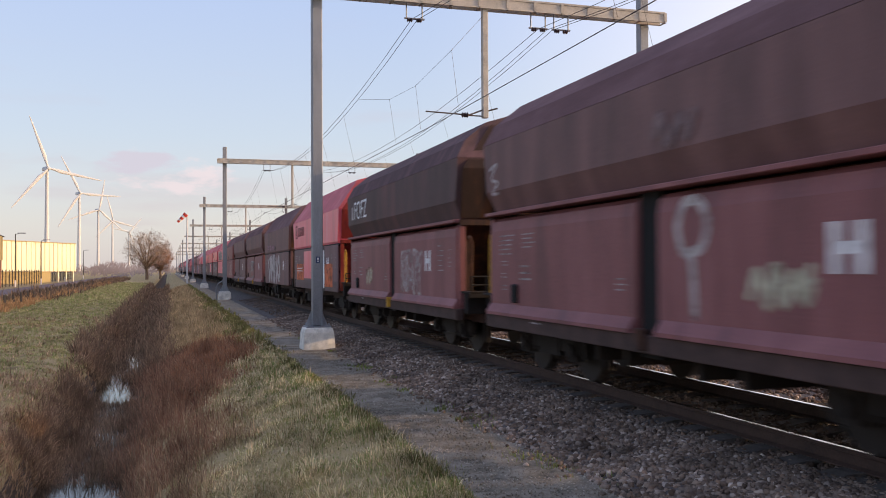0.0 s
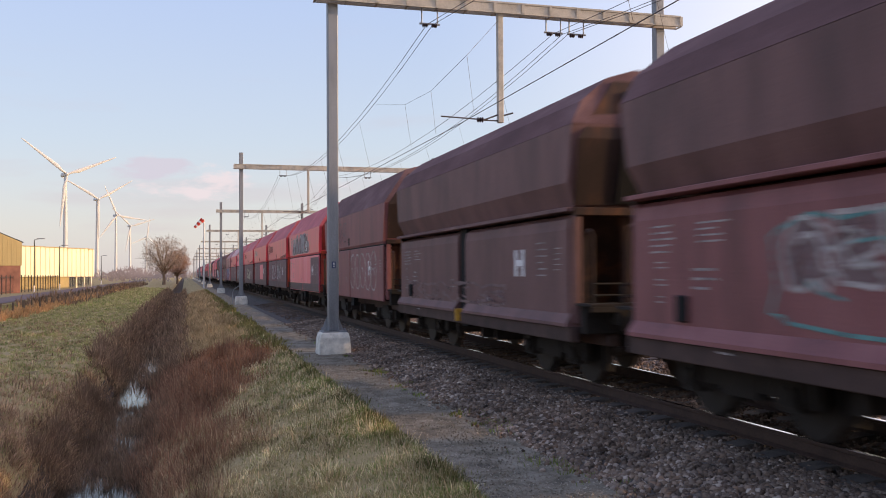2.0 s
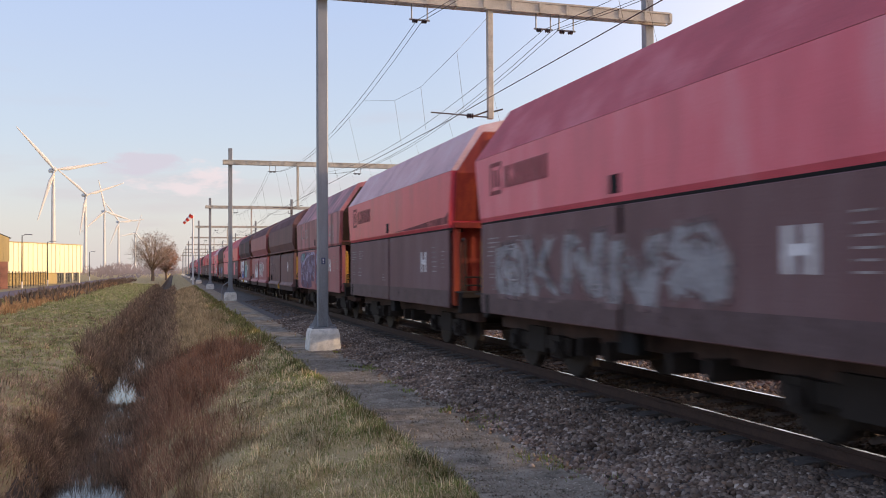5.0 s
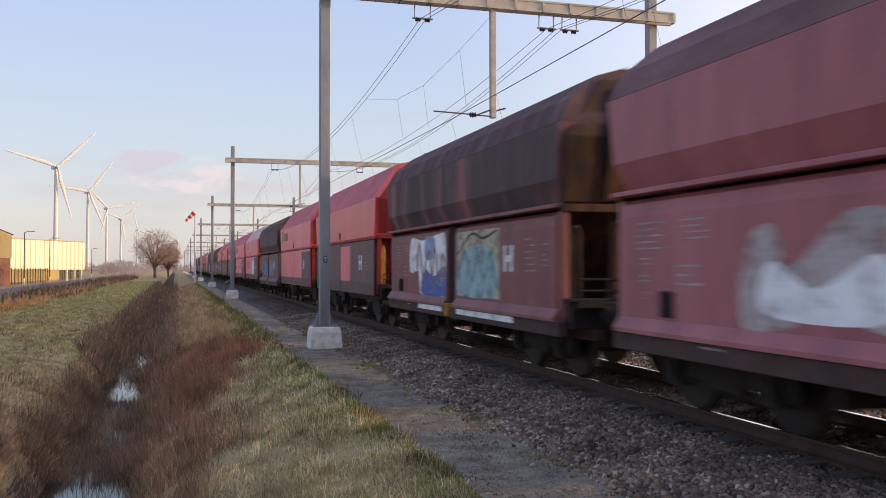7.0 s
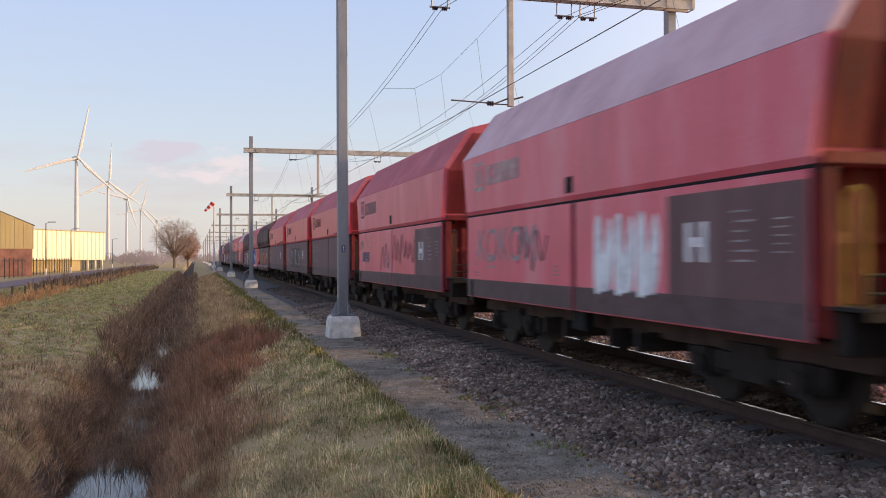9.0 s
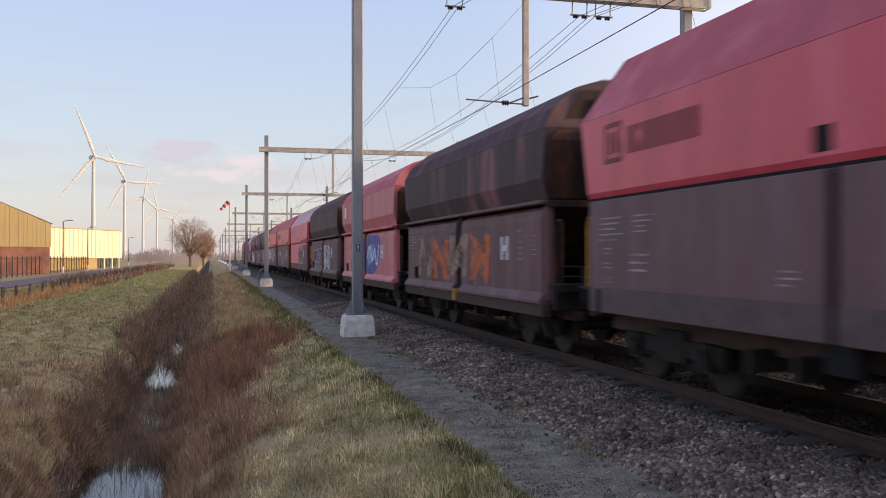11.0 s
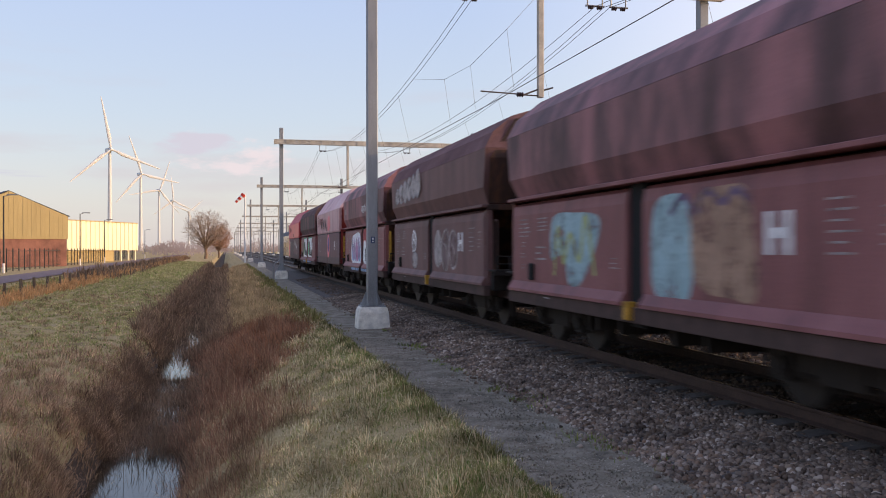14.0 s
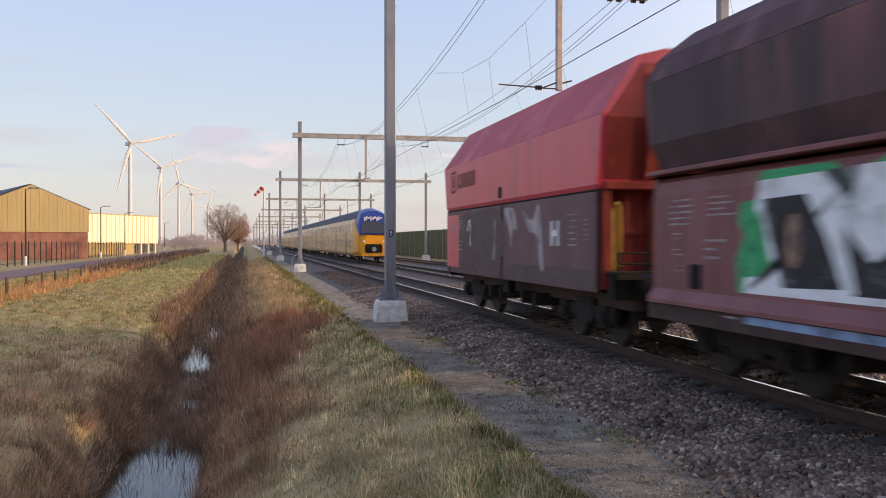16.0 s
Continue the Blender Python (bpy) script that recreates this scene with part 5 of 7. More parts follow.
rng0 = random.Random(11)
for w_, (k, kind, up, low, _, _) in zip(WAGONS, TRAIN):
    x = XL_B if kind == "b" else XL_R
    letter_h(w_, x, 3.05 if kind == "b" else 3.15, 1.62, 0.44)
    if k != 20:
        bars(w_, x, -4.85, -4.15, 1.85, 2.22, 5, seed=k)
    if k != 20:
        bars(w_, x, -3.85, -3.25, 1.95, 2.22, 4, seed=k + 50)
    for j in range(3):
        bars(w_, x, -4.75, -4.5, 1.28 + 0.2 * j, 1.40 + 0.2 * j, 2, seed=k + j)
    bars(w_, x, -3.95, -3.45, 1.42, 1.72, 3, seed=k + 80)
    bars(w_, x, 4.05, 4.45, 1.55, 2.15, 6, seed=k + 20, fill=0.22)
    bars(w_, x, 4.78, 5.02, 1.65, 2.05, 5, "g_pale", seed=k + 30, fill=0.2)
    bars(w_, x, -0.75, -0.45, 1.35, 1.55, 3, seed=k + 60)
    if kind == "b":
        bm = bmesh.new()
        box(bm, -1.50, -1.44, 4.05, 4.28, 1.12, 1.42)
        bevelled(bm, 0.02)
        part("brake_plate", bm, M["black"], w_)
        bars(w_, -1.502, -3.4, -3.0, 0.78, 0.86, 1, seed=k)
    elif k not in (3, 6, 13):
        patch(w_, x, -5.26, -0.06, 0.92, 1.25, "g_grime")
        patch(w_, x, 0.06, 5.26, 0.92, 1.25, "g_grime")
        if k in (8, 10, 12, 22, 24, 28, 29, 30):
            part("soot_stain", on_side([[(0.6 + 0.7 * (k % 3), 2.595), (5.27, 2.595), (5.31, 2.84), (5.1, 2.74), (4.4, 2.73), (3.6, 2.68), (2.9, 2.67), (1.6 + 0.4 * (k % 3), 2.62)]], XU, 0.003), M["g_soot"], w_, "sooty stain")
        if k in (9, 18, 20, 21, 28, 7):
            patch(w_, x, 2.75, 5.26, 1.25, 2.38, "greylow", 0.0025)
            emblem(w_, XU, -4.7, 2.95, "g_ghost" if k in (21, 18) else "g_pale")
        else:
            emblem(w_, XU, -4.7, 2.95, "g_darkred", k != 17)

W = WAGONS
words(W[1], XU, "FOFZ", -4.45, 3.12, 0.74, "g_white")
patch(W[1], XU, -4.85, -4.55, 3.12, 3.5, "g_pale")
graffiti(W[1], 4, XL_B, -3.0, -2.2, 1.25, 1.7, ["g_cream"], "g_tan", 2, 2, 0.05)
graffiti(W[1], 5, XL_B, 1.0, 2.8, 0.98, 2.1, ["none"], "g_pale", 3, 6, 0.06)
graffiti(W[4], 10, XL_B, -2.6, 0.0, 1.05, 2.2, ["none"], "g_teal", 1, 3, 0.04)
graffiti(W[4], 11, XL_B, -2.4, -0.4, 1.5, 2.2, ["g_ghost"], "g_pale", 3, 2, 0.05)
graffiti(W[5], 12, XL_B, -4.6, 2.6, 1.1, 1.5, ["none"], "g_ghost", 5, 3, 0.05)
graffiti(W[6], 15, XU, -2.0, -0.6, 2.7, 3.4, ["none"], "g_ghost", 1, 3, 0.05)
graffiti(W[8], 18, XL_R, -2.8, -0.2, 1.3, 2.35, ["g_pale", "g_silver"], "g_darkred", 3, 2, 0.07)
graffiti(W[8], 19, XL_R, 0.3, 2.4, 1.25, 2.3, ["g_pale", "g_silver"], "g_ghost", 3, 2, 0.08)
patch(W[9], XL_R, 0.1, 2.7, 1.3, 2.35, "faded", 0.003)
graffiti(W[10], 20, XL_R, -1.5, 2.4, 1.2, 2.2, ["g_cream"], "g_ghost", 4, 2, 0.08)
graffiti(W[11], 21, XL_R, -4.5, 2.4, 1.2, 2.2, ["g_silver"], "g_ghost", 5, 2, 0.08)
words(W[13], XU, "C", -3.9, 2.98, 0.78, "g_pale")
words(W[13], XU, "a", -3.35, 2.98, 0.78, "g_ghost")
words(W[13], XU, "go", -2.7, 2.98, 0.78, "g_pale")
words(W[13], XU, "1 4 1", 2.55, 2.65, 0.9, "g_pale")
graffiti(W[14], 24, XL_B, -4.2, -1.4, 1.1, 2.0, ["none"], "g_ghost", 3, 3, 0.06)
patch(W[17], XL_R, -0.0, 1.7, 1.27, 2.38, "faded", 0.003)
graffiti(W[18], 29, XL_R, -4.8, -4.0, 1.4, 2.0, ["none"], "g_pale", 1, 2, 0.05)
words(W[20], XL_R, "KOKOM", -4.6, 1.62, 0.86, "g_silver")
graffiti(W[23], 36, XL_R, -2.5, 2.4, 1.2, 2.2, ["g_silver", "g_ghost"], "g_black", 5, 3, 0.07)
graffiti(W[25], 37, XL_B, -4, 2.4, 1.1, 2.2, ["g_tan", "g_orange"], "g_ghost", 4, 3, 0.07)
patch(W[26], XU, -4.7, -4.3, 3.2, 3.65, "g_white")
graffiti(W[27], 40, XL_B, -3.6, -0.4, 1.0, 2.1, ["g_ghost"], "g_pale", 3, 3, 0.06)
graffiti(W[27], 41, XL_B, 0.4, 2.6, 1.0, 2.2, ["g_pale", "g_black"], "g_white", 3, 2, 0.06)


def smooth(pts, closed=True, n=5):
    """A rounded line through the points."""
    out, m = [], len(pts)
    for i in range(m if closed else m - 1):
        p0, p1, p2, p3 = (pts[(i + j) % m] if closed else pts[min(m - 1, max(0, i + j))] for j in (-1, 0, 1, 2))
        for k in range(n):
            t = k / n
            out.append(tuple(0.5 * (2 * b + (c - a) * t + (2 * a - 5 * b + 4 * c - d) * t * t + (3 * b - a - 3 * c + d) * t ** 3) for a, b, c, d in zip(p0, p1, p2, p3)))
    return out if closed else out + [pts[-1]]


LAYER = {}


def spray(thing, x, mat, pts, label="sprayed graffiti", sharp=False):
    """One filled field of spray paint, over those that lie there already."""
    LAYER[thing.name, x] = LAYER.get((thing.name, x), 0) + 1
    part("graffiti", on_side([list(pts) if sharp else smooth(pts)], x, 0.0035 + 0.0004 * LAYER[thing.name, x]), M[mat], thing, label)


def line(thing, x, mat, pts, w=0.06, closed=False, sharp=False):
    """One sprayed stroke."""
    LAYER[thing.name, x] = LAYER.get((thing.name, x), 0) + 1
    q = list(pts) if sharp else smooth(pts, closed)
    part("graffiti_stroke", on_side(ribbon(q + q[:1] if closed else q, w), x, 0.0035 + 0.0004 * LAYER[thing.name, x]), M[mat], thing)


def block(thing, x, mat, u0, u1, v0, v1):
    spray(thing, x, mat, rect(u0, u1, v0, v1), sharp=True)


def bubble(thing, x, fill, edge, u, v, ru, rv, seed, w=0.06, hole=True):
    """One swollen sign: an uneven rounded body, its outline and an inner mark."""
    r = random.Random(seed)
    pts = [(u + ru * math.cos(a) * r.uniform(0.8, 1.12), v + rv * math.sin(a) * r.uniform(0.85, 1.08)) for a in [2 * math.pi * i / 8 + 0.4 for i in range(8)]]
    if fill:
        spray(thing, x, fill, pts)
    line(thing, x, edge, pts, w, True)
    if hole:
        line(thing, x, edge, [(u - ru * 0.35, v + rv * r.uniform(0.1, 0.4)), (u + ru * r.uniform(-0.1, 0.2), v + rv * 0.1), (u + ru * 0.3, v - rv * r.uniform(0.2, 0.5))], w * 0.9)


def zigzag(seed, u0, u1, v0, v1, n):
    r = random.Random(seed)
    return [(u0 + (u1 - u0) * (i + r.uniform(-0.3, 0.3)) / n, v0 + (v1 - v0) * (r.uniform(0.65, 1.0) if i % 2 else r.uniform(0.0, 0.35))) for i in range(n + 1)]


# wagon 0: a round-headed hook, a cream tag, a small mark on top
line(W[0], XL_B, "g_pale", [(1.0, 1.12), (0.95, 1.75), (0.78, 1.86), (0.68, 2.1), (0.8, 2.36), (1.08, 2.38), (1.24, 2.15), (1.15, 1.9), (0.95, 1.84)], 0.12)
for k_ in range(2):
    line(W[0], XL_B, "g_cream", zigzag(k_ + 3, 1.95, 2.85, 1.28 + 0.1 * k_, 1.72, 7), 0.09)
line(W[0], XU, "g_pale", [(-5.2, 3.35), (-4.85, 3.42), (-5.1, 3.2), (-4.8, 3.1), (-5.05, 2.95), (-4.75, 2.92)], 0.05)
line(W[0], XU, "g_ghost", zigzag(8, 0.3, 1.1, 3.0, 3.45, 5), 0.12)
# wagon 2: orange fields, bright red doors and a tall white sign edged in black
block(W[2], XL_R, "faded", -2.35, -0.08, 1.30, 2.38)
block(W[2], XL_R, "g_orange", -4.45, -2.4, 1.22, 1.88)
block(W[2], XL_R, "faded", 0.08, 2.7, 1.25, 2.38)
bars(W[2], XL_R - 0.008, -4.3, -2.7, 1.5, 1.72, 2, "white", 2)
spray(W[2], XL_R, "g_lime", [(0.15, 1.15), (0.3, 1.9), (0.75, 1.8), (0.8, 1.2)])
spray(W[2], XL_R, "g_black", [(0.55, 1.5), (0.75, 2.2), (1.15, 2.42), (1.6, 2.36), (2.7, 2.4), (2.75, 0.95), (1.7, 0.93), (0.95, 1.05)])
for a_ in (0.68, 1.38, 2.06):
    spray(W[2], XL_R, "g_white", [(a_, 1.3), (a_ + 0.05, 2.1), (a_ + 0.25, 2.32), (a_ + 0.55, 2.3), (a_ + 0.6, 2.05), (a_ + 0.35, 1.75), (a_ + 0.62, 1.45), (a_ + 0.55, 1.03), (a_ + 0.1, 1.02)])
block(W[2], XL_R, "g_orange", 2.75, 4.3, 1.05, 1.85)
# wagon 3: worn white bodies with grey holes
spray(W[3], XL_R, "g_pale", [(-3.5, 1.9), (-3.1, 2.25), (-2.2, 2.35), (-1.2, 2.4), (-0.2, 2.36), (-0.15, 1.6), (-1.4, 1.55), (-1.5, 1.0), (-2.1, 1.1), (-2.4, 1.6), (-2.6, 1.02), (-3.1, 1.0), (-3.2, 1.55)])
block(W[3], XL_R, "brown", -3.05, -2.7, 1.7, 2.15)
spray(W[3], XL_R, "g_pale", [(-0.9, 1.05), (-0.95, 2.3), (-0.3, 2.3), (-0.2, 1.05)])
spray(W[3], XL_R, "g_pale", [(0.1, 1.0), (0.12, 2.2), (0.4, 2.3), (0.7, 1.9), (1.2, 2.35), (1.9, 2.2), (2.0, 1.5), (1.75, 1.05), (1.1, 1.1), (0.7, 1.35), (0.5, 1.0)])
spray(W[3], XL_R, "brown", [(1.2, 1.45), (1.22, 1.85), (1.5, 1.95), (1.6, 1.5)])
for k_ in range(3):
    line(W[3], XU, "g_pink", zigzag(k_ + 21, -3.6 + 1.1 * k_, -2.9 + 1.1 * k_, 2.65, 2.95, 4), 0.06)
# wagon 6: bubble outlines
for k_ in range(5):
    bubble(W[6], XL_R, None, "g_pale", 0.55 + 0.85 * k_, 1.75, 0.46, 0.55, 60 + k_, 0.05)
bubble(W[6], XL_R, "g_ghost", "g_teal", -3.4, 1.7, 0.5, 0.5, 66, 0.06)
bubble(W[6], XL_R, "g_ghost", "g_pale", -2.5, 1.6, 0.4, 0.5, 67, 0.05)
# wagon 7: one big silver piece over the upper side
spray(W[7], XU, "g_silver", [(-3.9, 2.62), (-3.7, 3.1), (-3.2, 3.2), (-2.6, 3.05), (-2.3, 3.5), (-1.7, 3.55), (-1.3, 3.2), (-0.8, 3.55), (0.3, 3.5), (1.0, 3.55), (1.6, 3.2), (2.2, 3.1), (2.3, 2.66), (0, 2.63), (-2, 2.63)])
for k_, u_ in enumerate((-3.6, -2.5, -1.35, 0.9)):
    spray(W[7], XU, "g_ghost", [(u_, 2.68), (u_ + 0.1, 3.1), (u_ + 0.35, 3.35), (u_ + 0.9, 3.3), (u_ + 0.7, 3.0), (u_ + 1.05, 2.85), (u_ + 0.9, 2.66)])
    spray(W[7], XU, "g_white" if k_ == 3 else "g_silver", [(u_ + 0.3, 2.72), (u_ + 0.3, 3.0), (u_ + 0.6, 3.2), (u_ + 0.62, 2.72)])
    line(W[7], XU, "g_pale", [(u_, 2.66), (u_ + 0.1, 3.12), (u_ + 0.35, 3.4), (u_ + 0.95, 3.42), (u_ + 1.05, 3.1)], 0.05)
line(W[7], XU, "g_black", [(0.7, 2.75), (0.75, 3.35), (1.2, 3.4), (1.35, 2.9), (1.0, 2.7)], 0.1)
# wagon 13: lilac arrows on purple and teal
for u_ in (-4.2, 0.1):
    e_ = -0.1 if u_ < 0 else 3.0
    spray(W[13], XL_R, "g_purple", [(u_ + 0.3, 1.0), (u_, 1.7), (u_ + 0.15, 2.35), (e_ - 0.9, 2.38), (e_ - 0.1, 2.3), (e_ - 0.25, 1.3), (e_ - 1.0, 1.25), (e_ - 1.1, 0.98)])
    spray(W[13], XL_R, "g_teal", [(u_ + 0.2, 2.1), (u_ + 0.4, 2.34), (u_ + 1.2, 2.34), (u_ + 0.8, 2.05)])
    for k_ in range(4):
        w_ = (e_ - u_) / 4
        line(W[13], XL_R, "g_lilac", zigzag(k_ + 41 + int(u_), u_ + 0.05 + w_ * k_, u_ + w_ * (k_ + 1), 1.05, 2.34, 3), 0.10)
    line(W[13], XL_R, "g_lilac", [(u_, 2.2), (u_ + 0.5, 1.9), ((u_ + e_) / 2, 2.25), (e_ - 0.2, 2.3), (e_ - 0.5, 1.8)], 0.12)
# wagon 15: one pale cloud of white; wagon 16: blue and cream panels
spray(W[15], XL_B, "g_pale", [(-2.75, 1.12), (-2.7, 1.9), (-2.3, 2.1), (-2.0, 1.7), (-1.3, 2.15), (-0.7, 2.1), (-0.45, 1.6), (-0.7, 1.15), (-1.6, 1.3), (-2.1, 1.12)])
spray(W[15], XL_B, "g_white", [(-2.4, 1.25), (-2.3, 1.75), (-1.7, 1.5), (-0.9, 1.8), (-0.8, 1.25)])
for k_ in range(3):
    bubble(W[15], XL_B, "g_pale", "g_white", 1.0 + 0.75 * k_, 1.7, 0.40, 0.45, 70 + k_, 0.05)
spray(W[16], XL_B, "g_white", [(-3.3, 1.6), (-3.2, 2.35), (-2.2, 2.3), (-0.9, 2.4), (-0.4, 2.3), (-0.5, 1.14), (-1.6, 1.12), (-2.4, 1.12), (-2.5, 1.6)])
spray(W[16], XL_B, "g_sky", [(-2.0, 1.9), (-1.9, 2.35), (-1.2, 2.3), (-1.3, 1.9)])
spray(W[16], XL_B, "g_blue", [(-2.3, 1.12), (-2.0, 1.65), (-1.3, 1.5), (-0.5, 1.7), (-0.5, 1.12)])
for k_ in range(2):
    line(W[16], XL_B, "maroon", zigzag(k_ + 51, -2.7 + 1.2 * k_, -1.5 + 1.1 * k_, 1.2, 2.3, 4), 0.10)
block(W[16], XL_B, "g_cream", 0.45, 2.85, 1.14, 2.38)
spray(W[16], XL_B, "g_aqua", [(0.5, 1.2), (0.6, 1.8), (1.4, 2.1), (2.4, 2.0), (2.8, 1.5), (2.4, 1.16)])
line(W[16], XL_B, "g_black", [(0.45, 1.95), (1.3, 2.32), (2.0, 2.22), (2.7, 2.34)], 0.05)
line(W[16], XL_B, "g_teal", zigzag(55, 0.6, 2.7, 1.2, 2.1, 6), 0.09)
block(W[16], -1.502, "g_white", -2.4, -0.5, 0.78, 0.885)
block(W[16], -1.502, "g_white", 0.5, 3.6, 0.78, 0.885)
# wagon 19: pale blue letters
for u_ in (-3.9, -3.15, -2.4, -1.65, 0.8, 1.4, 2.0):
    spray(W[19], XL_B, "g_sky", [(u_, 1.3), (u_ + 0.08, 2.1), (u_ + 0.35, 1.75), (u_ + 0.6, 2.15), (u_ + 0.55, 1.2), (u_ + 0.3, 1.5)])
    line(W[19], XL_B, "g_blue", zigzag(int(u_ * 9) + 60, u_, u_ + 0.6, 1.2, 2.0, 3), 0.07)
# wagon 20: white block letters on red; wagon 21: broken black scribble on red
for k_ in range(3):
    u_ = 0.75 + 0.62 * k_
    spray(W[20], XL_R, "g_white", [(u_, 1.25), (u_ + 0.02, 2.15), (u_ + 0.2, 2.18), (u_ + 0.28, 1.7), (u_ + 0.45, 2.2), (u_ + 0.58, 1.9), (u_ + 0.5, 1.3), (u_ + 0.25, 1.22)])
line(W[20], XL_R, "g_black", zigzag(71, -2.3, -1.0, 1.4, 2.2, 7), 0.05)
block(W[21], XL_R, "g_purple", -4.55, -3.35, 1.55, 1.85)
for k_ in range(5):
    line(W[21], XL_R, "g_black", zigzag(80 + k_, 0.15 + 0.5 * k_, 0.7 + 0.5 * k_, 1.45, 2.3, 3), 0.045)
line(W[21], XL_R, "g_black", zigzag(90, -1.5, -0.3, 1.3, 2.1, 5), 0.05)
line(W[21], XL_R, "g_black", zigzag(91, -4.9, -4.4, 1.9, 2.3, 4), 0.04)
# wagon 26: a blue wave over green and orange
spray(W[26], XL_B, "g_teal", [(-3.2, 1.14), (-3.0, 1.7), (-1.8, 1.9), (-0.4, 1.8), (-0.4, 1.14)])
spray(W[26], XL_B, "g_blue", [(-3.3, 2.0), (-2.9, 2.38), (-0.4, 2.4), (-0.35, 1.4), (-1.2, 1.3), (-1.5, 1.7), (-2.3, 1.5), (-2.6, 1.9)])
spray(W[26], XL_B, "g_orange", [(-1.6, 1.13), (-1.2, 1.45), (-0.6, 1.35), (-0.4, 1.13)])
line(W[26], XL_B, "g_white", zigzag(95, -3.1, -0.5, 1.6, 2.36, 6), 0.10)
spray(W[26], XL_B, "g_blue", [(0.4, 1.13), (0.45, 2.3), (1.6, 2.4), (2.9, 2.3), (2.8, 1.6), (1.9, 1.13)])
spray(W[26], XL_B, "g_sky", [(0.6, 1.4), (0.8, 2.0), (1.7, 2.1), (2.2, 1.7), (1.4, 1.5)])
line(W[26], XL_B, "g_white", zigzag(96, 0.5, 2.8, 1.3, 2.3, 5), 0.09)
# wagons 28, 29, 30: outlined rounded letters
for k_ in range(4):
    bubble(W[28], XL_R, "g_grime" if k_ % 2 else "g_ghost", "g_pale", 0.58 + 0.6 * k_, 1.72, 0.34, 0.52, 100 + k_, 0.06)
spray(W[28], XL_R, "g_teal", [(1.1, 2.2), (1.3, 2.38), (1.7, 2.36), (1.8, 2.2), (1.4, 2.15)])
for k_ in range(4):
    bubble(W[29], XL_R, "g_red", "g_aqua", 0.5 + 0.62 * k_, 1.85, 0.34, 0.42, 110 + k_, 0.05)
spray(W[29], XL_R, "g_teal", [(-1.6, 1.6), (-1.2, 2.25), (-0.6, 2.0), (-0.15, 1.9), (-0.3, 1.35), (-1.0, 1.4)])
spray(W[29], XL_R, "g_lilac", [(-0.8, 1.25), (-0.6, 1.7), (-0.1, 1.6), (-0.12, 1.1)])
for k_ in range(3):
    line(W[29], XL_R, "g_white", zigzag(118 + k_, -4.1 + 0.85 * k_, -3.3 + 0.85 * k_, 1.7, 2.05, 3), 0.07)
for k_, (u_, c_) in enumerate(((-4.2, "g_aqua"), (-3.2, "g_pale"), (-2.2, "g_lilac"), (-1.1, "g_aqua"))):
    spray(W[30], XL_R, c_, [(u_, 1.55), (u_ + 0.1, 2.1), (u_ + 0.6, 2.28), (u_ + 1.05, 2.0), (u_ + 0.7, 1.75), (u_ + 1.0, 1.45)])
    line(W[30], XL_R, "g_white", [(u_, 1.5), (u_ + 0.1, 2.1), (u_ + 0.5, 2.3), (u_ + 0.9, 2.0), (u_ + 0.85, 1.5)], 0.08)
block(W[30], XL_R, "g_pale", 0.15, 2.85, 1.27, 2.15)
block(W[30], XL_R, "red", 0.12, 2.9, 2.12, 2.38)
for k_, c_ in enumerate(("g_tan", "g_lime", "g_aqua", "g_tan", "g_aqua")):
    spray(W[30], XL_R, c_, [(0.15 + 0.52 * k_, 1.28), (0.22 + 0.52 * k_, 1.7), (0.12 + 0.52 * k_, 2.2), (0.5 + 0.52 * k_, 2.33), (0.8 + 0.52 * k_, 1.95), (0.5 + 0.52 * k_, 1.6), (0.75 + 0.52 * k_, 1.26)])
    line(W[30], XL_R, "g_pale", zigzag(130 + k_, 0.15 + 0.52 * k_, 0.65 + 0.52 * k_, 1.3, 2.36, 2), 0.07)
# wagon 31: turquoise with yellow, then aqua and tan slabs
spray(W[31], XL_B, "g_aqua", [(-3.2, 1.5), (-3.1, 2.2), (-2.1, 2.25), (-1.2, 2.15), (-1.3, 1.7), (-1.9, 1.14), (-2.4, 1.12), (-2.6, 1.6)])
line(W[31], XL_B, "g_lime", zigzag(140, -3.1, -1.4, 1.2, 2.2, 6), 0.10)
spray(W[31], XL_B, "g_aqua", [(0.6, 1.12), (0.55, 2.1), (0.9, 2.35), (1.45, 2.2), (1.5, 1.12)])
spray(W[31], XL_B, "g_tan", [(1.55, 1.5), (1.6, 2.25), (2.2, 2.38), (2.75, 2.25), (2.9, 1.2), (2.4, 1.14), (1.8, 1.2)])
line(W[31], XL_B, "g_purple", zigzag(141, 1.0, 2.8, 2.1, 2.4, 6), 0.09)
# wagon 32: a chain of pale puffs on top, ringed puffs below
for k_ in range(6):
    bubble(W[32], XU, "g_pale", "g_silver", -4.4 + 0.62 * k_, 3.32 + 0.04 * k_, 0.36, 0.24 + 0.03 * k_, 150 + k_, 0.06)
bubble(W[32], XL_B, "g_pale", "g_white", -2.1, 1.9, 0.32, 0.3, 157, 0.06)
bubble(W[32], XL_B, "g_pale", "g_silver", -2.0, 1.35, 0.38, 0.24, 158, 0.05)
for k_ in range(3):
    bubble(W[32], XL_B, "g_ghost" if k_ else "g_pale", "g_pale", 1.0 + 0.8 * k_, 1.65, 0.42, 0.5, 160 + k_, 0.06)
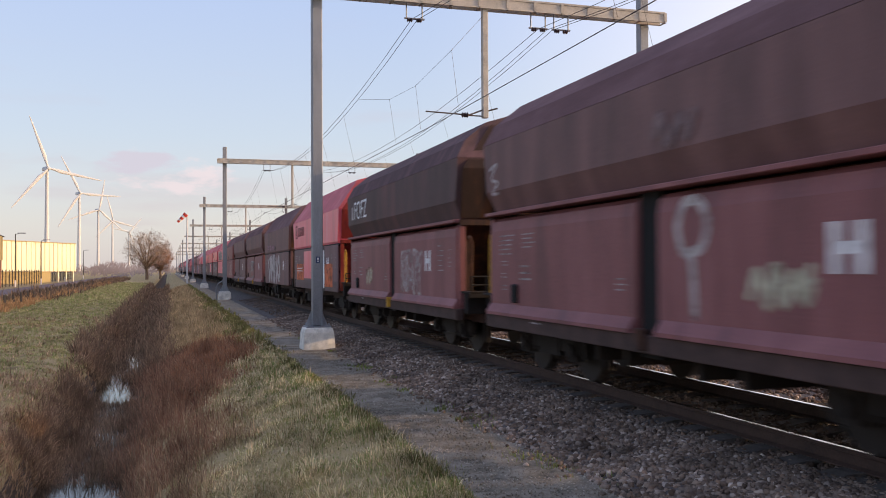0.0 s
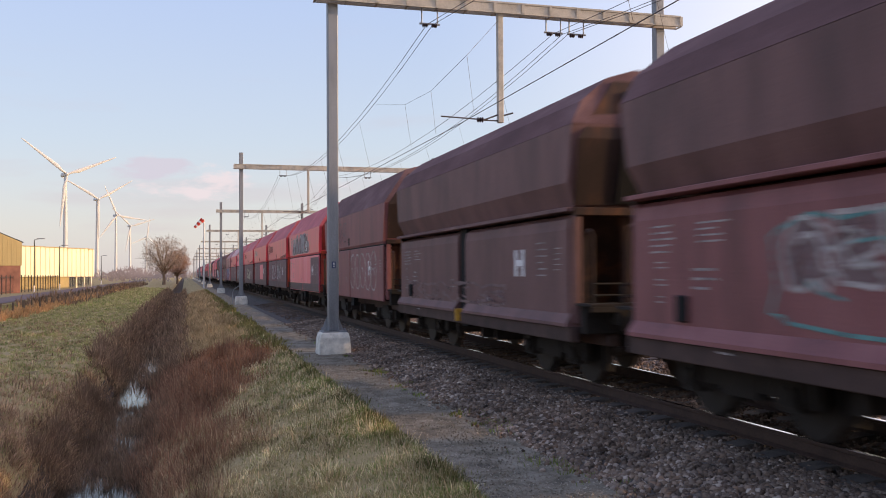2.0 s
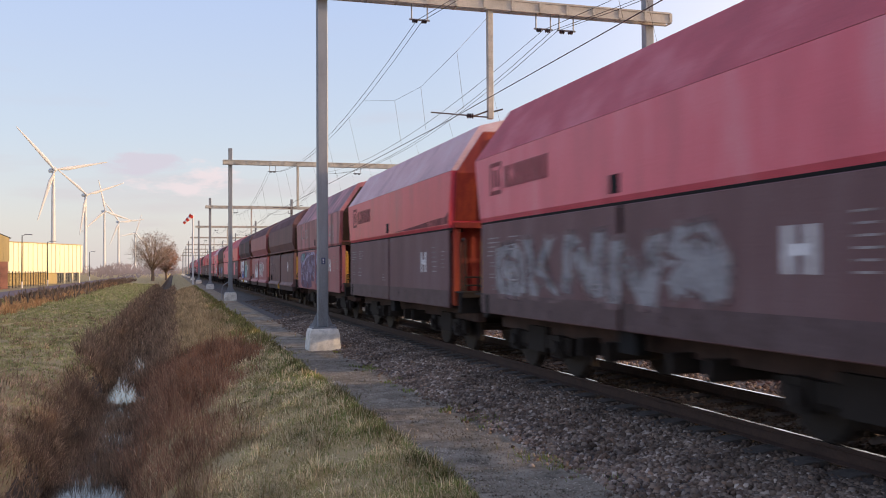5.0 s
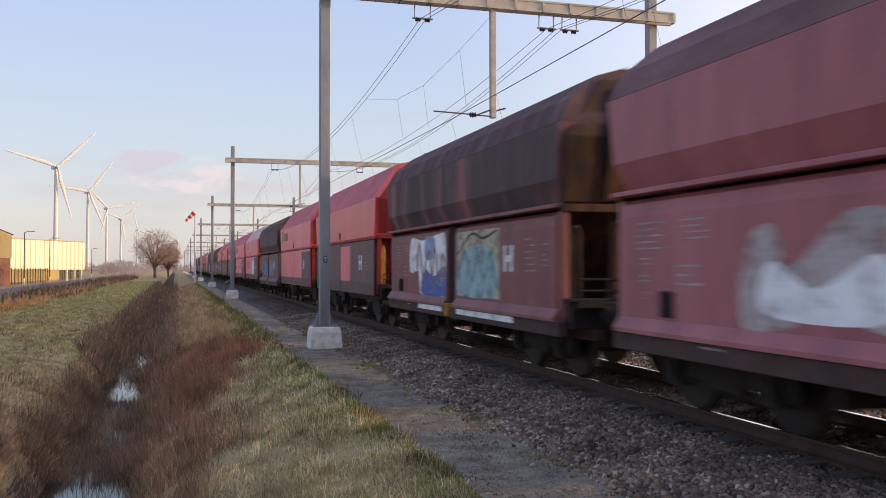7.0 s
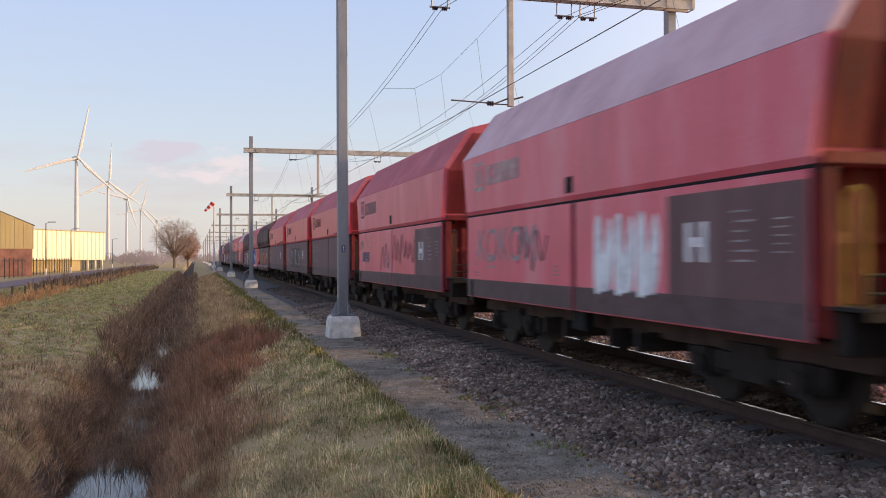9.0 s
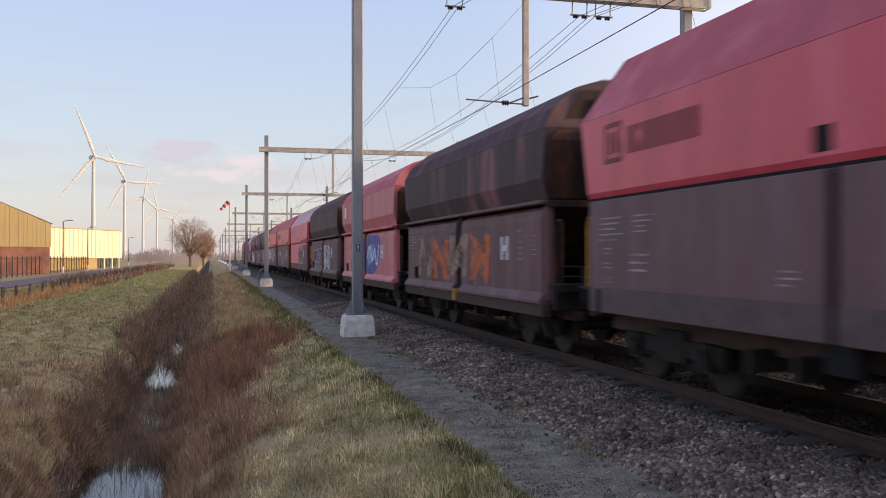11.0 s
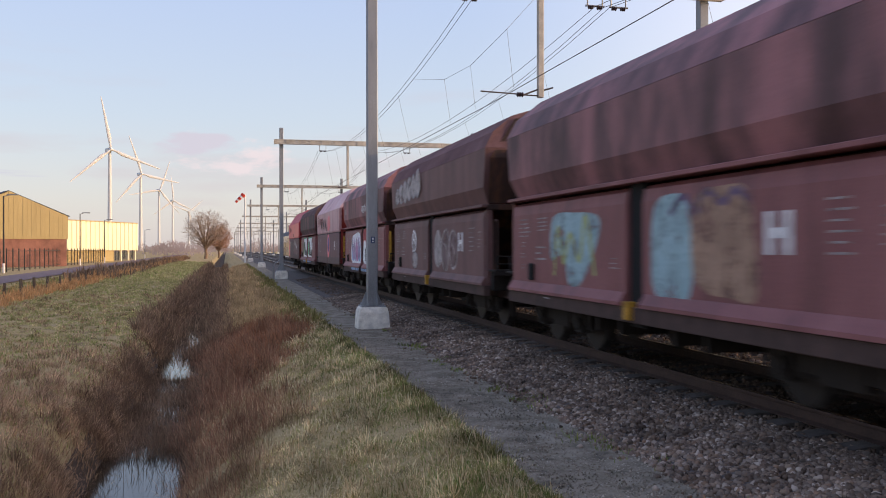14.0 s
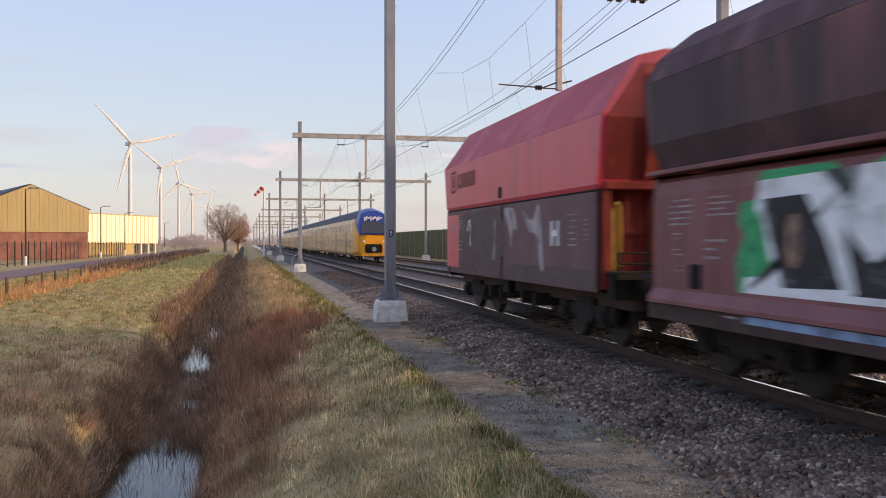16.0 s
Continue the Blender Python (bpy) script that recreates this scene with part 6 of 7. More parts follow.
# wagon 33: pink and lilac letters on white, black and white skull-like shapes, white tag on top
spray(W[33], XL_B, "g_white", [(-3.0, 1.12), (-2.95, 2.1), (-2.0, 2.3), (-0.9, 2.35), (-0.4, 2.1), (-0.4, 1.12)])
for k_, c_ in enumerate(("g_sky", "g_lilac", "g_pink", "g_sky")):
    spray(W[33], XL_B, c_, [(-2.9 + 0.62 * k_, 1.3), (-2.8 + 0.62 * k_, 2.15), (-2.45 + 0.62 * k_, 1.8), (-2.3 + 0.62 * k_, 1.2)])
    line(W[33], XL_B, "g_pink", zigzag(170 + k_, -2.9 + 0.62 * k_, -2.3 + 0.62 * k_, 1.15, 2.25, 3), 0.08)
spray(W[33], XL_B, "g_red", [(0.4, 1.7), (0.45, 2.38), (1.6, 2.42), (2.6, 2.36), (2.7, 1.8), (1.5, 1.9)])
spray(W[33], XL_B, "g_white", [(0.5, 1.13), (0.5, 1.9), (1.0, 2.0), (1.3, 1.7), (2.5, 2.0), (2.6, 1.13)])
spray(W[33], XL_B, "g_black", [(1.35, 1.95), (1.4, 2.3), (1.9, 2.36), (2.3, 2.15), (2.0, 1.9)])
bubble(W[33], XL_B, "g_white", "g_black", 1.85, 2.15, 0.2, 0.1, 175, 0.03)
block(W[33], XL_B, "g_black", 0.9, 1.1, 1.2, 1.7)
block(W[33], -1.502, "g_sky", -2.9, 2.4, 0.78, 0.885)
for k_ in range(4):
    line(W[33], XU, "g_white", zigzag(180 + k_, 0.3 + 0.6 * k_, 0.85 + 0.6 * k_, 3.1, 3.5, 3), 0.07)
block(W[33], XU, "g_pale", -4.75, -4.45, 3.2, 3.45)
# wagon 34: faded grey letters on bleached red
for u_, w_ in ((-3.2, 0.8), (-2.1, 0.75), (-1.1, 0.8)):
    spray(W[34], XU, "g_grime", [(u_, 2.75), (u_ - 0.02, 3.28), (u_ + w_ * 0.4, 3.3), (u_ + w_ * 0.45, 3.05), (u_ + w_ * 0.9, 3.3), (u_ + w_, 2.8), (u_ + w_ * 0.6, 2.9), (u_ + w_ * 0.3, 2.74)], sharp=True)
spray(W[34], XU, "faded", [(0.3, 2.7), (0.4, 3.3), (1.2, 3.4), (1.6, 2.9), (1.0, 2.66)])
spray(W[34], XL_R, "faded", [(0.1, 1.3), (0.12, 2.3), (0.9, 2.36), (1.1, 1.6), (0.6, 1.26)])
spray(W[34], XL_R, "g_blue", [(0.2, 1.6), (0.3, 2.2), (0.7, 2.25), (0.8, 1.6)])
# wagon 35: black letters edged in white with a green shadow
for o_ in (-3.25, 0.3):
    q_ = lambda pts, o=o_: [(o + u * 0.95, v) for u, v in pts]
    spray(W[35], XL_B, "g_green", q_([(0.05, 1.9), (0.1, 2.12), (0.45, 2.15), (0.5, 2.44), (1.75, 2.44), (2.1, 2.3), (2.6, 2.44), (2.9, 2.44), (2.85, 1.9), (2.2, 1.6), (0.95, 1.4), (0.5, 1.14), (0.05, 1.13), (0.0, 1.5), (0.4, 1.55)]), sharp=True)
    spray(W[35], XL_B, "g_white", q_([(0.4, 2.05), (0.5, 2.34), (1.6, 2.36), (2.05, 2.05), (2.2, 2.38), (2.9, 2.38), (2.9, 1.13), (0.15, 1.13), (0.2, 1.3), (0.75, 1.35), (0.55, 1.9)]), sharp=True)
    spray(W[35], XL_B, "g_black", q_([(0.55, 2.14), (1.35, 2.16), (1.7, 1.7), (1.95, 1.25), (0.95, 1.22), (0.85, 1.65)]), sharp=True)
    spray(W[35], XL_B, "g_black", q_([(1.95, 1.85), (2.35, 1.5), (2.85, 1.7), (2.85, 1.2), (2.1, 1.2)]), sharp=True)
    spray(W[35], XL_B, "g_tan", q_([(1.0, 1.55), (1.05, 1.9), (1.2, 1.95), (1.25, 1.6), (1.12, 1.42)]))
    line(W[35], XL_B, "g_white", q_([(1.75, 2.05), (2.05, 1.2)]), 0.16, sharp=True)
block(W[35], -1.502, "g_sky", -3.0, 2.9, 0.80, 0.885)
# wagon 36: bare red end of the door, white drips
block(W[36], XL_R, "red", -5.26, -3.9, 1.05, 2.38)
spray(W[36], XL_R, "g_grime", [(-3.6, 1.3), (-3.5, 2.3), (-2.4, 2.36), (-0.2, 2.36), (-0.1, 1.3)])
line(W[36], XL_R, "g_white", [(-3.0, 1.95), (-2.75, 2.2), (-2.72, 1.6)], 0.07)
spray(W[36], XL_R, "g_pale", [(0.2, 2.36), (0.9, 2.34), (1.1, 1.95), (0.85, 1.9), (0.7, 1.6), (0.55, 1.95)])
spray(W[36], XL_R, "g_pale", [(1.5, 2.3), (2.1, 2.1), (2.5, 2.36), (2.75, 1.3), (2.6, 1.2), (2.35, 1.8), (1.9, 1.9)])
line(W[36], XL_R, "g_pale", [(-0.5, 2.2), (-0.55, 1.5), (-0.7, 1.3)], 0.1)


# ---------------------------------------------------------------- grass, reeds, brush and stones
def island_material(name, cols, rough=0.95, thin=True):
    m = bpy.data.materials.new(name)
    m.use_nodes = True
    nt = m.node_tree
    geo = nt.nodes.new("ShaderNodeNewGeometry")
    ramp = nt.nodes.new("ShaderNodeValToRGB")
    e = ramp.color_ramp.elements
    e[0].position, e[0].color = 0.0, (*cols[0], 1)
    e[1].position, e[1].color = 1.0, (*cols[-1], 1)
    for i, c in enumerate(cols[1:-1], 1):
        el = e.new(i / (len(cols) - 1))
        el.color = (*c, 1)
    link(nt, geo, "Random Per Island", ramp, "Fac")
    # broad drifts of darker and paler growth
    co = nt.nodes.new("ShaderNodeTexCoord")
    n1 = nt.nodes.new("ShaderNodeTexNoise")
    n1.inputs["Scale"].default_value, n1.inputs["Detail"].default_value = 1.5, 6.0
    link(nt, co, "Object", n1, "Vector")
    mr = nt.nodes.new("ShaderNodeMapRange")
    mr.inputs["From Min"].default_value, mr.inputs["From Max"].default_value = 0.33, 0.67
    mr.inputs["To Min"].default_value, mr.inputs["To Max"].default_value = 0.60, 1.48
    link(nt, n1, "Fac", mr, "Value")
    hv = nt.nodes.new("ShaderNodeHueSaturation")
    link(nt, mr, "Result", hv, "Value")
    link(nt, ramp, "Color", hv, "Color")
    ramp = hv
    bs = nt.nodes["Principled BSDF"]
    link(nt, ramp, "Color", bs, "Base Color")
    bs.inputs["Roughness"].default_value = rough
    bs.inputs["Specular IOR Level"].default_value = 0.15
    if thin:
        tr = nt.nodes.new("ShaderNodeBsdfTranslucent")
        mix = nt.nodes.new("ShaderNodeMixShader")
        mix.inputs["Fac"].default_value = 0.4
        link(nt, ramp, "Color", tr, "Color")
        link(nt, bs, "BSDF", mix, 1)
        link(nt, tr, "BSDF", mix, 2)
        link(nt, mix, "Shader", nt.nodes["Material Output"], "Surface")
    return m


def fast_mesh(name, verts, loops, starts, totals, mat):
    me = bpy.data.meshes.new(name)
    me.vertices.add(len(verts))
    me.vertices.foreach_set("co", verts.astype(np.float32).ravel())
    me.loops.add(len(loops))
    me.loops.foreach_set("vertex_index", loops.astype(np.int32))
    me.polygons.add(len(starts))
    me.polygons.foreach_set("loop_start", starts.astype(np.int32))
    me.polygons.foreach_set("loop_total", totals.astype(np.int32))
    me.update(calc_edges=True)
    me.validate()
    me.materials.append(mat)
    return new(name, me)


HX = np.array([p[0] for p in PROFILE], float)
HZ = np.array([p[1] for p in PROFILE], float)


def blades(name, n, xr, yr, ln, wd, lean, cols, label, category, seed, dens=None, drift=(0, 0), far=1.0, zoff=0.0, clump=0):
    """Blades or stems that stand on the ground: n of them in a stretch of the plan, thinned by a density function, more of them near.
    clump: so many of them spring from one root and fan out."""
    r = np.random.default_rng(seed)
    m = n // clump if clump else n
    x = r.uniform(xr[0], xr[1], m)
    y = yr[0] + (yr[1] - yr[0]) * r.uniform(0, 1, m) ** far
    if clump:
        size = r.uniform(0.5, 1.3, m)
        x, y, size = (np.repeat(q, clump) for q in (x, y, size))
        a = r.uniform(0, 2 * np.pi, len(x))
        d = np.abs(r.normal(0, 0.07, len(x)))
        x, y = x + np.cos(a) * d, y + np.sin(a) * d
    n = len(x)
    patch_ = np.sin(x * 3.1 + 1.7 * np.sin(y * 1.3)) * np.sin(y * 2.3 + 1.1 * np.sin(x * 2.2)) * 0.5 + 0.5
    wob = 0.35 * np.sin(y * 0.9 + 2 * np.sin(y * 0.31)) + 0.2 * np.sin(y * 2.7)
    keep = r.uniform(0, 1, n) < (0.3 + 0.7 * patch_) * (1 if dens is None else dens(x + wob, y))
    x, y, patch_ = x[keep], y[keep], patch_[keep]
    L = r.uniform(ln[0], ln[1], n)[keep] * (0.55 + 0.6 * patch_) * (size[keep] if clump else 1)
    az = (a[keep] + r.normal(0, 0.5, len(x))) if clump else r.uniform(0, 2 * np.pi, len(x))
    n = len(x)
    z = np.interp(x, HX, HZ) + lumps(x, y) - 0.03 + zoff
    Wd = r.uniform(wd[0], wd[1], n) * np.clip(y / 14, 0.7, 6)
    le = np.minimum(1.4, np.abs(r.normal(lean * 0.85, lean * 0.4, n)))
    dx, dy = np.cos(az) * np.sin(le) + drift[0], np.sin(az) * np.sin(le) + drift[1]
    dz = np.cos(le)
    side = r.normal(0, 0.5, n)
    sx, sy = np.cos(side) * Wd, np.sin(side) * Wd
    v = np.empty((n, 5, 3))
    v[:, 0] = np.stack([x - sx, y - sy, z], 1)
    v[:, 1] = np.stack([x + sx, y + sy, z], 1)
    mid = np.stack([x + dx * L * 0.45, y + dy * L * 0.45, z + dz * L * 0.62 + 0.02], 1)
    s3 = np.stack([sx, sy, 0 * sx], 1) * 0.8
    v[:, 2], v[:, 3] = mid + s3, mid - s3
    v[:, 4] = np.stack([x + dx * L * 1.15, y + dy * L * 1.15, z + dz * L * (1 - 0.3 * np.minimum(1, le)) + 0.02], 1)
    base = np.arange(n)[:, None] * 5
    loops = (base + np.array([[0, 1, 2, 3, 3, 2, 4]])).ravel()
    starts = (np.arange(n)[:, None] * 7 + np.array([[0, 4]])).ravel()
    totals = np.tile([4, 3], n)
    ob = fast_mesh(name, v.reshape(-1, 3), loops, starts, totals, island_material(name + "_" + str(seed), [(min(0.8, c[0] * 1.16), c[1] * 1.07, c[2] * 0.92) for c in cols]))
    return tagged(ob, label, category, kind="stuff")


def ramp_up(q, a, b):
    return np.clip((q - a) / (b - a), 0, 1)


STRAW = ((0.14, 0.11, 0.055), (0.56, 0.45, 0.30), (0.30, 0.25, 0.12), (0.66, 0.54, 0.38), (0.20, 0.21, 0.075), (0.40, 0.36, 0.18), (0.10, 0.085, 0.045), (0.30, 0.32, 0.13), (0.56, 0.46, 0.31))
PALE = ((0.50, 0.40, 0.25), (0.78, 0.66, 0.48), (0.66, 0.54, 0.38), (0.40, 0.31, 0.19))
DEAD = ((0.20, 0.14, 0.09), (0.50, 0.37, 0.25), (0.34, 0.24, 0.16), (0.13, 0.09, 0.06), (0.60, 0.46, 0.33))
RUST = ((0.15, 0.085, 0.062), (0.34, 0.20, 0.14), (0.24, 0.125, 0.09), (0.44, 0.30, 0.21), (0.10, 0.06, 0.05), (0.30, 0.15, 0.10))
BROWN_STEM = ((0.26, 0.18, 0.125), (0.52, 0.38, 0.27), (0.38, 0.265, 0.19), (0.17, 0.115, 0.08), (0.62, 0.47, 0.345))
DARK = ((0.12, 0.080, 0.062), (0.24, 0.160, 0.120), (0.15, 0.115, 0.080), (0.36, 0.26, 0.19))


def brush_edge(y):
    """How far the red-brown brush reaches up the bank from the ditch."""
    return np.interp(y, [8, 11, 15.5, 20, 24, 28.5, 30.5], [-0.1, 0.25, 0.7, 1.3, 2.05, 2.1, 0.3])


def lip(y):
    return 2.70 + 0.07 * np.sin(y * 1.7) + 0.05 * np.sin(y * 4.1 + 1)


MAT = ((0.10, 0.085, 0.04), (0.54, 0.45, 0.30), (0.22, 0.21, 0.09), (0.46, 0.39, 0.26), (0.20, 0.23, 0.075), (0.34, 0.31, 0.15), (0.11, 0.095, 0.05), (0.27, 0.30, 0.115), (0.46, 0.39, 0.25))
GREEN = ((0.075, 0.14, 0.032), (0.13, 0.21, 0.055), (0.20, 0.23, 0.085), (0.34, 0.31, 0.17))
# the bank between path and ditch
blades("grass", 170000, (0.0, 2.85), (6, 34), (0.07, 0.17), (0.0028, 0.0060), 1.7, MAT, "matted straw-coloured winter grass on the bank", "grass", 101, far=1.75, dens=lambda x, y: ramp_up(x, brush_edge(y) - 0.9, brush_edge(y) + 0.3))
blades("grass", 56000, (0.3, 2.6), (6, 30), (0.12, 0.26), (0.0030, 0.0062), 1.6, PALE, "pale tufts of dead grass on the bank", "grass", 116, far=1.6, clump=30, dens=lambda x, y: ramp_up(x, brush_edge(y) - 0.8, brush_edge(y) + 0.4))
blades("grass", 70000, (1.3, 2.95), (6, 24), (0.06, 0.14), (0.0025, 0.0052), 1.0, GREEN, "fresh green grass fringe along the path", "grass", 102, far=1.5,
       dens=lambda x, y: ramp_up(x, 1.2, 2.5) * (0.4 + 0.6 * np.sin(y * 0.55 + 1) ** 2))
blades("grass", 24000, (2.45, 2.95), (6, 70), (0.10, 0.20), (0.003, 0.006), 0.9, ((0.09, 0.085, 0.035), (0.16, 0.13, 0.06), (0.10, 0.13, 0.035), (0.24, 0.18, 0.10)), "dark grass lip along the path edge", "grass", 121, far=1.6, clump=18,
       dens=lambda x, y: (x < lip(y) + 0.1) * 1.0)
# the field beyond the ditch
blades("grass", 190000, (-9.6, -2.3), (9, 75), (0.06, 0.14), (0.004, 0.008), 1.15, ((0.30, 0.27, 0.135), (0.44, 0.37, 0.23), (0.24, 0.29, 0.10), (0.52, 0.45, 0.30), (0.19, 0.24, 0.08), (0.35, 0.33, 0.15)),
       "short dry winter grass on the field", "grass", 103, far=1.8)
blades("grass", 26000, (-9.6, -2.3), (70, 170), (0.15, 0.35), (0.005, 0.009), 1.0, ((0.34, 0.32, 0.15), (0.48, 0.42, 0.24), (0.22, 0.29, 0.09)), "rough grass further along the field", "grass", 120)
blades("grass", 24000, (-9.4, -2.6), (9, 50), (0.10, 0.22), (0.004, 0.007), 1.15, DEAD, "brown dead tufts on the field", "grass", 117, far=1.5, clump=20)
blades("grass", 110000, (-7.5, -1.9), (8, 25), (0.16, 0.36), (0.0030, 0.0065), 1.2, BROWN_STEM, "long dead grass drooping over the ditch edge", "grass", 104, drift=(0.2, -0.12), far=1.4, clump=24,
       dens=lambda x, y: ramp_up(x, -7.3 + 0.22 * (y - 9), -4.2) * ramp_up(-y, -25, -16))
blades("grass", 26000, (-9.0, 3.0), (-14, 9), (0.10, 0.22), (0.006, 0.012), 1.0, STRAW, "winter grass nearer along the bank", "grass", 122, dens=lambda x, y: (1 - ramp_up(x, -2.6, -2.3) * ramp_up(-x, -0.2, 0.1)) * (x < 2.5))
# ditch and its brush
blades("brush", 60000, (-0.9, 2.2), (9, 31), (0.25, 0.62), (0.0018, 0.0040), 0.6, RUST, "reddish-brown dead herb stems on the ditch bank", "brush", 105, far=1.3, clump=14,
       dens=lambda x, y: (0.25 + 0.75 * ramp_up(y, 11, 17)) * ramp_up(brush_edge(y) - x, -0.1, 0.5))
blades("brush", 40000, (-0.7, 1.4), (8, 21), (0.14, 0.36), (0.0022, 0.0050), 1.1, DEAD, "dry tan herb stems on the ditch bank", "brush", 118, far=1.3, clump=16, dens=lambda x, y: ramp_up(brush_edge(y) + 0.5 - x, 0, 0.7) * (1 - 0.8 * ramp_up(y, 14, 20)))
blades("brush", 26000, (0.2, 2.3), (18, 31), (0.22, 0.52), (0.0020, 0.0042), 0.6, ((0.30, 0.135, 0.075), (0.40, 0.20, 0.12), (0.24, 0.12, 0.075), (0.40, 0.26, 0.17)), "rust-red low brush on the bank", "brush", 106, clump=12,
       dens=lambda x, y: ramp_up(y, 18, 24) * ramp_up(brush_edge(y) - x, -0.1, 0.7))
blades("brush", 24000, (-2.6, -1.8), (9, 60), (0.15, 0.36), (0.003, 0.006), 0.8, DARK + DEAD, "overhanging ditch weeds", "brush", 107, drift=(0.15, -0.05), far=1.4, clump=14)
blades("brush", 26000, (-2.4, -0.5), (15.6, 25), (0.18, 0.50), (0.0020, 0.0042), 0.8, DARK, "dark ditch weeds standing in the water", "brush", 108, zoff=0.08, clump=12, dens=lambda x, y: 0.55 + 0.45 * np.maximum(ramp_up(np.abs(x + 1.35), 0.3, 0.6), ramp_up(1.4 - np.abs(y - 18.4), 0, 0.8)))
blades("brush", 52000, (-2.8, 0.1), (29.5, 160), (0.35, 0.85), (0.003, 0.006), 0.7, DARK + ((0.24, 0.16, 0.11),), "dark ditch weeds along the water", "brush", 109, far=1.7, zoff=0.05, clump=14,
       dens=lambda x, y: (0.05 + 0.95 * np.maximum(ramp_up(np.abs(x + 1.4), 0.2, 0.5), ramp_up(y, 36, 48))) * (0.35 + 0.65 * np.sin(y * 0.42 + 0.8 * np.sin(x * 2)) ** 2))
blades("reeds", 2600, (-1.95, -0.85), (9, 60), (0.15, 0.55), (0.0018, 0.0035), 0.8, ((0.10, 0.08, 0.05), (0.05, 0.04, 0.03)), "thin dead reeds rising from the water", "reeds", 110, zoff=0.1, far=1.9, clump=5)
blades("grass", 60000, (0.0, 2.3), (29, 120), (0.18, 0.48), (0.004, 0.007), 0.8, ((0.44, 0.33, 0.20), (0.36, 0.26, 0.16), (0.54, 0.42, 0.27), (0.28, 0.22, 0.12)), "tall dry grass on the bank", "grass", 112, far=1.5, clump=14,
       dens=lambda x, y: ramp_up(-x, -2.3, -1.5) * ramp_up(y, 28.5, 31))
blades("grass", 20000, (1.6, 2.9), (26, 120), (0.10, 0.30), (0.004, 0.007), 0.9, ((0.14, 0.13, 0.055), (0.22, 0.19, 0.09), (0.17, 0.20, 0.065), (0.32, 0.26, 0.14)), "dull green verge grass beside the path", "grass", 123, far=1.5, clump=14)
blades("reeds", 34000, (-10.6, -8.7), (22, 160), (0.3, 0.75), (0.003, 0.006), 0.6, ((0.50, 0.28, 0.13), (0.40, 0.22, 0.11), (0.58, 0.38, 0.20), (0.30, 0.18, 0.09)), "orange dry reeds along the field posts", "reeds", 113, far=1.3, clump=12,
       dens=lambda x, y: np.clip(1.1 - np.abs(x + 9.6) / 0.9, 0, 1))
blades("brush", 16000, (-13.5, -8), (75, 230), (0.5, 1.2), (0.006, 0.01), 0.6, DARK, "dark low hedge along the road", "brush", 114, far=1.2, clump=10, dens=lambda x, y: np.clip(1.2 - np.abs(x + 10.6) / 1.9, 0, 1))
blades("grass", 24000, (-13.8, -10), (28, 110), (0.08, 0.2), (0.006, 0.010), 0.9, ((0.20, 0.22, 0.08), (0.34, 0.29, 0.15), (0.16, 0.19, 0.06)), "green road verge grass", "grass", 115, far=1.5)


def stones(name, n, xr, yr, zf, size, cols, label, seed, far=1.5, dens=None):
    """Crushed stone: rough eight-cornered lumps, each turned and scaled on its own."""
    r = np.random.default_rng(seed)
    x = r.uniform(xr[0], xr[1], n)
    y = yr[0] + (yr[1] - yr[0]) * r.uniform(0, 1, n) ** far
    if dens is not None:
        k = r.uniform(0, 1, n) < dens(x, y)
        x, y = x[k], y[k]
        n = len(x)
    z = zf(x, y)
    a = (1 + 5 ** 0.5) / 2
    ico = np.array([(-1, a, 0), (1, a, 0), (-1, -a, 0), (1, -a, 0), (0, -1, a), (0, 1, a), (0, -1, -a), (0, 1, -a), (a, 0, -1), (a, 0, 1), (-a, 0, -1), (-a, 0, 1)]) / 1.9
    tri = np.array([(0, 11, 5), (0, 5, 1), (0, 1, 7), (0, 7, 10), (0, 10, 11), (1, 5, 9), (5, 11, 4), (11, 10, 2), (10, 7, 6), (7, 1, 8), (3, 9, 4), (3, 4, 2), (3, 2, 6), (3, 6, 8), (3, 8, 9), (4, 9, 5),
                    (2, 4, 11), (6, 2, 10), (8, 6, 7), (9, 8, 1)])
    s = r.uniform(size[0], size[1], (n, 1, 1)) * r.uniform(0.6, 1.25, (n, 1, 3))
    v = ico[None] * r.uniform(0.72, 1.2, (n, 12, 1)) * s
    q = r.normal(size=(n, 4))
    q /= np.linalg.norm(q, axis=1, keepdims=True)
    w, i, j, k = q.T
    rot = np.stack([np.stack([1 - 2 * (j * j + k * k), 2 * (i * j - k * w), 2 * (i * k + j * w)], 1), np.stack([2 * (i * j + k * w), 1 - 2 * (i * i + k * k), 2 * (j * k - i * w)], 1),
                    np.stack([2 * (i * k - j * w), 2 * (j * k + i * w), 1 - 2 * (i * i + j * j)], 1)], 1)
    v = np.einsum("nab,nvb->nva", rot, v) + np.stack([x, y, z], 1)[:, None]
    loops = (np.arange(n)[:, None] * 12 + tri.ravel()[None]).ravel()
    m = n * 20
    ob = fast_mesh(name, v.reshape(-1, 3), loops, np.arange(m) * 3, np.full(m, 3), island_material(name + "_" + str(seed), cols, 0.85, False))
    return tagged(ob, label, "stones", kind="stuff")


def bed(x, y):
    return -0.215 - np.clip(5.35 - x, 0, 2) * 0.145


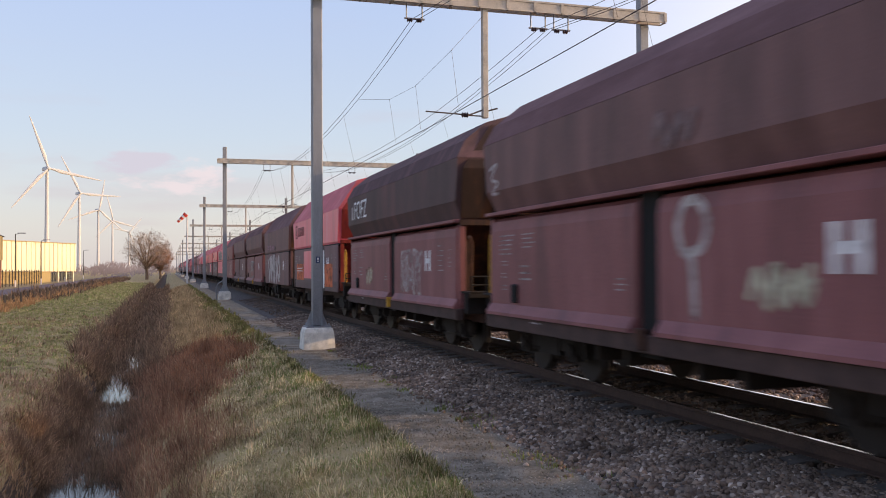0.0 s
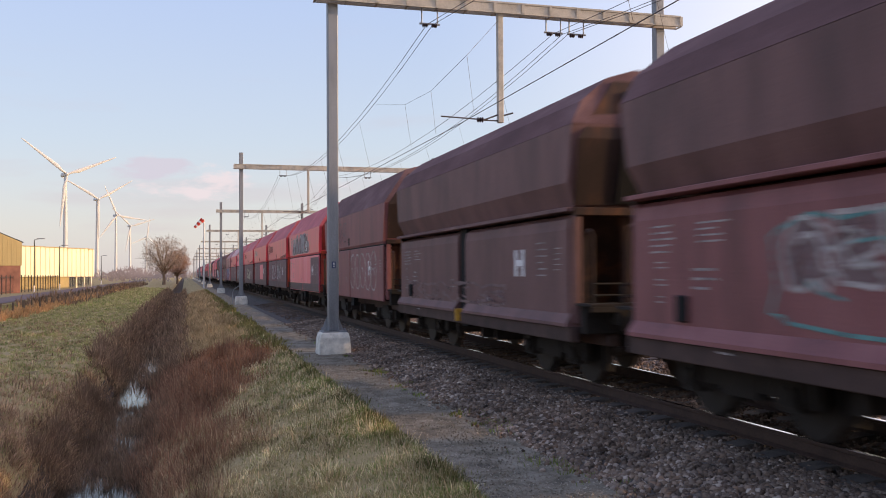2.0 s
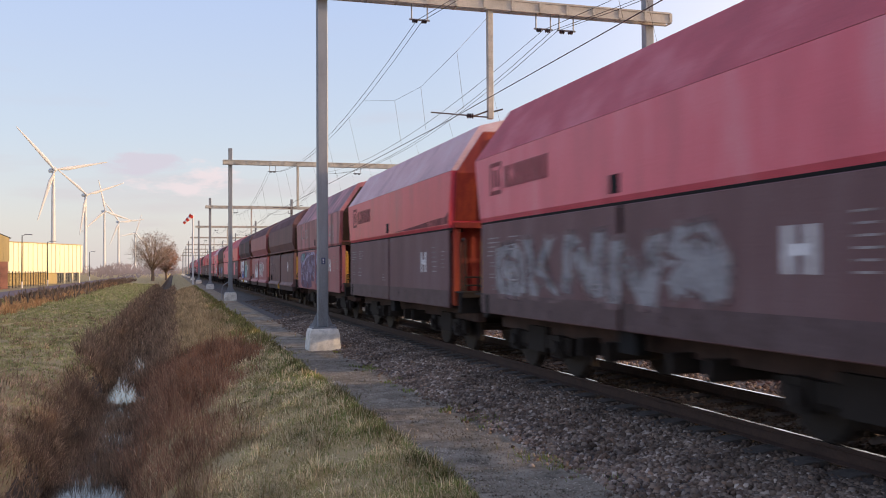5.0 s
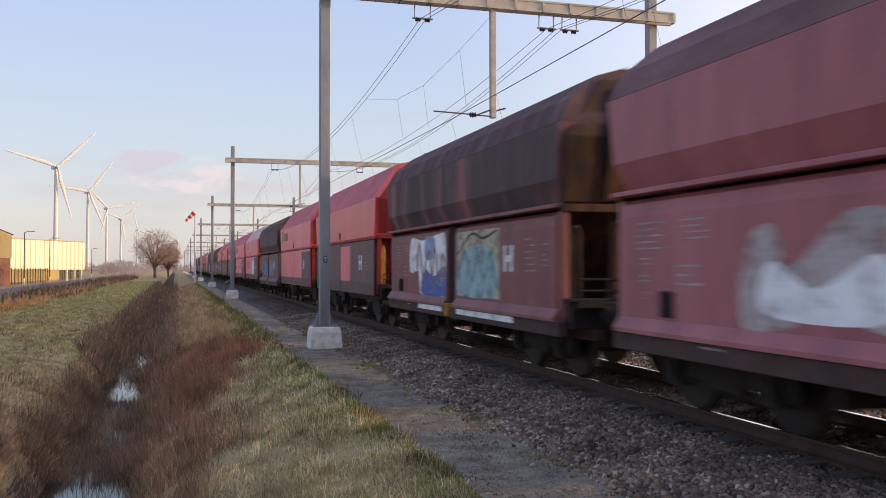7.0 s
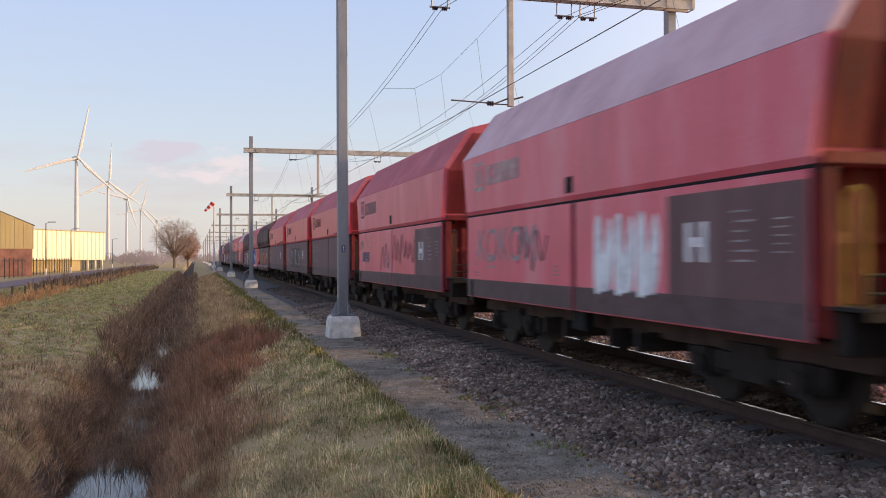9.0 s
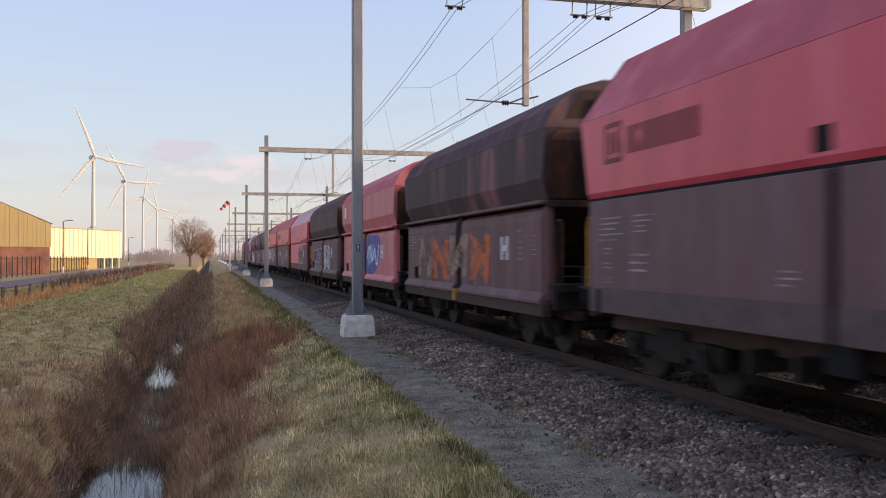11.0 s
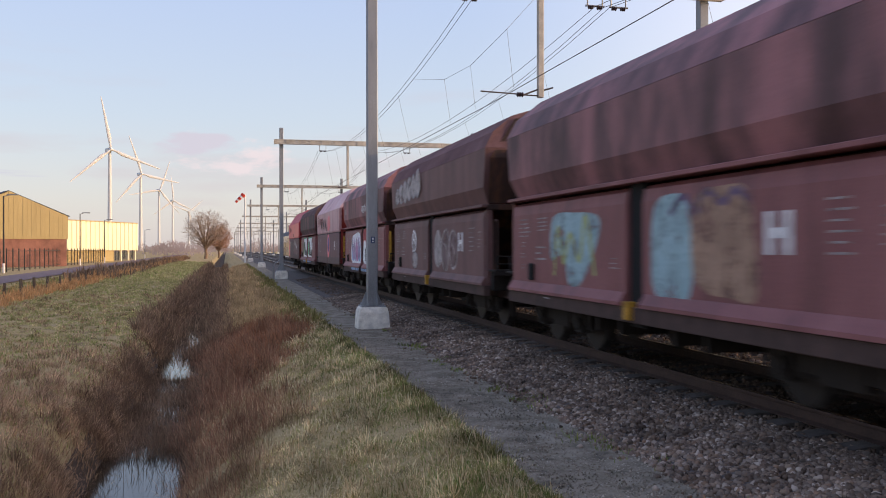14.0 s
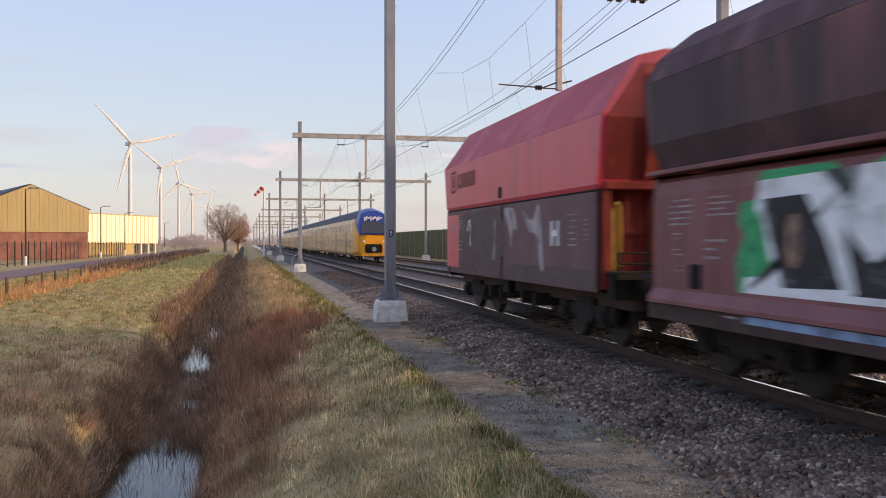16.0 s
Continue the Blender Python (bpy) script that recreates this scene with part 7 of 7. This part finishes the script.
STONE = ((0.055, 0.040, 0.030), (0.206, 0.157, 0.122), (0.137, 0.090, 0.061), (0.412, 0.332, 0.266), (0.151, 0.109, 0.084), (0.103, 0.066, 0.043), (0.288, 0.207, 0.150), (0.110, 0.083, 0.066), (0.219, 0.136, 0.087))
BROWN = ((0.052, 0.035, 0.025), (0.145, 0.098, 0.070), (0.090, 0.062, 0.045), (0.206, 0.148, 0.111), (0.069, 0.044, 0.031))
stones("ballast_stones", 25000, (3.95, 5.75), (5, 38), bed, (0.022, 0.046), STONE, "loose grey crushed ballast stones", 201, far=1.7)
stones("ballast_stones", 16000, (4.3, 6.05), (5, 60), lambda x, y: bed(x, y) + 0.004, (0.022, 0.044), BROWN, "rust-brown ballast stones beside the rail", 205, far=1.8, dens=lambda x, y: np.clip((x - 4.2) / 1.2, 0, 1))
stones("ballast_stones", 7000, (7.3, 10.0), (5, 40), bed, (0.025, 0.05), STONE, "loose brownish ballast between the tracks", 202, far=1.4)
stones("ballast_stones", 8000, (6.0, 7.5), (5, 30), lambda x, y: bed(x, y) + 0.01, (0.024, 0.045), BROWN, "rust-brown ballast between the rails", 203, far=1.4)
stones("grit", 9000, (2.75, 4.2), (6, 24), lambda x, y: -0.400 + 0 * x, (0.005, 0.014), ((0.15, 0.125, 0.095), (0.30, 0.255, 0.20), (0.20, 0.165, 0.125), (0.38, 0.335, 0.275)), "scattered grit on the path", 204, far=1.7)
stones("ballast_stones", 700, (3.6, 4.1), (6, 40), lambda x, y: -0.392 + 0 * x, (0.018, 0.038), STONE, "ballast stones strayed onto the path", 206, far=1.4, dens=lambda x, y: np.clip((x - 3.5) / 0.5, 0, 1) ** 2)
blades("grass", 3500, (3.7, 4.3), (6, 30), (0.04, 0.10), (0.004, 0.007), 0.9, ((0.12, 0.18, 0.05), (0.20, 0.22, 0.08)), "small green weeds at the foot of the ballast", "grass", 119, far=1.5, clump=25, zoff=0.11, dens=lambda x, y: np.sin(y * 0.9) ** 4)


motions()
